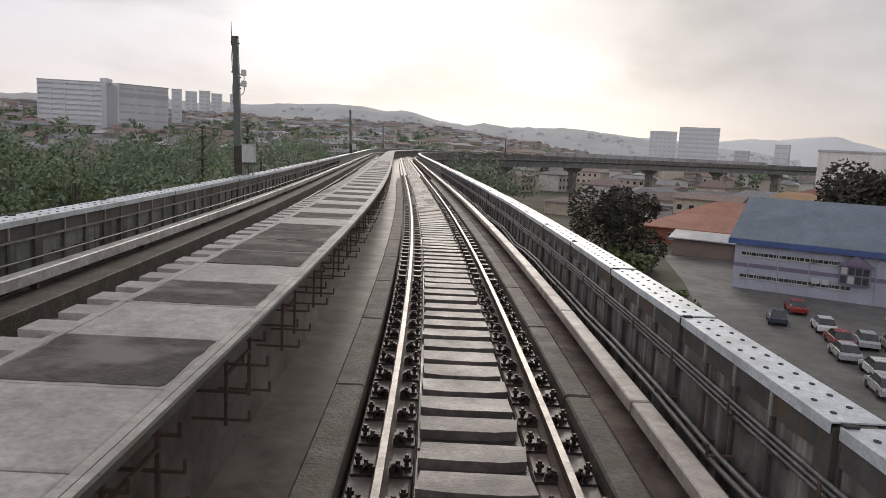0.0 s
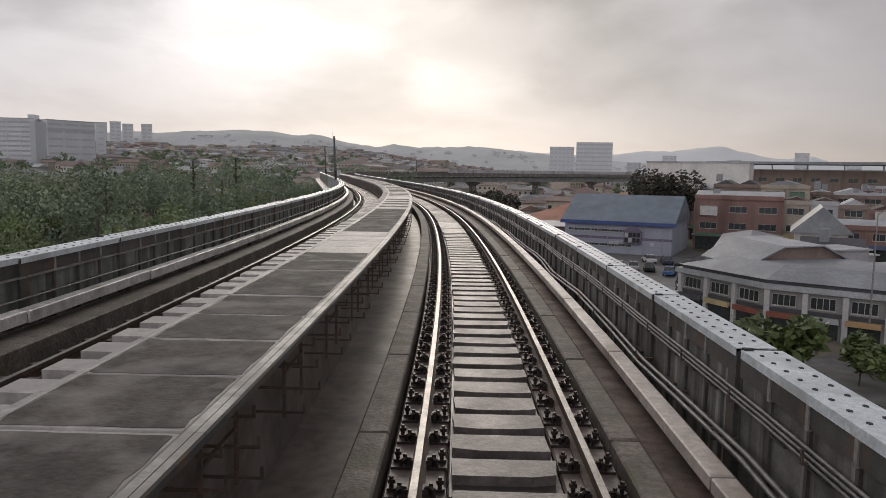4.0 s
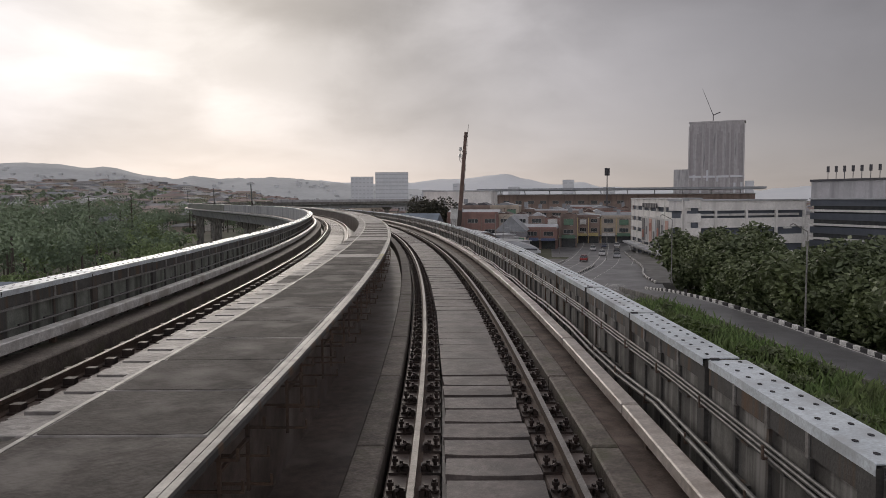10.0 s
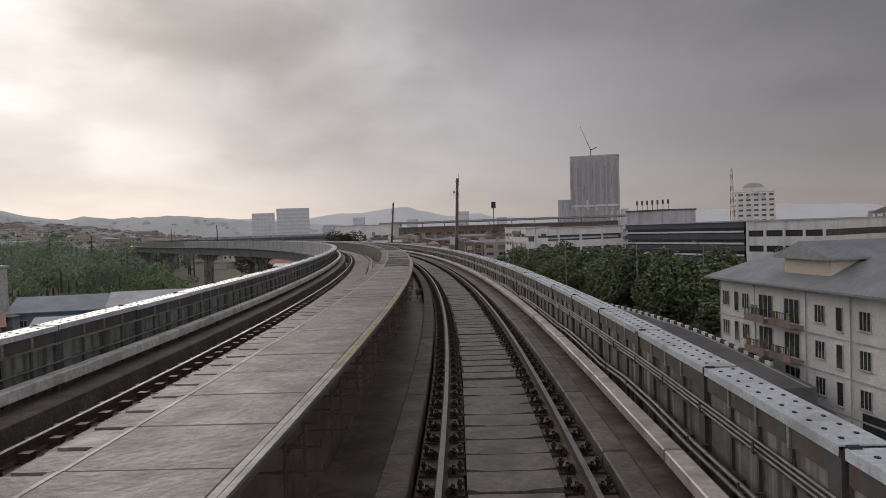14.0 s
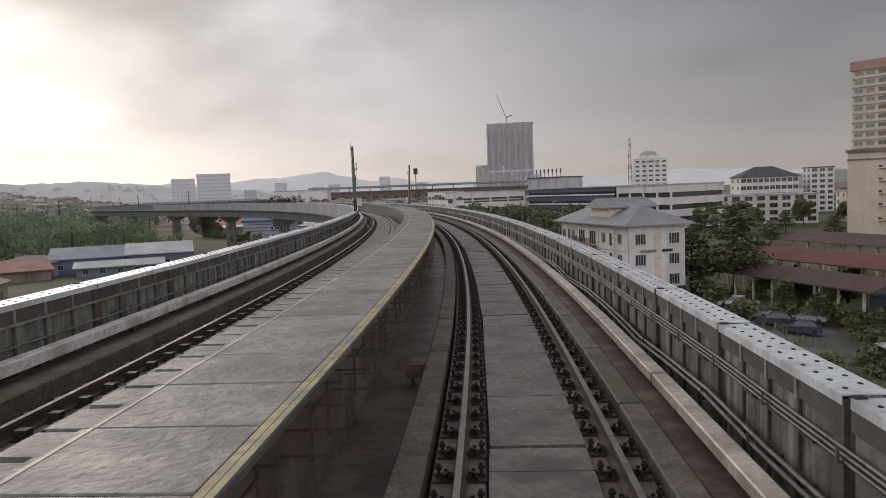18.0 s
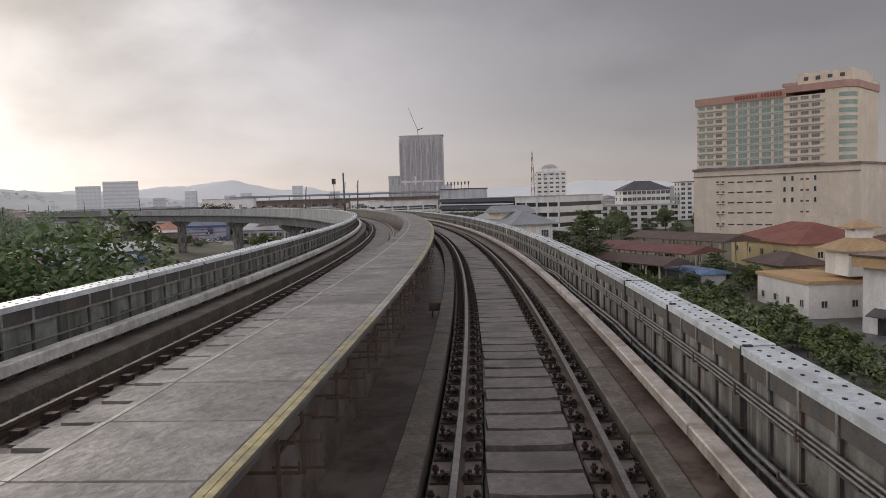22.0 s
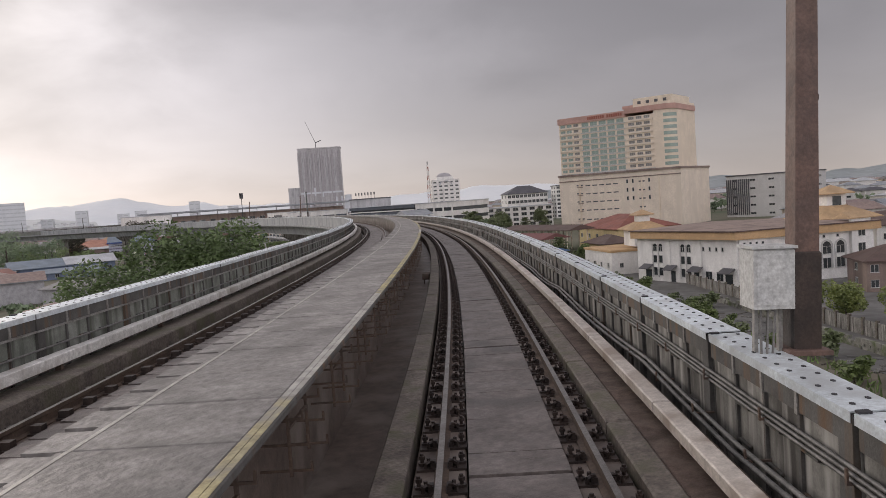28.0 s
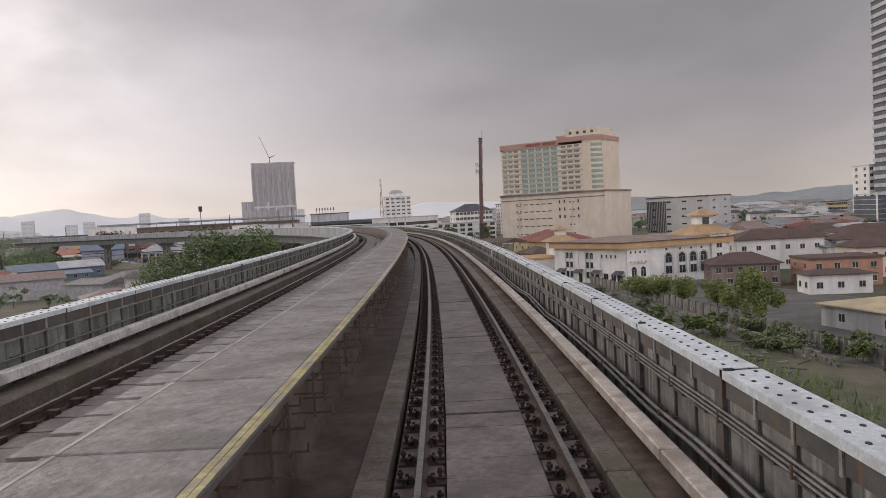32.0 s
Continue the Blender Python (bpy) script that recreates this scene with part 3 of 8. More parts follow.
JOINTS = (300, 30.9, 25.15, -5.7, -12.65, -18.25, -21.8, -27.6, -46.75, -51.95, -62.05, -72.8, -104.7, -114.8, -118.8, -140.55, -170.85, -180.85, -188.75, -194.95, -199.2, -205.4, -215.75, -218.55,
          -224.35, -235.25, -239.75, -250.6, -253.3, -259.1, -263.6, -281.75, -288.35, -292.8, -298.75, -304.8, -311.05, -317.0, -346.0)
KINDS = ((30, "wide"), (25, "notched"), (-3, "wide"), (-18, "notched"), (-32, "plain"), (-46, "wide"), (-52, "plain"), (-72, "notched"), (-76, "plain"), (-104, "narrow"), (-109, "notched"), (-114, "narrow"), (-118, "notched"),
         (-135, "narrow"), (-143, "notched"), (-164, "narrow"), (-176, "notched"), (-195, "plain"), (-212, "narrow"), (-224, "notched"), (-239, "narrow"), (-247, "notched"), (-400, "plain"))
track_bed = holder("track_bed", Matrix(), "damp concrete track bed of slab blocks between the rails", "track bed", kind="structure")
other_bed = holder("track_bed", Matrix(), "damp concrete track bed of the neighbouring track", "track bed", kind="structure")
for j0, j1 in zip(JOINTS[:-1], JOINTS[1:]):
    cnt = max(1, round((j0 - j1) / 5.9))
    for i in range(cnt):
        a, b = j0 - (j0 - j1) * i / cnt, j0 - (j0 - j1) * (i + 1) / cnt
        c, ln = (a + b) / 2, a - b - 0.07
        kind = next(k for s_, k in KINDS if c > s_)
        n = max(3, round(ln / 0.6))
        piece("track_slab", slab_mesh(kind, n), at(c, 0, 0, 0, ln / (0.6 * n)), track_bed)
s = N0
while s < 300:
    piece("track_slab", slab_mesh("wide" if s > -45 else "notched", 10), at(s + 3.1, LC + aside(s), LZ, 0, grow(s, LC) * 6.12 / 6.0), other_bed)
    s += 6.2


def kerb_mesh(name, w, h):
    return Geo().box(-w / 2, w / 2, -1.48, 1.48, -0.46, h, 0, 0.02).mesh(name, KERB)


kerb_l, kerb_r = kerb_mesh("kerb_block", 0.31, -0.03), kerb_mesh("kerb_block", 0.28, -0.05)
kerbs = holder("trackside_kerb", Matrix(), "weathered concrete kerb blocks beside the rails", "kerb", kind="structure")
for i in range(150):
    s = N0 + 3.0 * i
    piece("kerb_block", kerb_l, at(s, -1.22, 0, 0, grow(s, -1.2)), kerbs)
    piece("kerb_block", kerb_r, at(s, 1.19, 0, 0, grow(s, 1.2)), kerbs)

for a, b, z, lf, bm_ in ((1.335, 1.98, -0.075, False, BED), (-6.62, -6.0, 0.30, True, KERB)):
    tagged(sweep("third_rail_bed", [(a, -0.46), (a, z - 0.02), (a + 0.02, z), (b - 0.02, z), (b, z - 0.02), (b, -0.46)], bm_, s1=300, left=lf), "stained concrete bed under the third rail", "bed", kind="structure")

# rail fasteners
fg = Geo()
fg.box(-0.25, 0.25, -0.10, 0.10, -0.178, -0.150, 0)
for sg in (-1, 1):
    fg.box(sg * 0.085 - 0.025, sg * 0.085 + 0.025, -0.06, 0.06, -0.152, -0.10, 0)
    fg.tube((sg * 0.20, 0.045, -0.15), (sg * 0.20, 0.045, -0.03), 0.02, n=5)
    fg.tube((sg * 0.13, -0.01, -0.15), (sg * 0.13, -0.01, -0.06), 0.02, n=5)
    fg.tube((sg * 0.20, 0.045, -0.09), (sg * 0.20, 0.045, -0.055), 0.034, n=6)
    fg.tube((sg * 0.20, 0.045, -0.15), (sg * 0.20, 0.045, -0.125), 0.045, n=6)
    # spring clip: a bent bar that bears on the rail foot
    bend = [(0.16, -0.075, -0.15), (0.155, -0.07, -0.10), (0.12, -0.05, -0.085), (0.085, -0.03, -0.10), (0.07, -0.03, -0.13)]
    for p, q in zip(bend, bend[1:]):
        fg.tube((sg * p[0], p[1], p[2]), (sg * q[0], q[1], q[2]), 0.018, n=5, caps=False)
fast = fg.mesh("rail_fastener", IRON)
fasteners = holder("rail_fastening", Matrix(), "dark iron rail clips and bolts along both rails", "rail clips", kind="structure")
joined_v, joined_f = [], []
sg_ = Geo().box(-0.25, 0.25, -0.10, 0.10, -0.178, -0.150).box(-0.22, -0.08, -0.06, 0.06, -0.15, -0.06).box(0.08, 0.22, -0.06, 0.06, -0.15, -0.06)
shapes = (([Vector(p) for p in fg.v], fg.f), ([Vector(p) for p in sg_.v], sg_.f))
PITCH = 0.6125
n_all = int((110 - N0) / PITCH)
for i in range(n_all):
    s = N0 + i * PITCH
    for c, z in ((-0.7475, 0), (0.7475, 0), (LC - 0.7475, LZ)):
        m = at(s, c + (aside(s) if z else 0), z)
        if z == 0 and i < 100:
            piece("rail_fastener", fast, m, fasteners)
        else:
            b = len(joined_v)
            fv, ff = shapes[1 if z or s > 62 else 0]
            joined_v += [tuple(m @ p) for p in fv]
            joined_f += [tuple(b + q for q in f) for f in ff]
tagged(mesh_ob("rail_fasteners", joined_v, joined_f, IRON, fasteners), kind="stuff")

# the walkway: slabs on steel brackets, a painted strip on each edge
walkway = holder("walkway", Matrix(), "raised concrete walkway of slabs between the two tracks, damp and stained", "walkway", kind="structure")
WP = 1.05                            # pitch of the slabs


def walk_shape(g, patch, seed=0, tooth=0.15):
    r = random.Random(seed)
    h_ = WP / 2 - 0.014
    g.box(WL, WR - 0.125, -h_, h_, WZ - 0.13, WZ, 0, 0.01)
    g.box(WL + 0.06, WL + 0.095, -h_, h_, WZ - 0.02, WZ + 0.004, 2)
    # short bearer ends stand out like teeth past the far edge
    for y in (-WP / 4, WP / 4):
        g.box(WL - 0.29 + r.uniform(0, 0.03), WL - 0.003, y - tooth, y + tooth, WZ - 0.12, WZ - 0.012, 0)
    if patch:
        # a damp patch with a wavering outline
        xa, xb, ya, yb = WL + 0.11, WR - 0.15, -h_ + r.uniform(0.002, 0.05), h_ - r.uniform(0.002, 0.05)
        sides = [(xa, ya, xb, ya), (xb, ya, xb, yb), (xb, yb, xa, yb), (xa, yb, xa, ya)]
        ring = []
        for p0, q0, p1, q1 in sides:
            for k in range(8):
                f = 0.02 + 0.96 * k / 7
                ring.append((p0 + (p1 - p0) * f + r.uniform(-0.01, 0.01), min(h_, max(-h_, q0 + (q1 - q0) * f + r.uniform(-0.008, 0.008)))))
        g.prism(ring, WZ - 0.02, WZ + 0.004, 1)
    return g


def walk_slab(patch, mats, seed=0):
    return walk_shape(Geo(), patch, seed, 0.15 if mats[0] is WALK_WET else 0.215).mesh("walkway_slab", mats)


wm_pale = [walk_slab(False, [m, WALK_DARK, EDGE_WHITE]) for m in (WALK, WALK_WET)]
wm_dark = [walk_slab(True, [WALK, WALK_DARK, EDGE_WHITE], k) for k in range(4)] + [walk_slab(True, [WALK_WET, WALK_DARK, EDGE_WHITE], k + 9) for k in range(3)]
wm_full = walk_slab(False, [WALK_DARK, WALK_DARK, EDGE_WHITE])
ew = Geo().box(WR - 0.12, WR, -WP + 0.01, WP - 0.01, WZ - 0.055, WZ, 0, 0.01).box(WR - 0.118, WR - 0.064, -WP + 0.01, WP - 0.01, WZ - 0.02, WZ + 0.004, 1).box(WR - 0.058, WR - 0.012, -WP + 0.01, WP - 0.01, WZ - 0.02, WZ + 0.004, 1)
em = [ew.mesh("walkway_edge", [CONCRETE_DARK, m]) for m in (EDGE_WHITE, EDGE_YELLOW)]
pg = Geo()
for y_ in (-0.36, 0.34):
    pg.box(WR - 0.22, WR - 0.195, y_ - 0.015, y_ + 0.015, WZ - 0.80, WZ - 0.10)
    for z_, out in ((0.30, -0.07), (0.52, -0.04), (0.74, -0.02)):
        pg.box(WR - 0.47, WR + out, y_ - 0.009, y_ + 0.009, WZ - z_ - 0.02, WZ - z_)
        pg.box(WR + out - 0.02, WR + out, y_ - 0.009, y_ + 0.009, WZ - z_, WZ - z_ + 0.07)
pg.box(WR - 0.22, WR - 0.19, -0.37, 0.35, WZ - 0.40, WZ - 0.38)
post = pg.mesh("walkway_bracket", STEEL)
tagged(sweep("walkway_wall", [(WL + 0.12, -0.46), (WL + 0.12, WZ - 0.105), (WR - 0.47, WZ - 0.105), (WR - 0.47, -0.46)], DECK, s1=420, parent=walkway), "dark damp wall under the walkway")
wr = random.Random(5)
mid = (WL + WR) / 2
DAMP = ((20, 0.5), (-5, 0.85), (-30, 0.45), (-46, 0.04), (-60, 0.4), (-68, 0.2), (-93, 0.92), (-98, 0.1), (-118, 0.5), (-400, 0.0))
WET_RUNS = ((-118.5, -110.6), (-109.4, -108.1), (-105.7, -104.4), (-103.4, -101.9), (-100, -99), (39.1, 42.8), (43.6, 44.6), (45.6, 46.9), (48.2, 49.7), (51.8, 52.7), (53.6, 55.3), (56.6, 60.2))
W0 = -146.5 + WP * 0.5 - WP * 188
rest = Geo()
run = 0
for i in range(430):
    s = W0 + WP * i
    if 38 < s < 60 or -120 < s < -98:
        damp = any(a < s < b for a, b in WET_RUNS)
    elif s > 20 or -30 < s < -5 or -62 < s < -46:
        damp = i % 2 == 0 and wr.random() < 0.9
    else:
        damp = wr.random() < next(p for a, p in DAMP if s > a)
        if wr.random() < 0.35 and s > -118:
            damp = run
    run = damp
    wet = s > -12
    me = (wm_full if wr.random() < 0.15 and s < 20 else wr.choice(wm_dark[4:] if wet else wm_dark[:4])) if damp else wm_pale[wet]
    m = at(s, 0, wr.uniform(-0.004, 0.004), wr.uniform(-0.002, 0.002), grow(s, mid))
    if i < 300:
        piece("walkway_slab", me, m, walkway)
    else:
        b = len(rest.v)
        walk_shape(rest, damp, i)
        rest.v[b:] = [tuple(m @ Vector(p)) for p in rest.v[b:]]
    if i % 2 == 0:
        yellow = (s < -95 and math.sin(s * 0.23) > -0.75) or (s < 0 and wr.random() < 0.25)
        piece("walkway_edge", em[1 if yellow else 0], at(s + WP / 2, 0, 0, 0, grow(s, WR)), walkway)
        piece("walkway_bracket", post, at(s + 0.3, 0, 0), walkway)
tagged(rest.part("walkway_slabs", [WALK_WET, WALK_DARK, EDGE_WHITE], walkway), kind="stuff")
s_end = W0 + WP * 429.5
tagged(sweep("walkway_slabs", [(WL, WZ - 0.13), (WL, WZ), (WR, WZ), (WR, WZ - 0.13)], WALK, s_end, 420, parent=walkway), kind="stuff")

# parapets: concrete panels with a pilaster at each joint, and folded sheet covers
def panel_mesh(name, x0, x1, z1, inner, face):
    g = Geo().box(x0, x1, -1.485, 1.485, -0.75, z1, 0, 0.015)
    sg = 1 if inner == x1 else -1

    def proud(d, ya, yb, za, zb, mi):
        e = inner + sg * d
        g.box(min(inner, e), max(inner, e), ya, yb, za, zb, mi)

    proud(0.05, -1.48, -1.28, -0.45, z1 - 0.02, 3)
    # dark upper band, its tone also painting the shadow below the cover plates
    proud(0.035, -1.275, 1.48, z1 - 0.24, z1 - 0.03, 3)
    for y in (-0.62, 0.08, 0.78):
        proud(0.03, y, y + 0.045, -0.42, z1 - 0.26, 3)
        proud(0.05, y, y + 0.045, z1 - 0.26, z1 - 0.06, 2)
        for za in (0.05, 0.42):
            proud(0.035, y - 0.3, y - 0.002, z1 - za - 0.5, z1 - za - 0.478, 3)
    if face is MOSSY:
        proud(0.06, -1.485, 1.485, z1 - 0.275, z1 - 0.245, 2)
    xo = x1 if inner == x0 else x0
    e = xo - sg * 0.035
    g.box(min(xo, e), max(xo, e), -1.485, 1.485, -0.95, z1 - 0.02, 1)
    return g.mesh(name, [face, PALECON, CHANNEL, CONCRETE_DARK])


def cover_mesh(name, x0, x1, z, inner):
    g = Geo().box(x0, x1, -1.47, 1.47, z, z + 0.012)
    xi = x0 if inner < 0 else x1
    g.box(x0, x0 + 0.006, -1.47, 1.47, z - 0.07, z)
    g.box(x1 - 0.006, x1, -1.47, 1.47, z - 0.07, z)
    for r_, off in ((0.28, 0.0), (0.74, 0.12)):
        x = x0 + (x1 - x0) * r_
        for i in range(11):
            y = -1.3 + off + i * 0.255
            ring = [(x + 0.022 * math.cos(a * math.tau / 6), y + 0.03 * math.sin(a * math.tau / 6)) for a in range(6)]
            g.prism(ring, z + 0.0125, z + 0.018, 1)
    # turned-up tab at the lap joint
    g.box(x0 + 0.02, x0 + 0.11, 1.44, 1.5, z + 0.013, z + 0.03, 1)
    g.box(x0 - 0.004, x1 + 0.004, 1.47, 1.485, z - 0.06, z + 0.006, 1)
    return g.mesh(name, [GALV, HOLE])


cr = random.Random(12)
for side, xi, xo, z in (("right", PR_IN + 0.06, PR_OUT - 0.1, PR_Z - 0.012), ("left", PL_IN - 0.06, PL_OUT + 0.05, PL_Z - 0.012)):
    h = holder("parapet_" + side, Matrix(), "weathered grey concrete parapet of panels with galvanised cover plates", "parapet", kind="structure")
    x0, x1 = min(xi, xo), max(xi, xo)
    pm = panel_mesh("parapet_panel", x0, x1, z, x0 if side == "right" else x1, CONCRETE if side == "right" else MOSSY)
    cm = cover_mesh("cover_plate", x0 - 0.06, x1 + 0.06, z, 0)
    for i in range(152):
        s = N0 + 3.0 * i
        d = aside(s) if side == "left" else 0.0
        piece("parapet_panel", pm, at(s, d, 0, 0, grow(s, xi)), h)
        piece("cover_plate", cm, at(s, d + cr.uniform(-0.012, 0.012), 0.004 + cr.uniform(-0.002, 0.012), cr.uniform(-0.004, 0.004), grow(s, xi)), h)
    e = N0 + 3.0 * 152 - 1.5
    tagged(sweep("parapet_panels", [(x0, -0.75), (x0, z), (x1, z), (x1, -0.75)], CONCRETE if side == "right" else MOSSY, e, S1 - 5, 4.0, h, left=side == "left"), kind="stuff")
    tagged(sweep("cover_plates", [(x0 - 0.06, z + 0.004), (x0 - 0.06, z + 0.02), (x1 + 0.06, z + 0.02), (x1 + 0.06, z + 0.004)], GALV, e, S1 - 5, 3.0, h, left=side == "left"), kind="stuff")

# third rail under its cover boards, on insulated brackets
for c, z, name in ((1.63, 0.16, "third_rail"), (-6.46, 0.56, "third_rail")):
    h = holder(name, Matrix(), "conductor rail under pale cover boards on steel brackets", "third rail", "third rails", "structure")
    b = Geo().box(-0.097, 0.097, -1.94, 1.94, -0.02, 0.02, 0, 0.014).box(-0.097, -0.084, -1.94, 1.94, -0.10 if c > 0 else -0.14, -0.02).box(0.084, 0.097, -1.94, 1.94, -0.14, -0.02).mesh("cover_board", COVER if c > 0 else COVER_WHITE)
    br = Geo().box(-0.03, 0.06, -0.04, 0.04, -0.24, -0.1).box(-0.06, 0.075, -0.03, 0.03, -0.12, -0.03).mesh("bracket", STEEL)
    for i in range(122):
        s = N0 + 3.9 * i
        d = aside(s) if c < 0 else 0.0
        piece("cover_board", b, at(s, c + d, z, 0, grow(s, c)), h)
        if s < 110:
            piece("bracket", br, at(s + 1.2, c + d, z), h)
    tagged(sweep("cover_boards", [(c - 0.085, z - 0.09), (c - 0.085, z + 0.02), (c + 0.085, z + 0.02), (c + 0.085, z - 0.09)], COVER if c > 0 else COVER_WHITE, N0 + 3.9 * 121.5, 300, parent=h, left=c < 0), kind="stuff")
    tagged(sweep("conductor", [(c - 0.04, z - 0.17), (c - 0.04, z - 0.08), (c + 0.04, z - 0.08), (c + 0.04, z - 0.17)], STEEL, parent=h, s1=270, left=c < 0))

# cables along the parapets
def cable(lat, z, r=0.022, wob=0.0):
    ns = 330
    v, f = [], []
    for i in range(ns + 1):
        s = N0 + (220 - N0) * i / ns
        zz = z + wob * math.sin(s * 0.9) + wob * 0.6 * math.sin(s * 2.3)
        ll = lat + (aside(s) if lat < 0 else 0.0) + wob * 0.7 * math.sin(s * 0.7 + lat)
        for a in range(6):
            v.append(on(s, ll + r * math.cos(a * math.tau / 6), zz + r * math.sin(a * math.tau / 6)))
    for i in range(ns):
        for a in range(6):
            b = (a + 1) % 6
            f.append((i * 6 + a, (i + 1) * 6 + a, (i + 1) * 6 + b, i * 6 + b))
    ob = mesh_ob("cable", v, f, CABLE, smooth=True)
    return tagged(ob, "grey power cable on brackets along the parapet", "cable", "trackside cables")


for lat, z, w in ((2.2, 0.46, 0.006), (2.2, 0.41, 0.006), (2.2, 0.36, 0.008), (2.08, 0.04, 0.03), (2.01, 0.01, 0.034), (1.95, -0.3, 0.01), (-6.65, 0.66, 0.006), (-6.6, 0.25, 0.01)):
    cable(lat, z, 0.017 if z > 0.35 else 0.026, w)
hg = Geo()
for i in range(300):
    s = N0 + 1.5 * i
    for lat0, lat1, z in ((2.0, 2.24, -0.01), (2.14, 2.24, 0.37), (-6.76, -6.58, 0.2)):
        m = at(s, aside(s) if lat0 < 0 else 0.0, 0)
        b = len(hg.v)
        hg.box(lat0, lat1, -0.015, 0.015, z - 0.02, z)
        hg.box(lat0, lat0 + 0.015, -0.015, 0.015, z, z + 0.1) if lat0 > 0 else None
        for q in range(b, len(hg.v)):
            hg.v[q] = tuple(m @ Vector(hg.v[q]))
tagged(hg.part("cable_brackets", STEEL), "small rusty steel cable brackets on the parapet faces", "cable bracket", kind="stuff")

# piers
pg = Geo()
pg.prism([(-1.3 + 0.35, -1.1), (1.3 - 0.35, -1.1), (1.3, -0.75), (1.3, 0.75), (0.95, 1.1), (-0.95, 1.1), (-1.3, 0.75), (-1.3, -0.75)], -13.9, -4.6)
cg = Geo().add([(-1.3, -1.1, -4.6), (1.3, -1.1, -4.6), (1.3, 1.1, -4.6), (-1.3, 1.1, -4.6), (-3.2, -1.2, -3.3), (3.2, -1.2, -3.3), (3.2, 1.2, -3.3), (-3.2, 1.2, -3.3)],
               [(0, 1, 5, 4), (1, 2, 6, 5), (2, 3, 7, 6), (3, 0, 4, 7), (3, 2, 1, 0), (4, 5, 6, 7)]).box(-3.2, 3.2, -1.2, 1.2, -3.298, -2.88)
pcol, pcap = pg.mesh("column", CONCRETE), cg.mesh("pier_cap", CONCRETE)
for s in (-352, -302, -252, -202, -152, -102, -52, -2, 48, 98, 148, 198, 240, 282, 324, 366, 408, 450, 492):
    h = holder("viaduct_pier", at(s, -2.25, 0), "tall grey concrete viaduct pier with a flared cap", "pier", "viaduct piers", "structure")
    piece("column", pcol, Matrix(), h)
    piece("pier_cap", pcap, Matrix(), h)


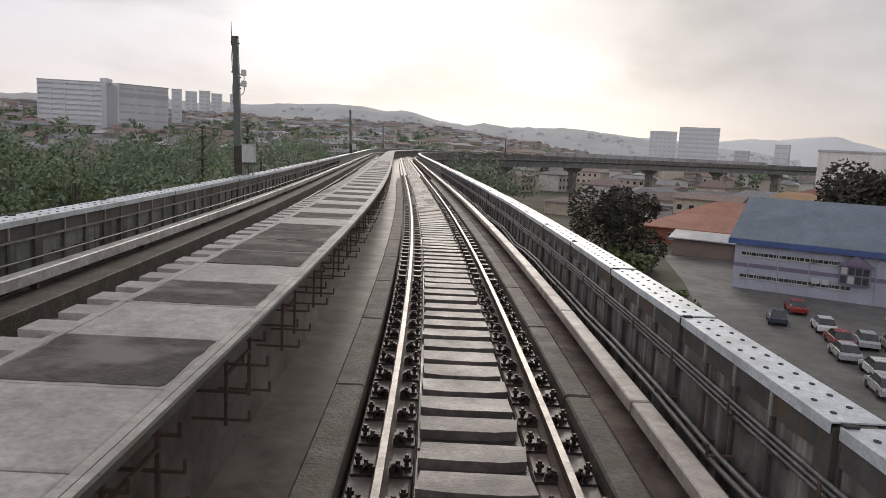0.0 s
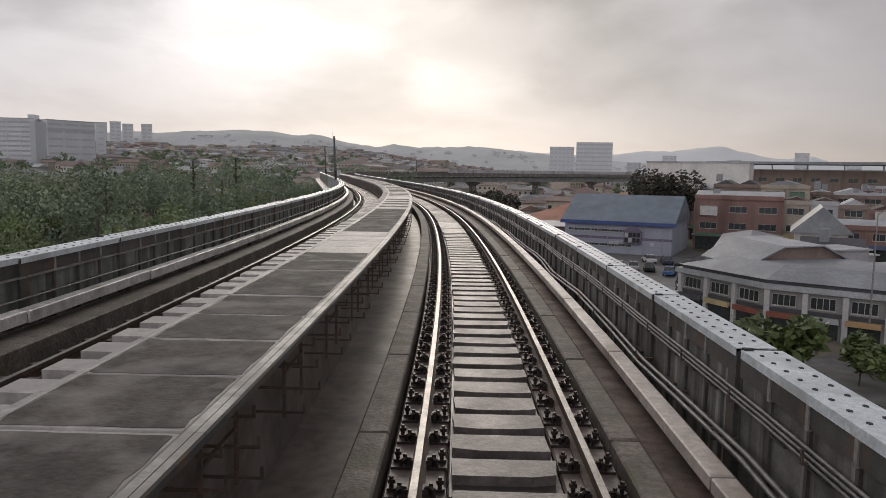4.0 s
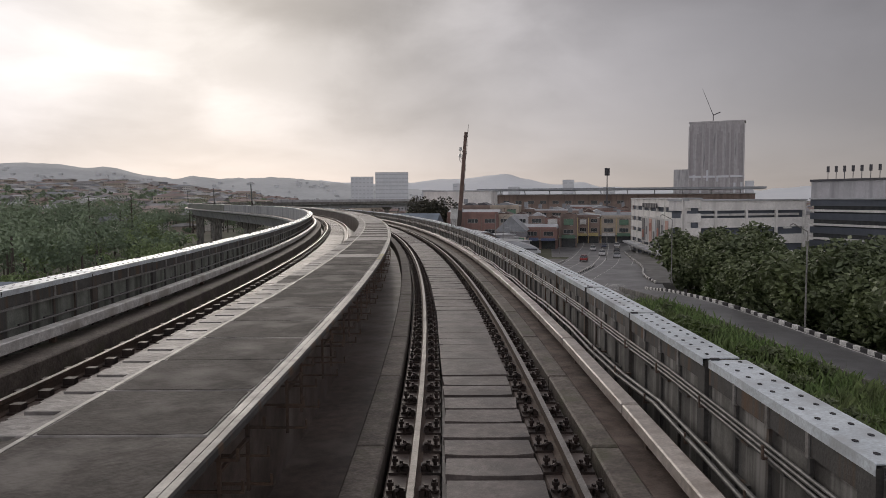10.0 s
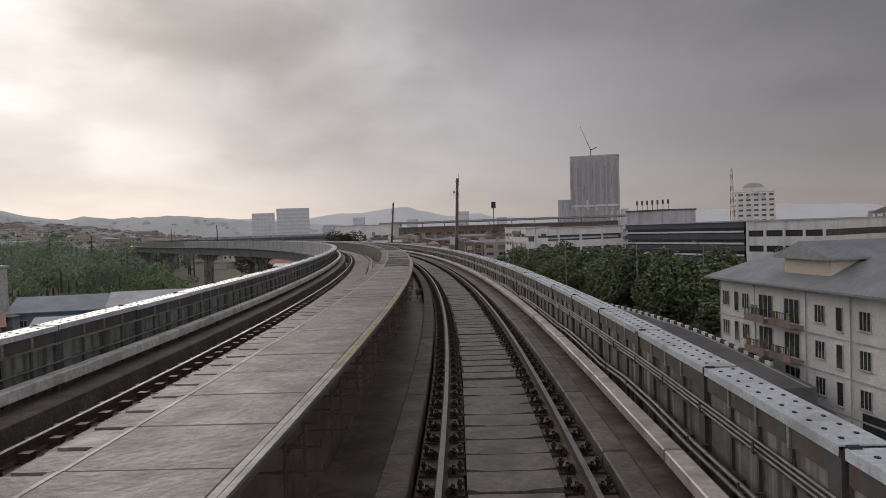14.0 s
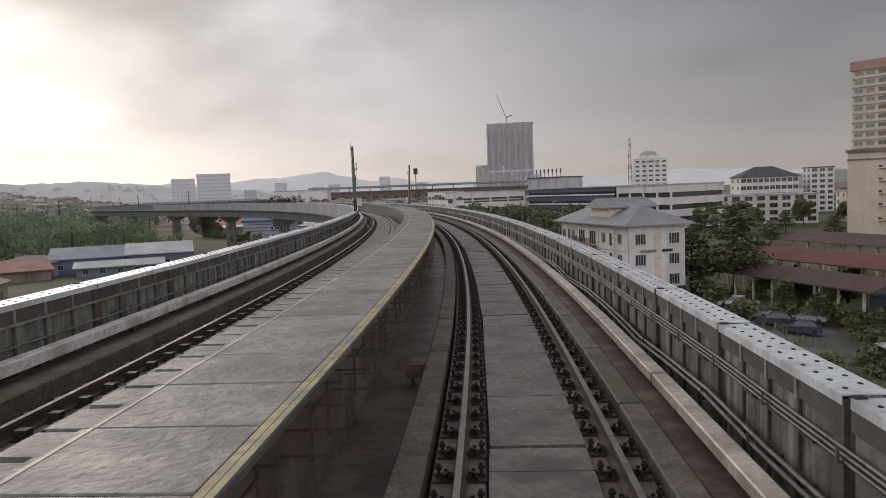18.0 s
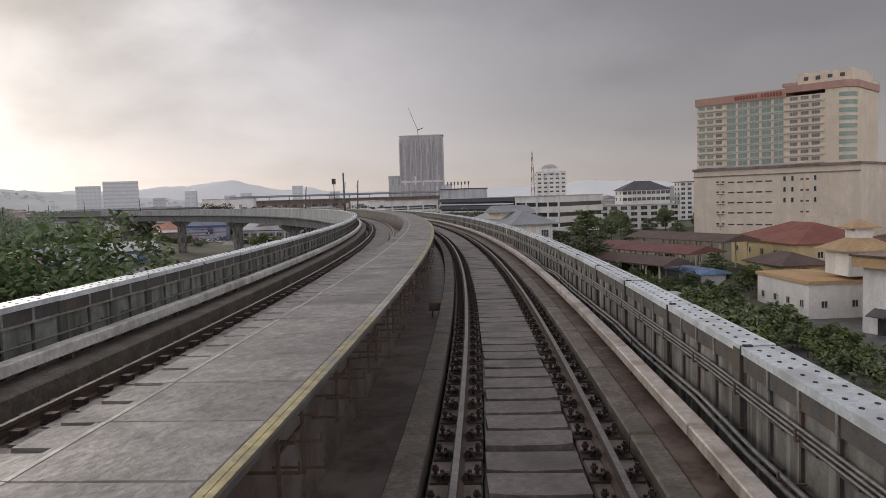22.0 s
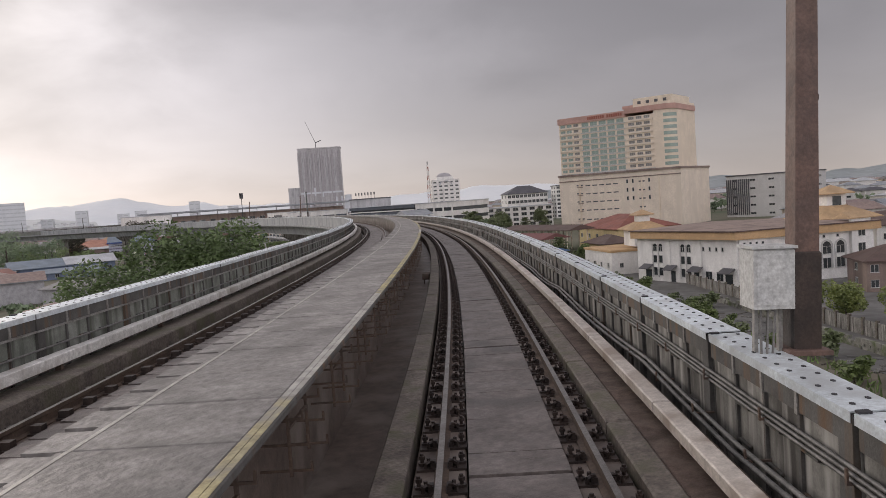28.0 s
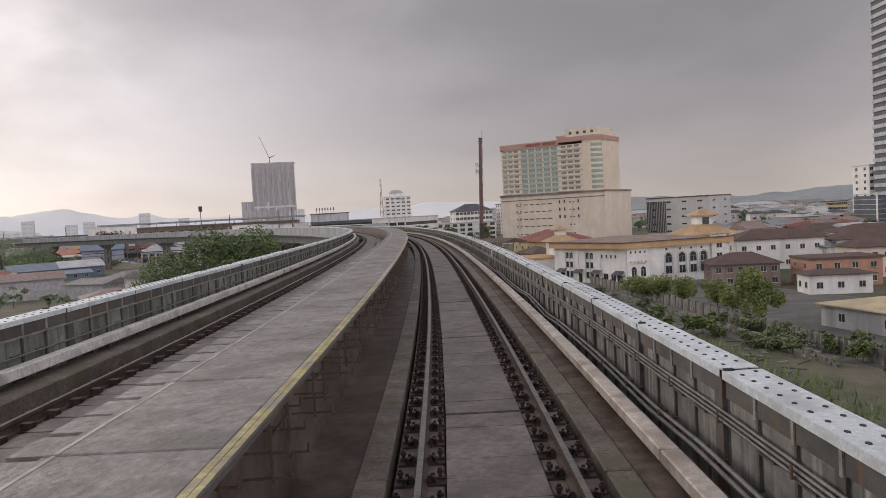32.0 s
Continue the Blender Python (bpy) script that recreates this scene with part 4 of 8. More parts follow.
# radio masts on the parapets
def radio_mast(s, lat, top, base, mat, gear, cabinet, lean=0.04):
    """A square tapered pole that leans outwards with the canted deck, antennas on the track's side and a cabinet on legs at its foot."""
    sg = 1 if lat < 0 else -1
    h = holder("radio_mast", at(s, lat, 0) @ Matrix.Translation((0, 0, base)) @ Matrix.Rotation(-sg * lean, 4, "Y") @ Matrix.Translation((0, 0, -base)), "square steel trackside radio mast with small antennas and a whip", "mast", "trackside masts")
    Geo().add([(x * r, y * r, z) for r, z in ((0.115, base), (0.085, top)) for x, y in ((-1, -1), (1, -1), (1, 1), (-1, 1))], [(3, 2, 1, 0), (4, 5, 6, 7), (0, 1, 5, 4), (1, 2, 6, 5), (2, 3, 7, 6), (3, 0, 4, 7)]).part("pole", mat, h)
    Geo().box(-0.125, 0.125, -0.125, 0.125, base + 0.03, base + 0.95, 0, 0.02).part("foot_post", IRON, h, "dark steel foot post")
    Geo().box(-0.2, 0.2, -0.2, 0.2, base - 0.02, base + 0.03, 0, 0.01).part("base_plate", mat, h)
    Geo().box(-0.1, 0.1, -0.1, 0.1, top + 0.001, top + 0.05, 0, 0.01).part("cap", mat, h)
    Geo().tube((-sg * 0.12, 0, top - 0.25), (-sg * 0.12, 0, top + 0.5), 0.018, 0.01, 6).box(-0.14, 0.14, -0.015, 0.015, top - 0.2, top - 0.17).part("whip_antenna", IRON, h)
    # leads clipped down the outer side
    g = Geo()
    pts = [(-sg * (0.10 + 0.05 * math.sin(k * 1.1) ** 2), 0.02, top - 0.2 - k * (top - base - 1.2) / 9) for k in range(10)]
    for p, q in zip(pts[:-1], pts[1:]):
        g.tube(p, q, 0.012, n=5, caps=False)
    g.part("cable_run", CABLE, h)
    for k in range(4):
        z = base + 1.4 + k * 0.95
        Geo().box(min(-sg * 0.09, -sg * 0.15), max(-sg * 0.09, -sg * 0.15), -0.02, 0.02, z, z + 0.05).part("clip", IRON, h)
    for k, dz in enumerate(gear):
        z = top - dz
        Geo().box(sg * 0.24 - 0.075, sg * 0.24 + 0.075, -0.06, 0.06, z - 0.19, z, 0, 0.012).part("antenna", BOX_GREY, h, "small pale grey box antenna")
        Geo().box(min(0, sg * 0.2), max(0, sg * 0.2), -0.015, 0.015, z - 0.16, z - 0.13).box(min(0, sg * 0.14), max(0, sg * 0.14), -0.03, 0.03, z - 0.27, z - 0.22).part("antenna_arm", mat, h)
        g = Geo()
        pts = [(sg * 0.24, 0, z - 0.19), (sg * 0.25, 0, z - 0.29), (sg * 0.21, 0, z - 0.40), (sg * 0.10, 0, z - 0.47)]
        for p, q in zip(pts[:-1], pts[1:]):
            g.tube(p, q, 0.016, n=6)
        g.part("lead", FRAME_W, h)
    if cabinet:
        c = sg * 0.33
        b = Geo().box(c - 0.19, c + 0.19, -0.17, 0.17, base + 0.42, base + 0.98, 0, 0.014).part("cabinet", BOX_GREY, h, "pale grey steel equipment cabinet on legs")
        Geo().box(c - 0.16, c + 0.16, -0.18, -0.171, base + 0.46, base + 0.93).part("cabinet_door", BOX_GREY, b)
        Geo().box(c - 0.21, c + 0.21, -0.19, 0.19, base + 0.985, base + 1.01).part("cabinet_roof", BOX_GREY, b)
        for x in (c - 0.13, c + 0.1):
            Geo().box(x, x + 0.035, -0.03, 0.03, base - 0.02, base + 0.415).part("leg", CHANNEL, b)
        g = Geo()
        for k in range(3):
            g.tube((c - 0.08 + 0.07 * k, -0.05, base + 0.42), (c - 0.1 + 0.05 * k, -0.12, base - 0.1), 0.013, n=5)
        g.part("cabinet_leads", CABLE, b)
        Geo().box(min(0, c), max(0, c), -0.02, 0.02, base + 0.6, base + 0.64).part("arm", mat, h)


radio_mast(72.8, -6.5, 5.6, PL_Z, MAST_GREY, (1.0, 1.35), True)
radio_mast(126, -6.92 + aside(126), 5.6, PL_Z, MAST_GREY, (1.0,), True)
radio_mast(-46.9, 2.52, 6.3, PR_Z, MAST, (0.85, 1.25), True, 0.078)
radio_mast(-91.2, 2.58, 6.3, PR_Z, MAST, (0.9,), True)
radio_mast(-138.6, -6.8, 6.1, PL_Z, MAST_GREY, (1.2, 1.55), True, 0.008)
radio_mast(-281.5, 2.77, 6.95, PR_Z, MAST, (1.45, 1.85), True, 0.035)
radio_mast(200, -6.92 + aside(200), 5.6, PL_Z, MAST_GREY, (1.0,), False)
radio_mast(290, -6.92 + aside(290), 5.6, PL_Z, MAST_GREY, (1.0,), False)

# dark noise screens on the far curve
scr = holder("noise_screen", Matrix(), "grey noise screens standing on the far viaduct parapet", "noise screen", kind="structure")
sc = Geo().box(-0.05, 0.05, -1.95, 1.95, 0, 1.3).box(-0.1, 0.1, -2.0, -1.9, 0, 1.5).mesh("screen_panel", GREYWALL)
for i in range(34):
    piece("screen_panel", sc, at(302 + 4 * i, PR_IN + 0.25, PR_Z), scr)


# ---------------------------------------------------------------- ground, roads, distance
GZ = -14.0
GS = -16.4                            # the low ground in the south
ext_ = [-4500, -3500, -2500, -1700, -1100, -700, -480] + [-360 + 20 * i for i in range(37)] + [480, 700, 1100, 1700, 2500, 3500, 4500]


def level_at(x, y):
    t = min(1.0, max(0.0, (-118 - y) / 45))
    # the land climbs towards the hills in the north west
    d = math.hypot(x, y)
    turn = min(1.0, max(0.0, (6.0 - math.degrees(math.atan2(x, y))) / 16.0)) if y > 0 else 0.0
    return GZ + (GS - GZ) * t * t * (3 - 2 * t) + 0.047 * min(1200.0, max(0.0, d - 330.0)) * turn


gn = len(ext_) - 1
gv = [(x, y, level_at(x, y)) for y in ext_ for x in ext_]
gf = [(j * (gn + 1) + i, j * (gn + 1) + i + 1, (j + 1) * (gn + 1) + i + 1, (j + 1) * (gn + 1) + i) for j in range(gn) for i in range(gn)]
tagged(mesh_ob("ground", gv, gf, GROUND), "green and brown scrubby ground under the town", "ground", kind="structure")


def strip(name, pts, width, mat, label, category, thick=0.3, kind="structure", off=0.0):
    """A road along (x, y, z) points."""
    P = [Vector(p) for p in pts]
    fine = []
    for i in range(len(P) - 1):
        a, b, c, d = P[max(i - 1, 0)], P[i], P[i + 1], P[min(i + 2, len(P) - 1)]
        for k in range(8):
            t = k / 8
            fine.append(0.5 * ((2 * b) + (c - a) * t + (2 * a - 5 * b + 4 * c - d) * t * t + (3 * b - a - 3 * c + d) * t ** 3))
    fine.append(P[-1])
    v, f = [], []
    for i, p in enumerate(fine):
        w = fine[min(i + 1, len(fine) - 1)] - fine[max(i - 1, 0)]
        n = Vector((w.y, -w.x, 0)).normalized()
        l_, r_ = p + n * (off - width / 2), p + n * (off + width / 2)
        v += [(l_.x, l_.y, l_.z), (r_.x, r_.y, r_.z), (r_.x, r_.y, r_.z - thick), (l_.x, l_.y, l_.z - thick)]
    for i in range(len(fine) - 1):
        a, b = i * 4, i * 4 + 4
        f += [(a, a + 1, b + 1, b), (a + 1, a + 2, b + 2, b + 1), (a + 3, a, b, b + 3)]
    f += [(0, 1, 2, 3), tuple(range(len(v) - 4, len(v)))]
    return tagged(mesh_ob(name, v, f, mat), label, category, kind=kind), fine


ROAD = [(2, -34, -12.0), (12, -13, -12.0), (24.6, 7, -12.0), (41, 33, -12.1), (57.5, 57.5, -12.4), (70, 79, -12.8), (88, 114, -13.6), (106, 150, -13.8), (136, 215, -13.85)]
road, road_line = strip("road", ROAD, 17.0, ASPHALT, "damp grey asphalt road with white lane lines", "road", thick=2.5)
RAMP = [(43.5, 18, -12.0), (39.5, 8, -10.9), (36.2, -2, -9.9), (33.5, -16, -9.3), (31.5, -28, -9.3), (27.5, -48, -9.4), (24.5, -63, -9.5), (20.5, -78, -9.8), (12, -100, -10.5)]
ramp, ramp_line = strip("ramp_road", RAMP, 6.0, ASPHALT, "grey asphalt ramp road on a retaining wall", "road", thick=4.6, off=-1.25)
strip("grass_bank", [(x, y, z + 0.05) for x, y, z in RAMP[3:]], 9.0, GROUND, "green earth bank between the ramp and the viaduct", "bank", thick=3.6, off=6.2)
def dashes(fine, off, dash, gap, w, name):
    g = Geo()
    run, acc = True, 0.0
    for a, b in zip(fine[:-1], fine[1:]):
        d = (b - a)
        L = d.length
        u = d.normalized()
        n = Vector((u.y, -u.x, 0)).normalized()
        t = 0.0
        while t < L:
            seg = min(dash if gap else L, L - t)
            p, q = a + u * t + n * off, a + u * (t + seg) + n * off
            g.add([p - n * w + Vector((0, 0, 0.006)), p + n * w + Vector((0, 0, 0.006)), q + n * w + Vector((0, 0, 0.006)), q - n * w + Vector((0, 0, 0.006))], [(0, 1, 2, 3)])
            t += seg + gap
    return tagged(g.part(name, PAINT), "worn white road marking", "road marking", kind="structure")


for off, gap in ((-7.6, 0), (-4.2, 4.5), (-0.9, 0), (0.9, 0), (4.2, 4.5), (7.6, 0)):
    dashes(road_line, off, 2.6, gap, 0.07, "road_marking")
for off in (-3.7, 1.3):
    dashes(ramp_line, off, 2.6, 0, 0.07, "road_marking")

# black and white kerb stones along the roads, a low wall on the ramp
kb = [Geo().box(-0.15, 0.15, -0.5, 0.5, 0, 0.34, 0, 0.03).mesh("kerb_stone", m) for m in (PAINT, HOLE)]


def along(line, off, step, make, y0=-1000, y1=1000):
    run = 0
    for a, b in zip(line[:-1], line[1:]):
        if not y0 < a.y < y1:
            continue
        d = b - a
        u = d.normalized()
        n = Vector((u.y, -u.x, 0)).normalized()
        cnt = max(1, int(round(d.length / step)))
        for k in range(cnt):
            make(Matrix.Translation(a + d * (k + 0.5) / cnt + n * off) @ Matrix.Rotation(math.atan2(-u.x, u.y), 4, "Z"), run)
            run += 1


for line, off, y0, y1 in ((ramp_line, -4.1, -90, 20), (road_line, 0.0, -10, 60), (road_line, -8.3, 0, 70)):
    kerb_h = holder("road_kerb", Matrix(), "black and white painted kerb stones along the road", "kerb", "road kerbs", "structure")
    along(line, off, 1.0, lambda m, r: piece("kerb_stone", kb[r % 2], m, kerb_h), y0, y1)
lowwall = Geo().box(-0.12, 0.12, -1.5, 1.5, 0, 0.5, 0, 0.02).mesh("barrier_block", CONCRETE)
for line, off, y0, y1 in ((ramp_line, 1.85, -90, 2), (road_line, -10.2, 4, 62)):
    bar_h = holder("road_barrier", Matrix(), "weathered grey concrete barrier beside the road", "barrier", "road barriers", "structure")
    along(line, off, 3.0, lambda m, r: piece("barrier_block", lowwall, m, bar_h), y0, y1)
# slip road and paved island in front of the car park
strip("slip_road", [(40, 2, -12.03), (47, 19, -12.04), (55, 34, -12.1), (63, 48, -12.3), (74, 70, -12.7), (90, 104, -13.4)], 9.0, ASPHALT, "grey asphalt slip road beside the car park", "road", thick=2.0)
_, pave_line = strip("pavement", [(56, 22, -11.9), (60, 33, -11.92), (68, 48, -12.1), (77, 68, -12.5), (92, 102, -13.2)], 7.0, LOT, "grey paved footway in front of the car park", "pavement", thick=2.0)
kerb_h = holder("road_kerb", Matrix(), "black and white painted kerb stones along the road", "kerb", "road kerbs", "structure")
along(pave_line, -3.4, 1.0, lambda m, r: piece("kerb_stone", kb[r % 2], m, kerb_h))
hatch = Geo()
for k in range(8):
    p, q = Vector((38.2 + k * 0.95, 13.0 + k * 1.55, -11.98)), Vector((41.2 + k * 0.75, 13.6 + k * 1.15, -11.98))
    w_ = Vector((0.12, 0.2, 0))
    hatch.add([p - w_, q - w_, q + w_, p + w_], [(0, 1, 2, 3)])
tagged(hatch.part("road_marking", PAINT), "white diagonal hatching on the road", "road marking", kind="structure")
strip("verge", [(14 - 8, -13 + 8, -12.15), (34, 38, -12.15), (61, 84, -12.9)], 5.0, LOT, "grey paved verge beside the road", "verge", thick=1.9)

strip("parking_lot", [(18, 96, GZ + 0.05), (30, 128, GZ + 0.05), (33, 175, GZ + 0.05)], 34, LOT, "grey parking ground beside the shed", "parking lot", thick=0.05)
strip("lot_lane", [(22, 78, GZ + 0.09), (30, 97, GZ + 0.09), (38, 116, GZ + 0.09), (50, 140, GZ + 0.09)], 7, ASPHALT, "grey lane with parked cars between shed and shops", "lane", thick=0.05)
strip("shop_lot", [(28, 50, GZ + 0.04), (38, 56, GZ + 0.04), (54, 60, GZ + 0.04)], 14, LOT, "grey parking ground in front of the corner shop", "parking lot", thick=0.05)
strip("station_yard", [(14, -114, -13.9), (18, -122, -13.95), (22, -132, -14.65), (27, -146, -15.9)], 26, LOT, "grey yard with parked cars", "yard", thick=0.05)
strip("side_street", [(74, 100, GZ + 0.06), (96, 160, GZ + 0.06), (120, 260, GZ + 0.06)], 16, ASPHALT, "grey town street", "street", thick=0.05)

# hills on the skyline
HILL_BOXES = []


def hills(name, r, profile, seed, mat, label, houses=0):
    """A ridge at r metres; profile gives bearing and height of its crest over the eye, in degrees."""
    v, f = [], []
    n = 220
    bx, by = [p[0] for p in profile], [p[1] for p in profile]
    for i in range(n + 1):
        b = bx[0] + (bx[-1] - bx[0]) * i / n
        a = radians(b)
        el = float(np.interp(b, bx, by)) + 0.22 * noise.fractal(Vector((b * 0.35, seed, 0)), 0.8, 2.0, 6)
        top = 16.5 + r * math.tan(radians(max(el, 0.05)))
        for k, (rr, z) in enumerate(((r - 520, GZ - 1), (r - 260, GZ + top * 0.55), (r - 90, GZ + top * 0.86), (r, GZ + top), (r + 250, GZ - 1))):
            jit = 1 + 0.02 * noise.noise(Vector((b * 0.5, k * 3.1, seed)))
            v.append((math.sin(a) * rr * jit, math.cos(a) * rr * jit - 100, z))
    for i in range(n):
        for k in range(4):
            f.append((i * 5 + k, (i + 1) * 5 + k, (i + 1) * 5 + k + 1, i * 5 + k + 1))
    hr = random.Random(int(seed * 10))
    for _ in range(houses):
        i, k, u = hr.randrange(n), hr.choice((0, 0, 1)), hr.random()
        p = Vector(v[i * 5 + k]).lerp(Vector(v[i * 5 + k + 1]), u).lerp(Vector(v[(i + 1) * 5 + k]).lerp(Vector(v[(i + 1) * 5 + k + 1]), u), hr.random())
        HILL_BOXES.append((p, hr.uniform(5, 13), hr.uniform(4.5, 6.5)))
    return tagged(mesh_ob(name, v, f, mat, smooth=True), label, "hills", kind="structure")


# HILL and HILL_FAR carry the distance haze in their base colours
HILL = material("haze-tinted wooded hill", (0.41, 0.435, 0.44), (0.50, 0.52, 0.525), 1.0, scale=0.006, fine=0.11, bump=0, mottle=0.12, grainy=0.12)
HILL_DARK = material("dark grey-green wooded hill", (0.20, 0.23, 0.235), (0.25, 0.275, 0.28), 1.0, scale=0.006, fine=0.05, bump=0, mottle=0.15)
HILL_FAR = material("haze-tinted distant hill", (0.62, 0.65, 0.67), (0.68, 0.70, 0.71), 1.0, scale=0.004, fine=0.09, bump=0, mottle=0.05, grainy=0.03)
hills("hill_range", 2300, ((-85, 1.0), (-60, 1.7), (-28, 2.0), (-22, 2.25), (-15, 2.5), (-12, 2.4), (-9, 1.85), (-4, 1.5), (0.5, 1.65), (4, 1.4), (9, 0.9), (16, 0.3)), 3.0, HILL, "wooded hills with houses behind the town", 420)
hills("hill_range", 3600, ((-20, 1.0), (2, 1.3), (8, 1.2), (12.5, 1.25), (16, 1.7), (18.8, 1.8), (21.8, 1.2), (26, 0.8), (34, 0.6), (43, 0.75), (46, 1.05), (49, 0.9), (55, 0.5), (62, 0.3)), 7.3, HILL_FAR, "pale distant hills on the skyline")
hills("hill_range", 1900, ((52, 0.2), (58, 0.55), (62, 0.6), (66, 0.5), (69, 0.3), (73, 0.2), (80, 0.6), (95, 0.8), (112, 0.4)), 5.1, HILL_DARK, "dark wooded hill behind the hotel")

# ---------------------------------------------------------------- buildings
def facing(p0, p1, z=GZ):
    """A frame with x from corner p0 to p1 and y leading away behind that front."""
    a = math.atan2(p1[1] - p0[1], p1[0] - p0[0])
    return Matrix.Translation((p0[0], p0[1], z)) @ Matrix.Rotation(a, 4, "Z"), math.hypot(p1[0] - p0[0], p1[1] - p0[1])


WIN, SPLIT = {}, {}


def window_mesh(w, h, glass=None, frame=None, mull=1, arch=False):
    key = (w, h, glass, frame, mull, arch)
    if key not in WIN:
        if glass is HAZE_WIN:
            WIN[key] = Geo().box(-w / 2, w / 2, -0.08, 0.02, 0, h).mesh("window", glass)
            return WIN[key]
        g, q = Geo(), Geo()
        t = 0.05
        q.box(-w / 2 + t, w / 2 - t, -0.03, 0.02, t, h - t, 1)
        g.box(-w / 2, w / 2, -0.07, 0.02, 0, t).box(-w / 2, w / 2, -0.07, 0.02, h - t, h)
        g.box(-w / 2, -w / 2 + t, -0.07, 0.02, t, h - t).box(w / 2 - t, w / 2, -0.07, 0.02, t, h - t)
        for k in range(mull):
            x = -w / 2 + w * (k + 1) / (mull + 1)
            g.box(x - 0.03, x + 0.03, -0.06, 0.02, t, h - t)
        if arch:
            ring = [(math.cos(math.pi * a / 8) * w / 2, h + math.sin(math.pi * a / 8) * w / 2) for a in range(9)]
            v = [(x, -0.03, z) for x, z in ring] + [(x, 0.02, z) for x, z in ring]
            q.add(v, [tuple(range(9))] + [(k, k + 1, 10 + k, 9 + k) for k in range(8)], 1)
        g.box(-w / 2 - 0.08, w / 2 + 0.08, -0.14, 0.02, -0.08, -0.004)
        both_ = Geo().add(g.v, g.f, 0).add(q.v, q.f, 1)
        WIN[key] = both_.mesh("window", [frame or FRAME_W, glass or GLASS])
        SPLIT[WIN[key].name] = (g.mesh("window", frame or FRAME_W), Geo().add(q.v, q.f).mesh("pane", glass or GLASS))
    return WIN[key]


def fit_window(name, me, m, parent):
    """A window as a frame with its panes as a part of it."""
    fr, pn = SPLIT[me.name]
    ob = piece(name, fr, m, parent)
    piece("pane", pn, Matrix(), ob)
    return ob


def windows(h, me, xs, zs, side="front", w=0, d=0, name="window"):
    for z in zs:
        for x in xs:
            m = {"front": Matrix.Translation((x, 0, z)), "left": Matrix.Translation((0, x, z)) @ Matrix.Rotation(-math.pi / 2, 4, "Z"),
                 "right": Matrix.Translation((w, x, z)) @ Matrix.Rotation(math.pi / 2, 4, "Z")}[side]
            piece(name, me, m, h)


def spread(a, b, n):
    return [a + (b - a) * (i + 0.5) / n for i in range(n)]


def house(name, p0, p1, depth, top, wall, roof, rise, label, rows=2, cols=4, win=(1.2, 1.2), base=GZ, gable=False, side_cols=2, group="", over=0.7, flat=False, glass=None, category="house", band=None):
    m, w = facing(p0, p1, base)
    h = holder(name, m, label, category, group)
    H = top - base
    Geo().box(0, w, 0, depth, 0, H).part("wall", wall, h)
    if flat:
        Geo().box(-0.25, w + 0.25, -0.25, depth + 0.25, H + 0.004, H + 0.5).part("roof", roof, h)
    else:
        Geo().hip(0, w, 0, depth, H + 0.19, rise, over, gable=gable).part("roof", roof, h)
    if rows:
        me = window_mesh(win[0], win[1], glass, glass)
        st = H / rows
        zs = [st * i + st * 0.32 for i in range(rows)]
        windows(h, me, spread(0, w, cols), zs)
        if side_cols:
            windows(h, me, spread(0, depth, side_cols), zs, "left")
            windows(h, me, spread(0, depth, side_cols), zs, "right", w)
    if band:
        Geo().box(-0.06, w + 0.06, -0.06, depth + 0.06, H * 0.52, H * 0.52 + 0.5).part("band", band, h)
    return h, w, H


# the large shed with the blue eaves
h, w, H = house("metal_shed", (21, 148), (40.6, 139), 20, -7.6, LILAC, R_BLUE, 5.0, "lilac grey metal shed with blue eaves and a blue grey roof", rows=0, gable=True, category="shed")
Geo().box(-0.75, w + 0.75, -0.8, -0.7, H - 0.55, H + 0.12).part("eaves_band", R_BRIGHTBLUE, h, "blue painted eaves band")
Geo().box(-0.05, w + 0.05, -0.06, -0.004, 2.9, 3.4).part("stripe", STRIPE, h, "dull purple painted stripe")
lo = window_mesh(2.4, 0.5, mull=3)
windows(h, lo, spread(1, w - 8, 6), (1.5, 4.4))
bx_ = w * 0.65
bay = Geo().box(bx_ - 1.7, bx_ + 1.7, -0.7, -0.004, 2.3, 4.6).add([(bx_ - 2.0, -0.9, 4.6), (bx_ + 2.0, -0.9, 4.6), (bx_, -0.9, 5.9), (bx_ - 2.0, 0, 4.6), (bx_ + 2.0, 0, 4.6), (bx_, 0, 5.9)], [(0, 1, 2), (1, 4, 5, 2), (3, 0, 2, 5), (0, 3, 4, 1)]).part("gabled_bay", STRIPE, h)
for k in range(4):
    for z in (2.5, 3.55):
        Geo().box(bx_ - 1.5 + k * 0.78, bx_ - 0.85 + k * 0.78, -0.74, -0.704, z, z + 0.85).part("bay_window", (GLASS, FRAME_W)[(k + int(z)) % 5 == 3], h)
for x in (bx_ - 4.6, bx_ - 3.5, bx_ + 3.4):
    Geo().box(x, x + 0.8, -0.45, -0.1, 1.9, 2.5).part("air_conditioner", BOX_GREY, h)
Geo().box(w - 4.5, w + 0.6, 6, 14, H + 0.5, H + 2.0).part("roof_step", R_BLUE, h)
for x in spread(0, w, 6):
    Geo().tube((x, -0.1, 0), (x, -0.1, H - 0.6), 0.06, n=6).part("downpipe", GREYWALL, h)

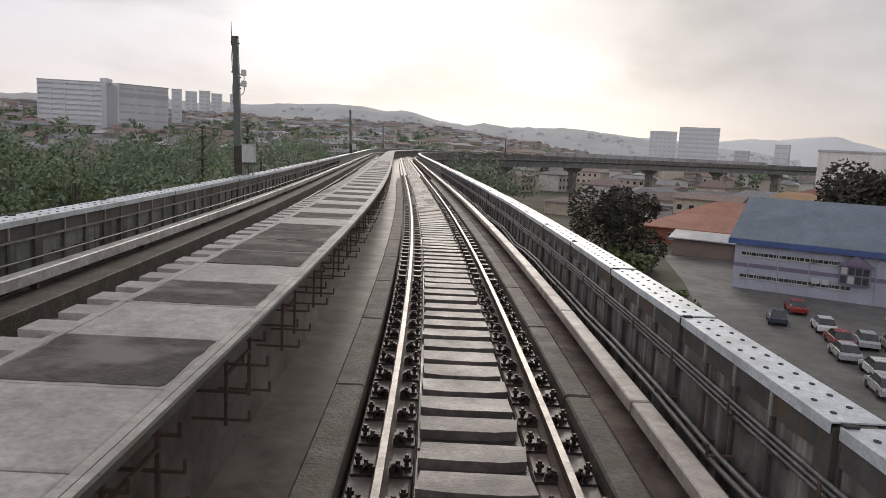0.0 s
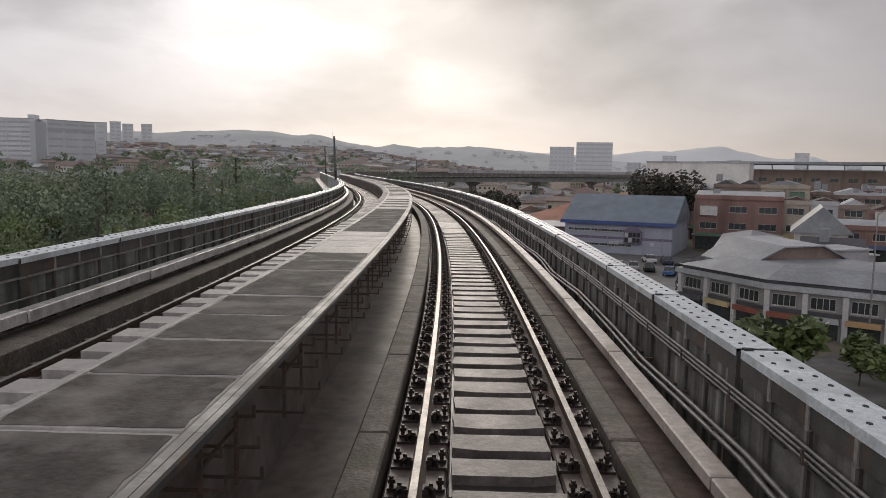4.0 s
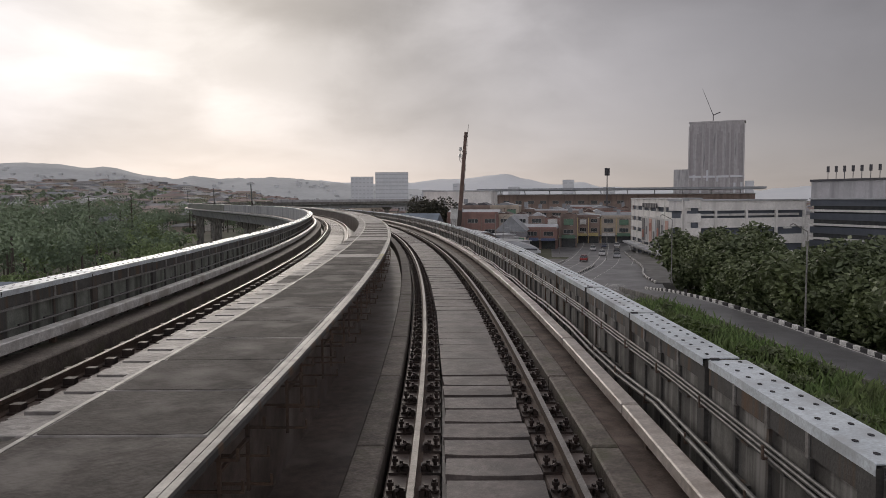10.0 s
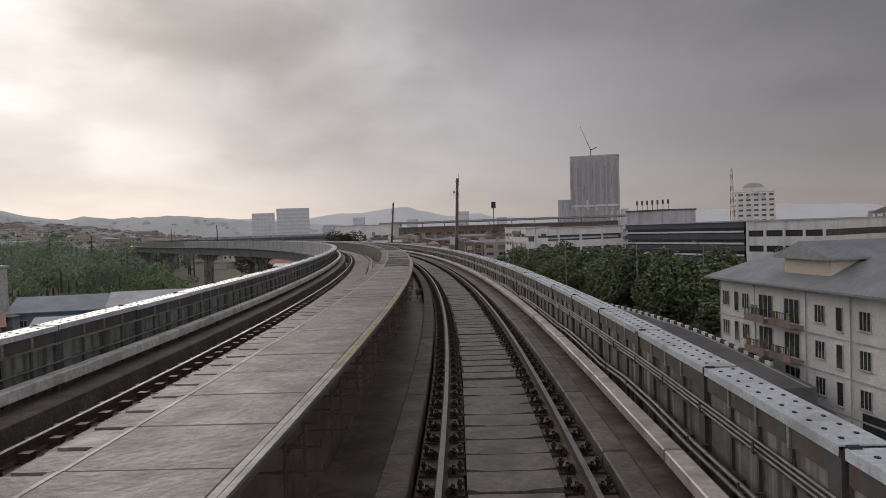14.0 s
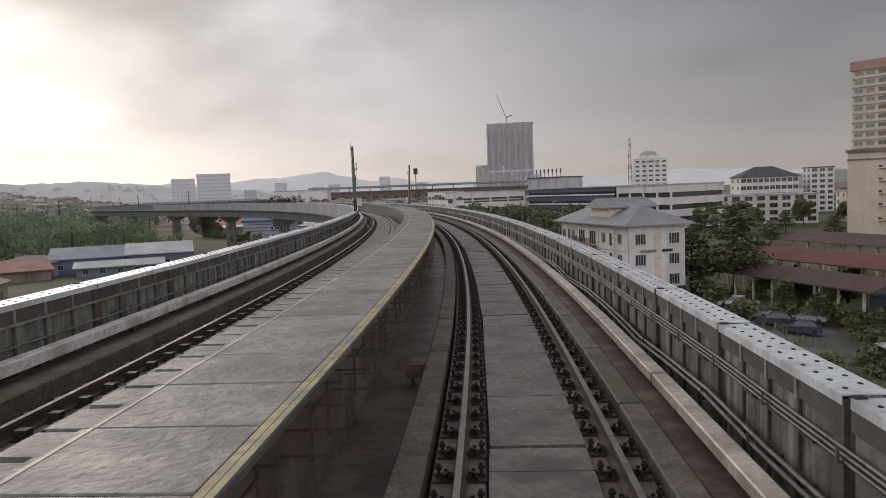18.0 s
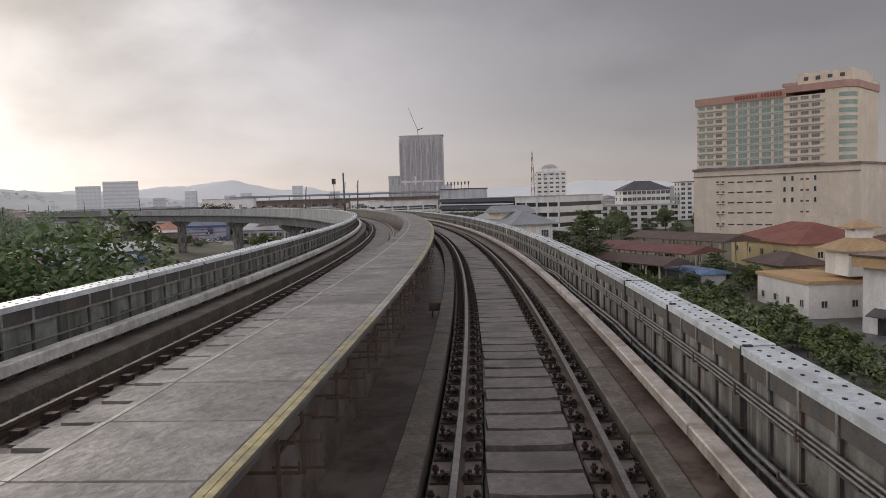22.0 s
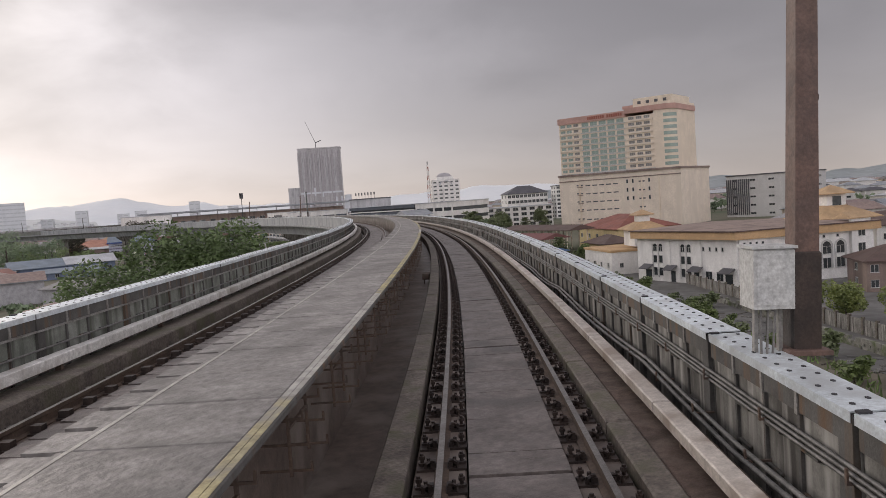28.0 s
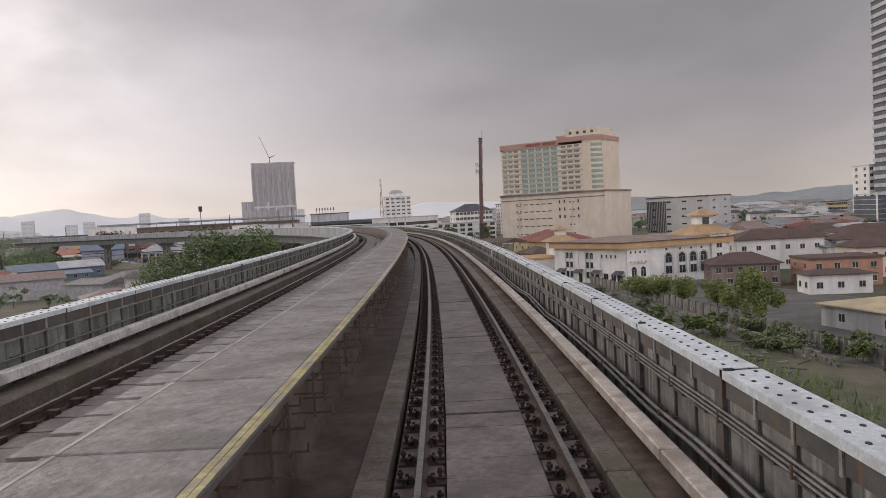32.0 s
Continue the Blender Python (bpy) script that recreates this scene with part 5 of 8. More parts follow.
# orange roofed market houses
house("orange_roof_house", (14, 196), (34, 187), 14, -11.0, BRICKRED, R_ORANGE, 2.6, "low hall with an orange tiled roof", rows=1, cols=5, group="orange roofs")
house("orange_roof_house", (24, 214), (44, 205), 14, -9.8, BRICKRED, R_ORANGE, 3.0, "low hall with an orange tiled roof", rows=1, cols=5, group="orange roofs")
house("open_shed", (18, 178), (32, 172), 8, -11.2, BROWNWALL, R_PALE, 1.0, "open shed with a pale metal roof", rows=0, gable=True)
house("temple_hall", (42, 222), (56, 215), 10, -7.5, BRICKRED, R_OCHRE, 3.4, "red hall with an ochre tiled hipped roof", rows=1, cols=4)
house("red_shop_row", (50, 232), (66, 222), 12, -5.5, BRICKRED, R_RED, 2.0, "dark red shop row", rows=2, cols=5, category="shop")
house("white_block", (59, 236), (87, 223.5), 25, 5.5, WHITE, R_PALE, 1.0, "tall plain white rendered block with a flat roof", rows=2, cols=3, flat=True, side_cols=1, win=(1.6, 1.4), category="building")

# corner shop house: two low storeys, metal roofs and a folded vault
c0 = Vector((31.4, 71.6, GZ))
out = [(26.1, 83.4), (31.4, 71.6), (46.2, 60.8), (50, 76), (40, 92)]
h = holder("corner_shop", Matrix.Translation(c0), "two storey corner shop row with grey metal roofs", "shop")
loc = [(x - c0.x, y - c0.y) for x, y in out]
n_ = len(loc)
cx, cy = sum(p[0] for p in loc) / n_, sum(p[1] for p in loc) / n_


def around(f):
    return [(cx + (x - cx) * f, cy + (y - cy) * f) for x, y in loc]


Geo().prism(loc, 0, 4.6).part("wall", DULLGREY, h)
Geo().prism(around(1.015), 2.35, 2.75).part("canopy_band", R_DARK, h)
Geo().prism(around(1.05), 4.604, 5.15).part("fascia", R_PALE, h)
Geo().prism(around(0.99), 5.154, 5.55).part("dark_frieze", R_DARK, h)
eave, top_ = around(1.02), around(0.62)
Geo().add([(x, y, 5.56) for x, y in eave] + [(x, y, 6.9) for x, y in top_], [(k, (k + 1) % n_, n_ + (k + 1) % n_, n_ + k) for k in range(n_)] + [tuple(range(n_, 2 * n_))]).part("roof", R_GREY, h)
for (pa, pb), bays in (((loc[0], loc[1]), 3), ((loc[1], loc[2]), 5)):
    ang = math.atan2(pb[1] - pa[1], pb[0] - pa[0])
    Lf = math.hypot(pb[0] - pa[0], pb[1] - pa[1])
    bw = Lf / bays
    for k in range(bays):
        fm = Matrix.Translation((pa[0], pa[1], 0)) @ Matrix.Rotation(ang, 4, "Z") @ Matrix.Translation((bw * (k + 0.5), 0, 0))
        piece("window", window_mesh(round(bw * 0.62, 1), 1.2, mull=3), fm @ Matrix.Translation((0, 0, 3.0)), h)
        Geo().box(-bw * 0.4, bw * 0.4, -0.06, -0.004, 0.1, 1.85).part("shopfront", GLASS, h, m=fm)
        Geo().box(-bw * 0.42, bw * 0.42, -0.55, -0.32, 1.75, 2.3).part("shop_sign", (BRICKRED, R_PALE, OCHRE, R_DARK, YELLOW)[(k + bays) % 5], h, m=fm)
        Geo().box(-bw / 2 - 0.02, -bw / 2 + 0.5, -0.4, -0.004, 0, 4.55).part("pilaster", PALEGREY, h, m=fm)
house("shop_wing", (50, 136), (33.5, 95), 9, -9.2, DULLGREY, R_GREY, 1.3, "long two storey shop wing with a grey metal roof", rows=2, cols=9, win=(2.6, 1.3), category="shop")
# the folded vault and roof rooms stand on the shop row
m2, w2 = facing((31.5, 77.0), (46.0, 81.0), -7.9)
h2 = holder("roof_vault", m2, "grey metal folded vault roof with a pale middle sheet", "roof")
arc_ = [(0, 0), (1.6, 1.0), (4.6, 2.3), (9.6, 2.4), (12.8, 0.9), (w2 + 0.6, -0.4)]
for k in range(5):
    (xa, za), (xb, zb) = arc_[k], arc_[k + 1]
    Geo().add([(xa, -0.3, za), (xb, -0.3, zb), (xb, 9, zb + 0.3), (xa, 9, za + 0.3), (xa, -0.3, za - 0.15), (xb, -0.3, zb - 0.15), (xb, 9, zb + 0.12), (xa, 9, za + 0.12)],
              [(0, 1, 2, 3), (4, 7, 6, 5), (0, 4, 5, 1), (1, 5, 6, 2), (2, 6, 7, 3), (3, 7, 4, 0)]).part("roof_sheet", R_PALE if k == 2 else R_GREY, h2)
Geo().add([(x, 0.3, z - 0.16) for x, z in arc_] + [(x, 0.3, -0.9) for x, z in arc_[::-1]], [tuple(range(12))]).part("louvre", BROWNWALL, h2)
for x0_, x1_, y0_, z1_ in ((13.5, 17.5, -6, 0.2), (13, 20, 4, 1.2), (18, 22, 5, 0.4)):
    Geo().box(x0_, x1_, y0_, y0_ + 5, -1.2, z1_).part("roof_room", GREYWALL, h2)
    Geo().box(x0_ - 0.3, x1_ + 0.3, y0_ - 0.3, y0_ + 5.3, z1_ + 0.004, z1_ + 0.2).part("roof_room_cover", R_PALE, h2)
house("white_gable_house", (57.3, 123.7), (64.8, 120.4), 14, -7.6, WHITE, R_GREY, 4.4, "white gabled shop house", rows=2, cols=2, gable=True)

# old brown shop rows, the town behind
rr = random.Random(11)
SIGNS = [material("sign " + n, c, tuple(v * 0.8 for v in c), 0.5, bump=0) for n, c in (("red", (0.30, 0.07, 0.06)), ("yellow", (0.5, 0.42, 0.2)), ("blue", (0.12, 0.16, 0.28)), ("white", (0.6, 0.6, 0.58)), ("green", (0.12, 0.22, 0.15)), ("orange", (0.55, 0.22, 0.05)))]


def shop_row(p0, p1, depth, top, rows, wall, roof, label):
    """Party-wall shop houses: open dark ground floor, signs, framed windows, pilasters, a roof with tanks."""
    m, w = facing(p0, p1)
    h = holder("shop_row", m, label, "shop row", "shop rows")
    H = top - GZ
    st = H / rows
    n = max(3, int(w / 4.6))
    bw = w / n
    Geo().box(-0.2, w + 0.2, -1.6, -0.004, st - 0.35, st - 0.15).part("canopy", R_GREY, h)
    k = 0
    while k < n:
        m_ = min(rr.choice((1, 1, 2, 3)), n - k)
        x0, x1, hk = k * bw, (k + m_) * bw, H + rr.choice((-1.4, -0.6, 0.0, 0.0, 0.7))
        wk = wall if rr.random() < 0.6 else rr.choice((DUSTYCREAM, REDBROWN, BROWNWALL, REDBROWN, GREYWALL))
        Geo().box(x0 + 0.01, x1 - 0.01, 0, depth, 0, hk).part("wall", wk, h)
        Geo().box(x0, x1, -0.3, -0.004, hk - 0.4, hk + 0.5).part("parapet", wk, h)
        Geo().hip(x0, x1, 0.3, depth, hk + 0.2, rr.uniform(0.7, 1.6), 0.1, gable=True).part("roof", rr.choice((roof, roof, R_GREY, R_DARK, R_PALE)), h)
        k += m_
    wm_ = window_mesh(round(bw * 0.6, 1), 1.35, mull=2)
    for k in range(n):
        x = bw * (k + 0.5)
        Geo().box(x - bw * 0.43, x + bw * 0.43, -0.05, -0.004, 0.1, st - 0.5).part("shopfront", GLASS, h)
        Geo().box(x - bw * 0.42, x + bw * 0.42, -1.75, -1.62, st - 0.5, st + rr.uniform(0.15, 0.7)).part("shop_sign", rr.choice(SIGNS), h)
        Geo().box(x - bw / 2 - 0.14, x - bw / 2 + 0.14, -0.35, -0.004, 0, H - 0.52).part("pilaster", wall, h)
        for lv in range(1, rows):
            piece("window", wm_, Matrix.Translation((x, 0, st * lv + st * 0.3)), h)
            if rr.random() < 0.35:
                Geo().box(x + bw * 0.1, x + bw * 0.1 + 0.8, -0.4, -0.1, st * lv + 0.15, st * lv + 0.7).part("air_conditioner", BOX_GREY, h)
        if rr.random() < 0.3:
            Geo().box(x - bw * 0.3, x + bw * 0.3, -0.5, -0.32, H - st * 0.9, H - st * 0.35).part("upper_sign", rr.choice(SIGNS), h)
    for k in range(max(1, n // 3)):
        x = rr.uniform(1, w - 2)
        Geo().box(x, x + 1.4, depth * 0.3, depth * 0.3 + 1.4, H + 1.0, H + rr.uniform(2.4, 3.2)).part("water_tank", R_GREY, h)
    ms = window_mesh(1.1, 1.2, mull=1)
    for lv in range(rows):
        for y in spread(0, depth, 3):
            piece("window", ms, Matrix.Translation((0, y, st * lv + st * 0.3)) @ Matrix.Rotation(-math.pi / 2, 4, "Z"), h)


ROWS = (((50, 156), (66, 149), 12, -3.4, 3, BROWNWALL, R_BROWN), ((56, 179), (80, 168), 12, -0.6, 4, BROWNWALL, R_DARK), ((66, 150), (90, 139), 10, -3.4, 3, BROWNWALL, R_BROWN), ((52, 110), (60, 106), 8, -9.0, 1, CREAM2, R_GREY),
        ((84, 190), (114, 176), 14, -3.6, 3, DUSTYCREAM, R_BROWN), ((96, 161), (106, 155), 12, -4.2, 3, YELLOW, R_BROWN), ((107, 156), (126, 146), 12, -4.4, 3, YELLOW, R_GREY),
        ((96, 222), (136, 204), 14, -3.2, 3, BROWNWALL, R_BROWN), ((122, 196), (150, 184), 14, -3.8, 3, BRICKRED, R_RED), ((70, 208), (92, 198), 12, -5, 2, REDBROWN, R_BROWN),
        ((84, 178), (104, 168), 10, -2.2, 4, BROWNWALL, R_GREY), ((130, 240), (165, 222), 14, -3.0, 3, REDBROWN, R_BROWN), ((66, 139), (80, 132), 9, -7.4, 2, BROWNWALL, R_BROWN))
for a, b, d_, t, n_, wl_, rf in ROWS:
    shop_row(a, b, d_, t, n_, wl_, rf, "weathered shop row with signs, canopies and rooftop tanks")

# white car park block with dark bands, and the dark glazed block beside it
def banded(name, p0, p1, depth, top, wall, glass, rows, label, gap=1.5, base=GZ, posts=6, category="building"):
    m, w = facing(p0, p1, base)
    h = holder(name, m, label, category)
    H = top - base
    Geo().box(0.5, w - 0.5, 0.6, depth - 0.5, 0, H - 0.6).part("core", glass, h)
    st = H / rows
    for i in range(rows):
        z = st * i + gap
        Geo().box(0, w, 0, depth, z, st * (i + 1)).part("spandrel", wall, h)
    for x in [w * k / max(posts, 1) for k in range(posts + 1 if posts else 0)]:
        x = min(max(x, 0.3), w - 0.3)
        Geo().box(x - 0.3, x + 0.3, -0.12, 0.35, 0, H - 0.02).part("column", wall, h)
    Geo().box(-0.2, w + 0.2, -0.3, depth + 0.2, H + 0.004, H + 0.35).part("roof", R_PALE, h)
    return h, w, H


h, w, H = banded("car_park", (100.4, 121), (79.7, 58.6), 4, 2.0, WHITE, DARKWALL, 5, "white multi storey car park with open dark bands", 1.25, posts=7)
Geo().box(-0.3, w + 0.3, -2.6, -0.35, 2.6, 3.1).part("canopy", R_PALE, h, "pale canopy over the footway")
Geo().box(20, w - 8, -0.6, -0.2, 4.2, 11.2).part("billboard", FRAME_W, h, "tall pale panels with dark banners")
for k in range(7):
    x = 21.5 + k * 4.9
    Geo().box(x, x + 3.4, -0.7, -0.604, 4.6, 10.8).part("banner", (R_DARK, GREYWALL, PINK, R_PALE)[k % 4], h)
    Geo().box(x + 0.5, x + 2.4, -0.75, -0.704, 5.4 + k % 3, 7.6 + k % 3).part("banner_bar", (BRICKRED, R_DARK)[k % 2], h)
for k in range(9):
    Geo().box(w * 0.3 + k * 2.2, w * 0.3 + 1.5 + k * 2.2, -0.4, -0.125, H - 2.3, H - 1.1).part("sign_bar", R_DARK, h)
h2, w, H = banded("car_park", (79.9, 58.4), (113, 60), 6, 1.6, WHITE, DARKWALL, 4, "white multi storey car park with open dark bands", 1.7, posts=4)
Geo().box(2.5, w - 2, -0.05, 0.5, H - 3.4, H - 2.9).part("rail_band", FRAME_W, h2)
deck_h = holder("car_park_roof", Matrix.Translation((0, 0, GZ)), "pale roof deck of the car park", "roof")
Geo().prism([(102, 119.5), (84, 65), (112, 66), (135, 110)], 0, 15.4).part("core", DARKWALL, deck_h)
Geo().prism([(101.5, 120.5), (81, 60), (113, 62), (136, 112)], 15.405, 15.8).part("deck", R_PALE, deck_h)
office, _, _ = banded("office_block", (113.5, 59.2), (116, 10), 45, 1.8, DARKWALL, GLASS, 5, "dark glazed office block with horizontal bands", 1.7, posts=0)
for k in range(4):
    piece("floor_band", Geo().box(0, 49.2, -0.12, -0.004, 3.4 + 3.2 * k, 3.9 + 3.2 * k).mesh("floor_band", WHITE), Matrix(), office)
banded("white_office", (116.2, 9.4), (120, -12), 30, 1.8, WHITE, GLASS, 4, "white office wing with framed dark windows", 1.6, posts=4)
h, w, H = house("roof_plant_room", (116, 62), (119, 44), 12, 6.0, GREYWALL, R_DARK, 1, "grey rooftop plant room carrying antennas", rows=0, base=1.9, flat=True, category="plant room")
ag = Geo()
for k in range(7):
    ag.tube((2 + k * 2.2, 3, H + 0.4), (2 + k * 2.2, 3, H + 3.4), 0.09, n=5).box(1.75 + k * 2.2, 2.25 + k * 2.2, 2.8, 3.2, H + 2.2, H + 3.6)
ag.part("antenna_array", R_DARK, h, "dark mobile antennas on poles")

# apartment house with the sign on its end wall
m, w = facing((22.9, -83.7), (16.8, -107.2))
h = holder("apartment_house", m, "white four storey apartment house with a grey hipped roof and balconies", "apartment house")
H, D = 10.6, 8.6
Geo().box(0, w, 0, D, 0, H).part("wall", WHITE, h)
Geo().hip(0, w, 0, D, H + 0.2, 2.6, 1.1).part("roof", R_GREY, h)
g_ = Geo().box(w * 0.42, w * 0.68, 0.8, D - 0.8, H + 0.4, H + 2.4)
g_.part("roof_dormer", CREAM, h)
Geo().hip(w * 0.42, w * 0.68, 0.8, D - 0.8, H + 2.6, 1.3, 0.7, gable=True).part("dormer_roof", R_GREY, h)
zs = (2.2, 5.1, 8.0)
for z in zs:
    for x in (1.3, 5.0, 16.2, 21.5):
        fit_window("window", window_mesh(1.25, 1.45, mull=2), Matrix.Translation((x, 0, z)), h)
    for x in (3.3, 18.6):
        fit_window("window", window_mesh(0.8, 1.9, mull=0), Matrix.Translation((x, 0, z - 0.4)), h)
    for x in (8.4, 12.4):
        fit_window("balcony_door", window_mesh(2.2, 2.1, mull=2), Matrix.Translation((x, 0, z - 0.5)), h)
        b = Geo().box(x - 1.6, x + 1.6, -1.25, -0.004, z - 0.75, z - 0.55).box(x - 1.6, x + 1.6, -1.25, -1.15, z - 0.55, z - 0.1).part("balcony", BROWNWALL, h)
        rg = Geo()
        for k in range(14):
            rg.box(x - 1.58 + k * 0.24, x - 1.55 + k * 0.24, -1.22, -1.19, z - 0.1, z + 0.45)
        rg.box(x - 1.6, x + 1.6, -1.24, -1.17, z + 0.45, z + 0.5).part("railing", IRON, b)
    for y in (1.7, 6.9):
        fit_window("window", window_mesh(1.6, 1.5, mull=3), Matrix.Translation((w, y, z)) @ Matrix.Rotation(math.pi / 2, 4, "Z"), h)
    fit_window("window", window_mesh(0.9, 0.5, mull=0), Matrix.Translation((w, 4.3, z + 0.9)) @ Matrix.Rotation(math.pi / 2, 4, "Z"), h)
wash = random.Random(3)
for z in zs:
    for x in (8.4, 12.4):
        for k in range(4):
            x0_ = x - 1.4 + k * 0.75
            if wash.random() < 0.7:
                Geo().box(x0_, x0_ + wash.uniform(0.3, 0.6), -1.1, -1.07, z - 0.35, z + wash.uniform(0.3, 0.8)).part("laundry", wash.choice(SIGNS), h, "cloth hung over a balcony rail")
    for x in (0.2, 6.6, 14.4, 19.9, w - 0.2):
        Geo().tube((x, -0.06, 0), (x, -0.06, H - 0.2), 0.05, n=6).part("downpipe", FRAME_W, h) if z == 2.2 else None
    Geo().box(-0.05, w + 0.05, -0.06, -0.004, z - 1.05, z - 0.9).part("string_course", FRAME_W, h)
Geo().box(w + 0.004, w + 0.05, 3.75, 4.85, 1.0, H - 0.1).part("pilaster", CREAM, h)
Geo().box(w - 3.2, w + 0.1, -0.05, D, -0.0, 1.9).part("ground_opening", GLASS, h)
fc = bpy.data.curves.new("sign_text", "FONT")
fc.body, fc.size, fc.extrude, fc.align_x = "RESIDENSI", 0.58, 0.02, "LEFT"
fc.materials.append(HOLE)
st = new("sign_text", fc)
st.parent = h
st.matrix_basis = Matrix.Translation((w + 0.09, 1.5, 6.85)) @ Matrix.Rotation(math.pi / 2, 4, "Z") @ Matrix.Rotation(math.pi / 2, 4, "X")
Geo().box(w + 0.06, w + 0.12, 5.0, 6.6, 6.85, 7.25).part("sign_bar", HOLE, h)

# hotel
m, w = facing((150, -52), (158.6, -102.3))
h = holder("hotel", m, "tall cream hotel with a salmon roof band and green windows", "hotel")
D, HP, HT = 26, 23.0, 46.0
Geo().box(0, w + 3.0, -2.5, D + 6, 0, HP).part("podium", CREAM2, h)
Geo().box(-0.3, w + 3.4, -3.1, D + 6.4, HP + 0.004, HP + 0.8).part("podium_cornice", BROWNWALL, h)
Geo().box(-0.1, w + 3.2, -2.7, -2.504, HP - 2.2, HP - 1.8).part("band", BROWNWALL, h)
Geo().box(0, w - 8, 0, D, HP + 0.8, HT).part("wall", CREAM, h)
cyl = [(w - 8, 0), (w - 4, 0.3)] + [(w - 4 + 4 * math.sin(a * math.pi / 12), 4.3 - 4 * math.cos(a * math.pi / 12)) for a in range(1, 7)] + [(w, D), (w - 8, D)]
Geo().prism(cyl, HP + 0.8, HT + 4.5).part("rounded_end", CREAM, h)
Geo().box(-0.4, w - 20, -0.5, D, HT + 0.004, HT + 2.6).part("roof_band", PINK, h, "salmon painted roof band")
Geo().prism([(x + (0.4 if x > w - 6 else 0), y - 0.35) for x, y in cyl[:-2]] + [(w + 0.4, D), (w - 20, D), (w - 20, -0.35)], HT + 1.2, HT + 3.4).part("roof_band", PINK, h)
Geo().box(w - 17, w - 0.6, 1.5, D - 4, HT + 3.4, HT + 7).part("roof_block", CREAM, h)
Geo().box(w - 22, w - 17.3, 2, D - 6, HT + 3.4, HT + 4.6).part("roof_block", PINK, h)
for k in range(4):
    Geo().box(w - 15 + k * 3.6, w - 13.6 + k * 3.6, 1.4, 1.496, HT + 4.6, HT + 5.8).part("roof_opening", R_DARK, h)
for i in range(16):
    if i != 8:
        Geo().box(14 + i * 1.0, 14.75 + i * 1.0, -0.62, -0.5, HT + 0.7, HT + 2.0).part("sign_bar", BRICKRED, h)
me = window_mesh(3.2, 1.6, GLASS_GREEN, mull=1)
fl = [HP + 1.5 + 2.45 * i for i in range(9)]
windows(h, me, spread(10.6, w - 20.4, 5), fl)
for z in fl:
    Geo().box(10.4, w - 20.2, -0.22, -0.004, z - 0.5, z - 0.1).part("floor_band", FRAME_W, h)
Geo().box(-0.1, w - 8, -0.2, -0.004, HP + 0.9, HP + 1.25).part("band", GREYWALL, h)
for z in fl:
    Geo().box(0.2, 10.2, -0.5, -0.004, z - 0.35, z + 0.3).part("balcony_band", CREAM2, h)
    Geo().box(w - 20, w - 8.2, -0.5, -0.004, z - 0.35, z + 0.3).part("balcony_band", CREAM2, h)
    for x in (1.9, 5.0, 8.2):
        piece("window", window_mesh(2.3, 1.15, GLASS_GREEN if x < 8 else GLASS_HAZE, mull=1), Matrix.Translation((x, 0, z + 0.45)), h)
    for x in (w - 17.6, w - 14.2, w - 10.8):
        piece("window", window_mesh(2.5, 1.15, GLASS_HAZE, mull=2), Matrix.Translation((x, 0, z + 0.45)), h)
    ring = [(w - 4 + 4.08 * math.sin(a * math.pi / 12), 4.3 - 4.08 * math.cos(a * math.pi / 12)) for a in range(0, 7)]
    Geo().prism(ring + [(w - 0.5, 4.3), (w - 4, 0.8)], z + 0.2, z + 1.6).part("window_band", GLASS_GREEN, h)
for z in (4, 8, 11.5, 15, 18.5):
    for x in spread(12, 28, 5):
        Geo().box(x - 1.1, x + 1.1, -2.56, -2.45, z, z + 0.45).part("vent_slot", R_DARK, h)
    for x in (8.3, 10.3, 36.5, 38.2):
        Geo().box(x, x + 0.9, -2.56, -2.45, z + 0.2, z + 0.75).part("vent_slot", R_DARK, h)
    for x in (9.6, 37.6, 45.0):
        Geo().box(x, x + 0.3, -2.9, -2.504, z - 1.6, z + 1.6).part("pilaster", CREAM, h)
    Geo().box(8.6, 11.2, -3.0, -2.504, z - 0.45, z - 0.2).part("ledge", BROWNWALL, h)
    if z > 9:
        for x in (31.5, 34, 41):
            piece("window", window_mesh(0.8, 1.6, mull=0), Matrix.Translation((x, -2.5, z)), h)

# grey block beside the hotel
h, w, H = house("grey_block", (212.6, -96.5), (209.4, -130.8), 22, 4.4, PALEGREY, R_DARK, 1, "pale grey square block with a dark roof edge", rows=5, cols=4, win=(2.6, 0.9), flat=True, category="building")
for x in spread(0, 11.5, 12):
    Geo().box(x - 0.2, x + 0.2, -0.35, -0.004, 1, H - 1.5).part("fin", R_DARK, h)

# public hall with ochre parapet and arched windows
oc = Vector((13.5, -196.4, GS))
outl = [(19.5, -172.5), (13.5, -196.4), (37.0, -211.0), (52, -192), (45, -176)]
h = holder("public_hall", Matrix.Translation(oc), "white public hall with arched windows and an ochre parapet roof", "public hall")
loc = [(x - oc.x, y - oc.y) for x, y in outl]
n_ = len(loc)
Geo().prism(loc, 0, 8.5).part("wall", WHITE, h)
cx, cy = sum(p[0] for p in loc) / n_, sum(p[1] for p in loc) / n_
big = [(cx + (x - cx) * 1.06, cy + (y - cy) * 1.06) for x, y in loc]
Geo().prism(big, 8.504, 9.9).part("parapet", OCHRE, h)
Geo().prism([(cx + (x - cx) * 1.075, cy + (y - cy) * 1.075) for x, y in loc], 9.904, 10.1).part("coping", R_BROWN, h)
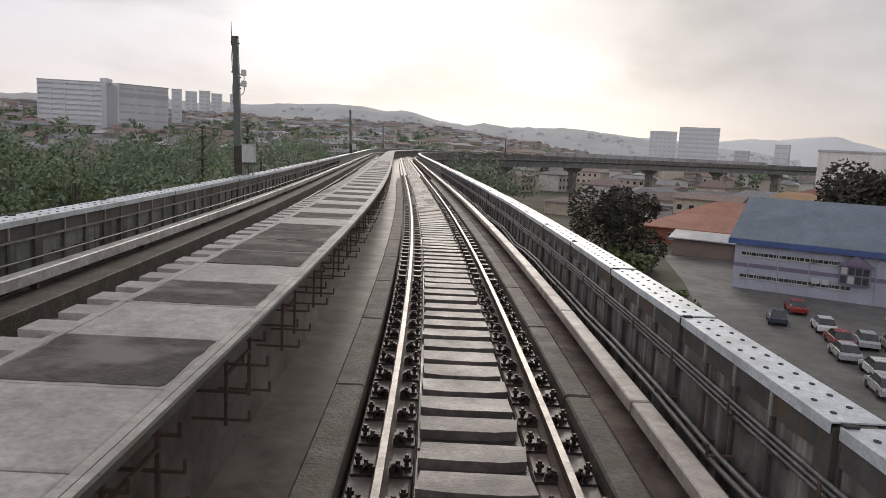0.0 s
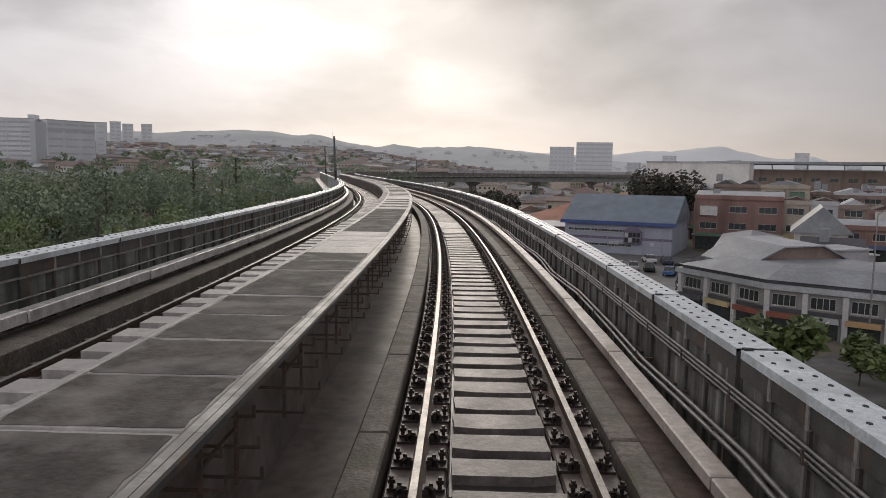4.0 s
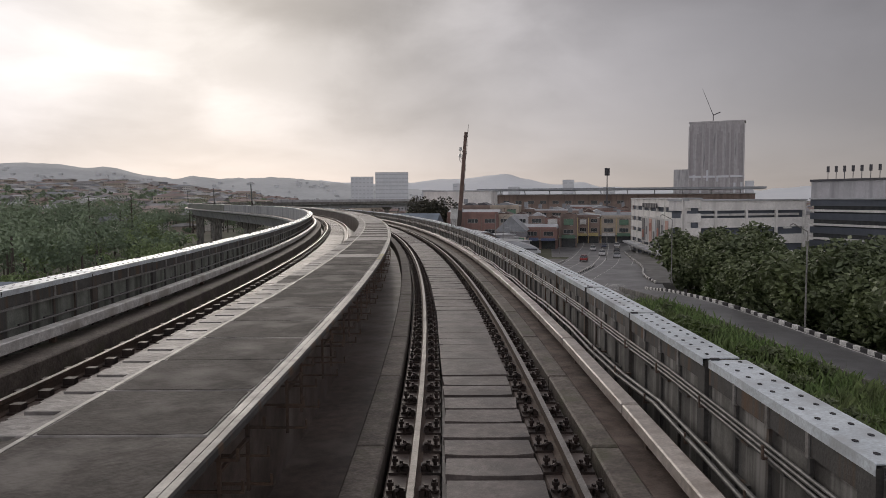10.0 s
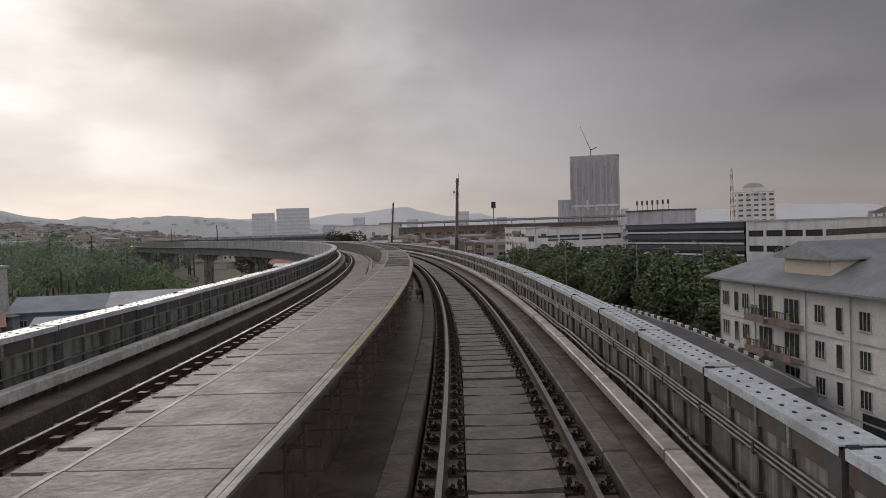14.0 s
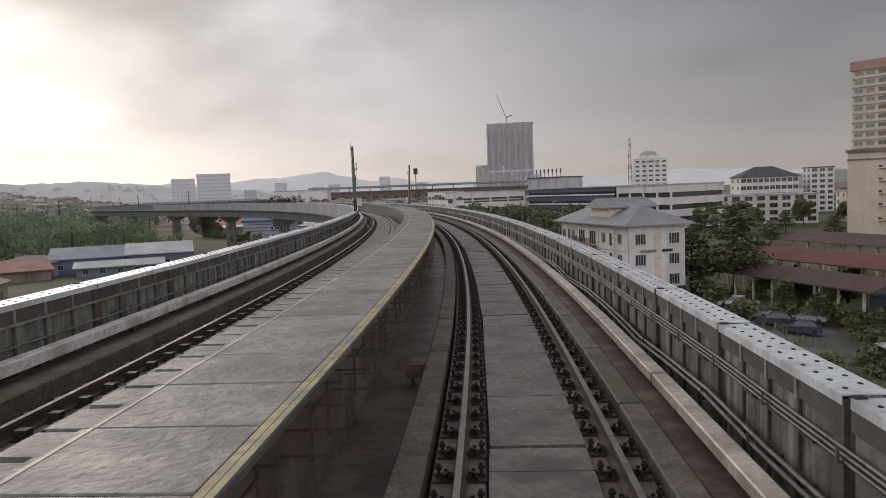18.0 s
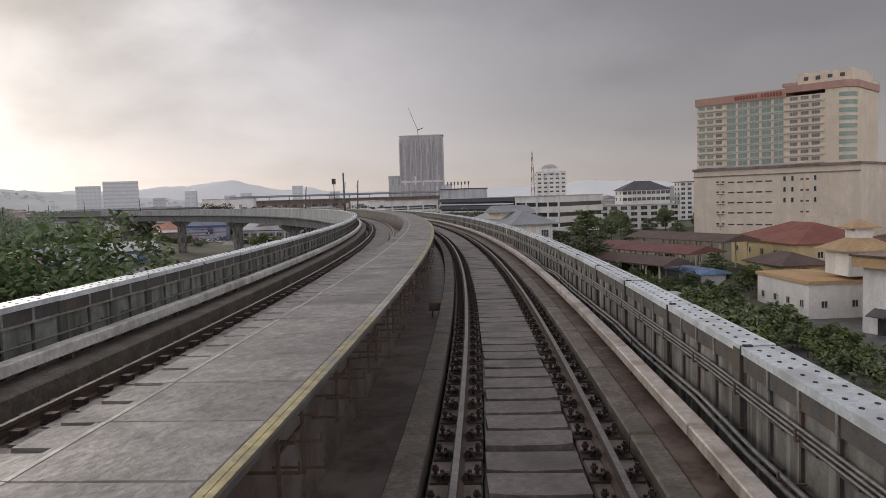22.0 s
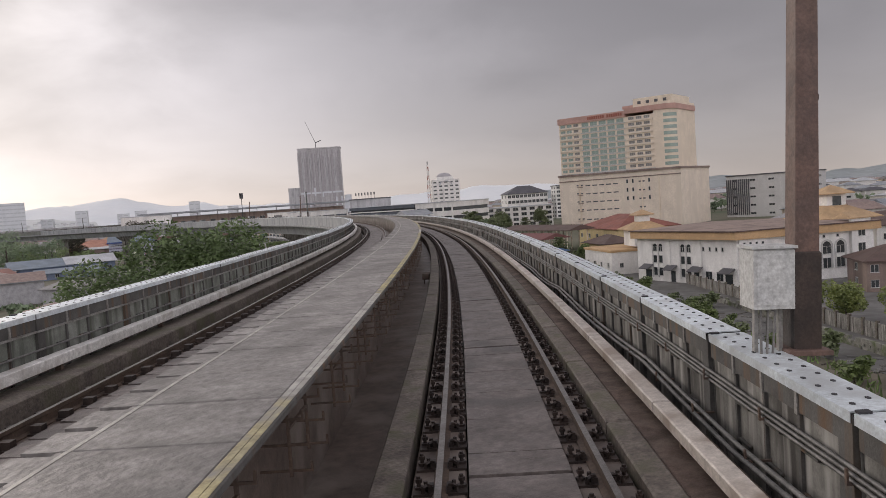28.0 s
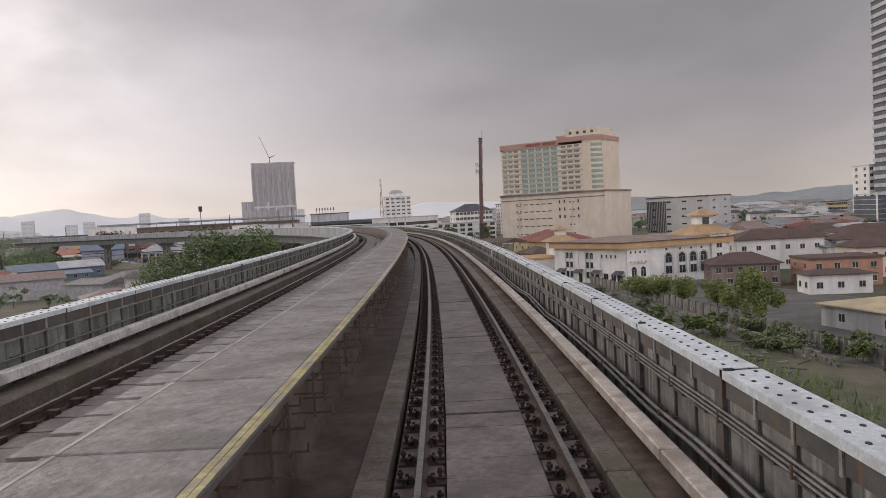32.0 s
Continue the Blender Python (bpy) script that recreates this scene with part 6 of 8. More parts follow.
Geo().add([(x, y, 10.104) for x, y in big] + [(cx + (x - cx) * 0.3, cy + (y - cy) * 0.3, 10.4) for x, y in loc], [(k, (k + 1) % n_, n_ + (k + 1) % n_, n_ + k) for k in range(n_)] + [tuple(range(n_, 2 * n_))]).part("roof", BROWNWALL, h)
a2 = math.atan2(loc[2][1], loc[2][0])
a1 = math.atan2(-loc[0][1], -loc[0][0])
F1 = Matrix.Translation((loc[0][0], loc[0][1], 0)) @ Matrix.Rotation(a1, 4, "Z")
F2 = Matrix.Rotation(a2, 4, "Z")


def put(me, fm, x, z, name="window"):
    fit_window(name, me, fm @ Matrix.Translation((x, 0, z)), h)


def arch_trim(fm, x, z, w, hh):
    """A pale moulded surround standing proud of the wall round a tall arched bay."""
    Geo().box(x - w / 2 - 0.35, x - w / 2 - 0.05, -0.16, -0.004, z, z + hh).box(x + w / 2 + 0.05, x + w / 2 + 0.35, -0.16, -0.004, z, z + hh).part("surround", FRAME_W, h, m=fm)
    g = Geo()
    for k in range(8):
        p, q = math.pi * k / 8, math.pi * (k + 1) / 8
        r0, r1 = w / 2 + 0.05, w / 2 + 0.35
        v = [(x + math.cos(a) * r, y, z + hh + math.sin(a) * r) for y in (-0.16, -0.004) for a, r in ((p, r0), (p, r1), (q, r1), (q, r0))]
        g.add(v, [(0, 1, 2, 3), (1, 0, 4, 5), (2, 1, 5, 6), (3, 2, 6, 7)])
    g.part("arch_moulding", FRAME_W, h, m=fm)


big_arch, small_arch = window_mesh(1.75, 1.4, arch=True), window_mesh(1.0, 1.0, arch=True)
for x in (11.3, 14.9, 17.9, 20.7):
    put(big_arch, F2, x, 4.6, "arched_window")
    put(window_mesh(1.7, 1.9), F2, x, 2.0)
    arch_trim(F2, x, 2.0, 1.75, 4.0)
    put(window_mesh(0.55, 0.55, mull=0), F2, x - 0.5, 7.55)
Geo().box(0.3, 6.0, -0.5, -0.004, 0, 8.48).part("corner_block", WHITE, h, m=F2)
for k in range(5):
    Geo().box(1.0 + k * 0.95, 1.6 + k * 0.95, -0.95, -0.504, 5.1, 5.7).part("bracket", CREAM2, h, m=F2)
for x in (1.9, 4.3):
    fit_window("arched_window", window_mesh(1.3, 1.7, arch=True), F2 @ Matrix.Translation((x, -0.5, 1.9)), h)
for x in (1.2, 2.4, 3.6, 4.8):
    fit_window("window", window_mesh(0.5, 0.55, mull=0), F2 @ Matrix.Translation((x, -0.5, 7.4)), h)
Geo().box(22.6, 26.6, -0.7, -0.004, 0, 10.6).part("end_tower", WHITE, h, m=F2)
Geo().hip(22.6, 26.6, -0.7, 3.0, 10.8, 1.0, 0.4, gable=True).part("tower_roof", R_OCHRE, h, m=F2)
for z in (1.6, 4.4, 7.4):
    fit_window("window", window_mesh(1.5, 1.8, arch=z > 7, mull=1), F2 @ Matrix.Translation((24.6, -0.7, z)), h)
for x in (5.7, 12.9):
    for dx in (-0.75, 0.75):
        put(small_arch, F1, x + dx, 6.0, "arched_window")
        put(window_mesh(1.0, 1.5, mull=0), F1, x + dx, 3.7)
        put(window_mesh(1.0, 1.6, mull=0), F1, x + dx, 1.2)
        Geo().box(x + dx - 0.72, x + dx - 0.56, -0.14, -0.004, 0.8, 7.4).part("surround", FRAME_W, h, m=F1)
for x in (17.2, 18.7, 20.2, 21.6):
    put(window_mesh(0.5, 0.8, mull=0), F1, x, 6.3)
for x in (18.3, 20.8):
    put(window_mesh(1.5, 1.7, mull=1), F1, x, 0.9)
for x in (3.0, 9.3, 15.6, 22.8):
    g = Geo().box(x - 0.8, x + 0.8, -0.06, -0.004, 0.1, 2.3)
    g.part("door", GLASS, h, m=F1)
    Geo().add([(x - 1.3, -1.6, 2.6), (x + 1.3, -1.6, 2.6), (x + 1.3, -0.004, 3.4), (x - 1.3, -0.004, 3.4), (x - 1.3, -1.6, 2.45), (x + 1.3, -1.6, 2.45), (x + 1.3, -0.004, 3.25), (x - 1.3, -0.004, 3.25)],
              [(0, 1, 2, 3), (4, 7, 6, 5), (0, 4, 5, 1), (1, 5, 6, 2), (3, 7, 4, 0)]).part("door_canopy", R_DARK, h, m=F1)
for x in (8.7, 16.4):
    Geo().box(x - 0.3, x + 0.3, -0.14, -0.004, 0, 8.45).part("pilaster", WHITE, h, m=F1)


def pavilion(x, y, z, r, wall, roof, rot, label):
    """Square lantern tower with a two-stage pyramid roof."""
    h = holder("roof_pavilion", Matrix.Translation((x, y, z)) @ Matrix.Rotation(rot, 4, "Z"), label, "pavilion", "roof pavilions")
    Geo().box(-r, r, -r, r, 0, r * 1.1).part("wall", wall, h)
    Geo().hip(-r, r, -r, r, r * 1.1 + 0.2, r * 0.7, r * 0.35).part("lower_roof", roof, h)
    Geo().box(-r * 0.4, r * 0.4, -r * 0.4, r * 0.4, r * 1.55, r * 2.1).part("lantern", wall, h)
    Geo().hip(-r * 0.4, r * 0.4, -r * 0.4, r * 0.4, r * 2.1 + 0.15, r * 0.35, r * 0.25).part("upper_roof", roof, h)
    piece("window", window_mesh(r * 0.4, r * 0.4, mull=0), Matrix.Translation((0, -r * 0.4, r * 1.62)), h)


pavilion(32.8, -165.5, -10.4, 3.2, WHITE, R_OCHRE, radians(55), "white stair tower with an ochre pagoda roof")
pavilion(45, -201, -11.5, 4.8, WHITE, R_OCHRE, radians(-38), "white entrance tower with an ochre pagoda roof")
house("hall_annex", (32, -150), (24, -163), 9, -11.4, WHITE, OCHRE, 1.2, "white annex with an ochre roof edge", rows=1, cols=4, win=(0.9, 1.0), base=GS, flat=True)
strip("hall_yard", [(40, -150, GS + 0.06), (12, -196, GS + 0.06), (-18, -246, GS + 0.06), (-40, -290, GS + 0.06)], 44, LOT, "grey paved yard round the hall", "yard", thick=0.05)

# yellow house with a red roof, small houses round the hall
house("yellow_house", (71, -119), (58, -142), 18, -8.6, YELLOW, R_RED, 3.6, base=GS, label="yellow painted house with a red tiled hipped roof", rows=2, cols=5)
house("brown_roof_house", (52, -135), (46, -146), 9, -11.6, YELLOW, R_BROWN, 2.0, base=GS, label="low house with a brown tiled roof", rows=1, cols=3)
for a, b, d, t, wl_, rf in (((52, -207), (66, -224), 10, -8.6, WHITE, R_RED), ((92, -192), (110, -212), 12, -10.2, CREAM2, R_RED), ((14, -217), (22, -228), 9, -11.6, BROWNWALL, R_RED), ((40, -238), (50, -250), 10, -9.8, CREAM2, R_RED),
                            ((112, -216), (128, -234), 14, -10.0, WHITE, R_RED), ((70, -226), (84, -244), 12, -9.8, WHITE, R_RED), ((140, -196), (158, -214), 14, -10.5, WHITE, R_RED)):
    house("town_house", a, b, d, t, wl_, R_BROWN, 2.2, base=GS, label="town house row with a dark brown tiled roof", rows=2, cols=6, side_cols=1, group="town houses")
house("salmon_house", (20, -234.5), (29, -245.5), 10, -10.9, SALMON, R_BROWN, 0.5, base=GS, label="salmon rendered house with a flat dark roof", rows=2, cols=4, flat=True)
house("porch_roof_house", (8, -238), (15, -247), 6, -12.8, WHITE, R_BROWN, 0.8, base=GS, label="low white annex with a brown lean-to roof", rows=1, cols=3)
house("ochre_roof_shed", (-26, -250), (-34, -263), 11, -13.3, GREYWALL, R_SAND, 0.5, base=GS, label="low grey shed with a pale ochre roof", rows=1, cols=2)
house("guard_hut", (13.6, -146.4), (16.2, -147.9), 2.4, -13.6, WHITE, R_PALE, 0.5, base=-16.0, label="small white guard hut with a pale roof", rows=1, cols=1, side_cols=1, win=(1.0, 0.9))

# station sheds
for a, b, d, t, rf in (((44, -98), (38, -132), 9, -9.4, R_MAROON), ((32, -104), (26, -136), 6, -10.4, R_BROWN), ((58, -100), (52, -130), 9, -8.0, R_BROWN)):
    m, w = facing(a, b)
    h = holder("platform_canopy", m, "long station platform canopy with a brown roof on posts", "canopy", "station canopies")
    Geo().hip(0, w, 0, d, t - GZ, 1.3, 0.5, gable=True).part("roof", rf, h)
    for x in spread(0, w, 9):
        Geo().box(x - 0.12, x + 0.12, 0.6, 0.84, 0, t - GZ - 0.18).part("post", CREAM2, h)
        Geo().box(x - 0.12, x + 0.12, d - 0.84, d - 0.6, 0, t - GZ - 0.18).part("post", CREAM2, h)
house("blue_canopy", (33, -131), (29.6, -141), 5, -12.0, GREYWALL, R_TENT, 0.8, "low shelter with a blue metal roof", rows=0, gable=True)


# ---------------------------------------------------------------- far buildings
# concrete tower under construction with its crane
h = holder("tower_block", Matrix.Translation((649, 890, GZ)) @ Matrix.Rotation(radians(-38), 4, "Z"), "unfinished raw concrete tower block with a crane on top", "tower")
Geo().box(-38, 38, -14, 14, 0, 126).part("wall", RAWCON, h)
tw = random.Random(17)
for k in range(17):
    x = -38 + 76 * k / 16
    deep = 2.6 if k % 4 == 0 else 1.3
    Geo().box(x - 0.9, x + 0.9, -14 - deep, -14.05, 0, 121 + 2 * (k % 3)).part("fin", (RAWCON, TOWER_DUSK)[k % 2], h)
for k in range(16):
    x = -35.6 + 76 * k / 16
    Geo().box(x - 1.4, x + 1.4, -14.4, -14.004, 46, tw.uniform(108, 120)).part("window_column", (TOWER_DUSK, GREYWALL, TOWER_DUSK)[k % 3], h)
    z0 = 4
    while z0 < 44:
        hh = tw.uniform(7, 18)
        Geo().box(x - 1.6, x + 1.6, -14.6, -14.004, z0, z0 + hh).part("facade_panel", tw.choice((RAWCON, HAZE_WALL, TOWER_DUSK, RAWCON)), h)
        z0 += hh + 0.6
Geo().box(-38.6, 38.6, -16, 14.5, 45, 48).part("transfer_floor", HAZE_WALL, h)
Geo().box(40, 52, -10, 10, 0, 40).part("lift_core", HAZE_WALL, h)
Geo().box(-39, 39, -15, 15, 126.01, 128).part("roof_edge", RAWCON, h)
Geo().box(-60, -39, -12, 12, 0, 58).part("side_block", GREYWALL, h)
cr = Geo().tube((-6, 0, 126), (-6, 0, 140), 0.8, n=4).tube((-6, 0, 138), (-22, 0, 178), 0.6, 0.3, 4).tube((-6, 0, 138), (4, 0, 142), 0.9, n=4)
cr.part("crane", R_DARK, h, "dark tower crane with a raised jib")
h, w, H = house("domed_office", (430, 345), (455, 328), 26, 25, WHITE, PALEGREY, 1, "white office tower with arched front and a brown dome roof", rows=9, cols=5, win=(3.6, 1.7), flat=True, category="office tower")
Geo().box(w * 0.2, w * 0.8, 4, 20, H + 0.6, H + 4).part("upper_storey", WHITE, h)
g_ = Geo()
for k in range(5):
    a0, a1 = k * math.pi / 10, (k + 1) * math.pi / 10
    g_.tube((w / 2, 12, H + 4 + 4.5 * math.sin(a0)), (w / 2, 12, H + 4 + 4.5 * math.sin(a1)), 8.5 * math.cos(a0), 8.5 * math.cos(a1) + 0.01, 16, caps=False)
g_.part("dome", TOWER_DUSK, h)
arch_g = Geo()
for k in range(10):
    a0, a1 = math.pi * k / 10, math.pi * (k + 1) / 10
    arch_g.tube((w / 2 + 7 * math.cos(a0), -0.4, H - 6 + 5 * math.sin(a0)), (w / 2 + 7 * math.cos(a1), -0.4, H - 6 + 5 * math.sin(a1)), 0.7, n=5)
arch_g.part("front_arch", GREYWALL, h)
lat_h = holder("lattice_mast", Matrix.Translation((423, 343, GZ)), "red and white lattice radio mast", "mast")
g_ = Geo()
for k in range(12):
    z0, z1 = 60 * k / 12, 60 * (k + 1) / 12
    r0, r1 = 3.2 - 2.6 * k / 12, 3.2 - 2.6 * (k + 1) / 12
    for a in range(4):
        c0, s0_, c1, s1_ = math.cos(a * math.pi / 2), math.sin(a * math.pi / 2), math.cos((a + 1) * math.pi / 2), math.sin((a + 1) * math.pi / 2)
        g_.tube((c0 * r0, s0_ * r0, z0), (c0 * r1, s0_ * r1, z1), 0.22, n=4, mi=k % 2)
        g_.tube((c0 * r0, s0_ * r0, z0), (c1 * r1, s1_ * r1, z1), 0.14, n=4, mi=k % 2)
g_.part("lattice", [BRICKRED, FRAME_W], lat_h)
house("white_hostel", (240, 63), (262, 48), 18, 3.5, WHITE, R_DARK, 5, "white five storey block with a dark hipped roof", rows=5, cols=10, win=(2.2, 1.8), category="building")
house("white_hostel", (165, 10), (192, -12), 18, -3.5, WHITE, R_PALE, 1, "white office block with framed dark windows", rows=4, cols=8, win=(2.8, 1.6), flat=True, category="building")
house("cream_block", (196, -20), (212, -36), 18, -3.0, CREAM2, R_GREY, 1, "cream four storey block with balconies", rows=4, cols=8, win=(2.6, 1.5), flat=True, category="building")
house("slim_tower", (268, 46), (277, 40), 10, 7, WHITE, R_DARK, 1, "slim white tower block", rows=8, cols=3, win=(2.2, 1.5), flat=True, category="tower")
# stadium
h, w, H = house("stadium", (150, 430), (300, 330), 60, 4.5, BROWNWALL, R_PALE, 1, "long stadium stand with a pale flat roof", rows=2, cols=20, win=(4.5, 2.2), flat=True, category="stadium", side_cols=0)
Geo().box(-6, w + 6, -10, 40, H + 3.2, H + 4.6).part("stand_roof", R_GREY, h)
for x in spread(0, w, 10):
    Geo().tube((x, 2, H), (x, 0, H + 3.2), 0.35, n=5).part("roof_post", R_PALE, h)
fl_ = holder("floodlight_mast", Matrix.Translation((211.6, 363.5, GZ)), "stadium floodlight mast with a lamp frame", "floodlight")
Geo().tube((0, 0, 0), (0, 0, 33), 0.55, 0.3, 8).part("pole", R_DARK, fl_)
g_ = Geo().box(-1.8, 1.8, -0.15, 0.15, 31, 36)
for i in range(4):
    for j in range(4):
        g_.box(-1.6 + i * 0.85, -1.0 + i * 0.85, -0.5, -0.16, 31.4 + j * 1.2, 32.2 + j * 1.2)
g_.part("lamp_frame", R_DARK, fl_)
house("far_block", (219.8, 1449.2), (287.6, 1437.5), 60, 57, HAZE_WALL, R_PALE, 1, "pale distant slab block on the skyline", glass=HAZE_WIN, rows=9, cols=10, win=(6, 2.5), flat=True, side_cols=0, category="building")
house("far_block", (169.3, 1456.3), (216, 1450), 40, 48, HAZE_WALL, R_PALE, 1, "pale distant slab block on the skyline", glass=HAZE_WIN, rows=8, cols=6, win=(4.5, 2.2), flat=True, side_cols=0, category="building")
# slab apartments over the trees: a wing of balconies, a long plain slab, and a grey block added as the dark gap between
h, w, H = banded("apartment_slab", (-350.4, 509.7), (-307.5, 521.0), 22, 33.5, HAZE_WALL, HAZE_WIN, 14, "long pale apartment slab with rows of balconies", 1.35, posts=5, category="apartment block")
Geo().box(w - 5, w - 0.5, 4, 16, H + 0.36, H + 3.2).part("lift_room", HAZE_WALL, h)
h, w, H = house("apartment_slab", (-298.5, 522.0), (-279.4, 553.0), 20, 33.0, HAZE_WALL, R_PALE, 1, "long pale apartment slab of many storeys", glass=HAZE_WIN, rows=9, cols=3, win=(10.5, 1.3), flat=True, side_cols=0, category="apartment block")
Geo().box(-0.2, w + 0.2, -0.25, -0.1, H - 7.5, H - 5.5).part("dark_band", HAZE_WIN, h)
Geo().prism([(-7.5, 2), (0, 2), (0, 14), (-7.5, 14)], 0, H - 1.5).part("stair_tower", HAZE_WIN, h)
house("far_block", (-400, 480), (-372, 500), 18, 23, HAZE_WALL, R_PALE, 1, "pale distant slab block on the skyline", glass=HAZE_WIN, rows=8, cols=3, win=(7, 1.3), flat=True, side_cols=0, category="building")
house("far_tower", (-301.8, 599.0), (-295.1, 602.5), 12, 35.5, HAZE_WALL, R_PALE, 1, "slim pale tower block behind the slabs", glass=HAZE_WIN, rows=10, cols=1, win=(4, 1.2), flat=True, side_cols=0, category="tower")
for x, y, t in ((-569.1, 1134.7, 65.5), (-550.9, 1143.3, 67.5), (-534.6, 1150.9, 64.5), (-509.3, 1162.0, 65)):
    house("far_tower", (x, y), (x + 14.5, y + 6.5), 16, t, HAZE_WALL, R_PALE, 1, "pale distant tower block on the skyline", glass=HAZE_WIN, rows=14, cols=2, win=(5.0, 2), flat=True, side_cols=0, group="far towers", category="tower")
# towers on the far side of the hotel
h, w, H = banded("glass_tower", (246, -207), (264, -226), 26, 130, GREYWALL, DARKWALL, 36, "tall grey glazed tower block", 2.2, posts=3, category="tower")
house("white_tower", (266, -187), (273, -194), 14, 15, WHITE, R_PALE, 1, "white apartment tower with balconies", rows=9, cols=4, win=(1.8, 1.5), flat=True, category="tower")
banded("glass_podium", (222, -200), (240, -220), 20, 1.0, WHITE, DARKWALL, 7, "white and glass office podium", 2.0, posts=6)
house("yellow_block", (349, -139), (357, -153), 14, -2.8, YELLOW, R_DARK, 1, "yellow block among white terraces", rows=4, cols=8, win=(2.4, 1.4), flat=True, category="building")
h, w, H = house("arcade_building", (178, -181), (197, -202), 12, -10.6, WHITE, R_RED, 2, "white arcaded building with a brown roof", rows=1, cols=12, win=(2.2, 2.4), category="building")

ter = random.Random(8)
for k in range(20):
    f, d_ = ter.random(), ter.uniform(0, 70)
    x, y = 262 + 50 * f + d_ * 0.9, -108 - 48 * f + d_ * 0.35
    w_ = ter.uniform(7, 13)
    house("white_terrace", (x, y), (x + w_ * 0.6, y - w_ * 0.7), 8, ter.uniform(-9.5, -7.5) + d_ * 0.09, WHITE, ter.choice((R_PALE, R_GREY, R_DARK)), 1.6, "small white terrace house on the rising ground", rows=2, cols=2, win=(2.2, 1.1), base=GS, side_cols=0, group="white terraces")
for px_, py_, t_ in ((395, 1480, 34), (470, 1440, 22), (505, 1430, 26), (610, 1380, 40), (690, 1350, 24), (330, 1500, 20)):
    house("far_tower", (px_, py_), (px_ + 22, py_ - 10), 16, t_, HAZE_WALL, R_PALE, 1, "pale distant tower block on the skyline", glass=HAZE_WIN, rows=5, cols=2, win=(8.0, 2), flat=True, side_cols=0, group="far towers", category="tower")

# terraces and small houses spread over the town
# roof shades are greyed and paled to include the haze over the town
HROOF = tint("mixed tile and metal roofs greyed for haze", ((0.25, 0.19, 0.175), (0.24, 0.18, 0.165), (0.33, 0.335, 0.34), (0.46, 0.47, 0.48), (0.22, 0.215, 0.215), (0.28, 0.21, 0.185), (0.29, 0.29, 0.295), (0.23, 0.25, 0.27)))
HWALL = tint("mixed house walls", ((0.60, 0.58, 0.54), (0.52, 0.46, 0.38), (0.66, 0.65, 0.63), (0.45, 0.40, 0.34), (0.56, 0.50, 0.42), (0.40, 0.40, 0.41)))
rg_ = random.Random(21)
wall_g, roof_g, win_g = Geo(), Geo(), Geo()
near_track = [on(s, -2.2)[:2] for s in range(-355, 516, 12)]


def free(x, y, d):
    return all((x - a) ** 2 + (y - b) ** 2 > d * d for a, b in near_track)


def small_house(x, y, rot, w, d, hh, rise):
    c, s_ = math.cos(rot), math.sin(rot)
    a = len(wall_g.v), len(roof_g.v), len(win_g.v)
    wall_g.box(-w / 2, w / 2, -d / 2, d / 2, 0, hh)
    roof_g.hip(-w / 2, w / 2, -d / 2, d / 2, hh + 0.18, rise, 0.6, gable=rg_.random() < 0.5)
    for k in range(int(w / 3)):
        for lev in range(int(hh / 3)):
            xx = -w / 2 + 1.5 + k * 3
            win_g.add([(xx - 0.6, -d / 2 - 0.03, 1 + lev * 3), (xx + 0.6, -d / 2 - 0.03, 1 + lev * 3), (xx + 0.6, -d / 2 - 0.03, 2.2 + lev * 3), (xx - 0.6, -d / 2 - 0.03, 2.2 + lev * 3)], [(0, 1, 2, 3)])
    for g, b in zip((wall_g, roof_g, win_g), a):
        for q in range(b, len(g.v)):
            px, py, pz = g.v[q]
            g.v[q] = (x + c * px - s_ * py, y + s_ * px + c * py, level_at(x, y) + pz)


# rows of terraces on a rough street grid
for gx in range(-56, 60):
    for gy in range(-24, 88):
        x, y = gx * 17 + rg_.uniform(-3, 3), gy * 17 + rg_.uniform(-3, 3)
        r = math.hypot(x, y)
        if -160 < x < 150 and -330 < y < 235:
            continue
        if x < -60 and y < 60 and x > -400 and rg_.random() < 0.6:
            continue
        if 120 < x < 320 and -150 < y < 140 or 60 < x < 330 and 290 < y < 470:
            continue
        if not free(x, y, 22) or r > 1250 or rg_.random() < (0.35 if r < 600 else 0.6):
            continue
        big = rg_.random() < 0.06
        small_house(x, y, radians(-28) + rg_.choice((0, math.pi / 2)) + rg_.uniform(-.05, .05), rg_.uniform(20, 30) if big else rg_.uniform(8, 16), rg_.uniform(10, 16) if big else rg_.uniform(7, 10), rg_.choice((3.2, 4, 6.2, 6.6)) + (3 if big else 0), rg_.uniform(1.2, 2.6))
# houses between the trees on the low ground
for x, y in [(rg_.uniform(-150, -45), rg_.uniform(-200, 40)) for _ in range(26)] + [(rg_.uniform(-240, -120), rg_.uniform(-250, 30)) for _ in range(30)] + [(rg_.uniform(60, 150), rg_.uniform(-320, -215)) for _ in range(26)] + [(rg_.uniform(0, 60), rg_.uniform(240, 330)) for _ in range(14)] + [(rg_.uniform(150, 260), rg_.uniform(-210, -140)) for _ in range(12)]:
    if free(x, y, 20):
        small_house(x, y, rg_.uniform(0, 3), rg_.uniform(9, 18), rg_.uniform(8, 12), rg_.choice((3.2, 3.6, 5)), rg_.uniform(1.2, 2.2))
# houses on the hills, with haze painted in as pale greys
hill_g = Geo()
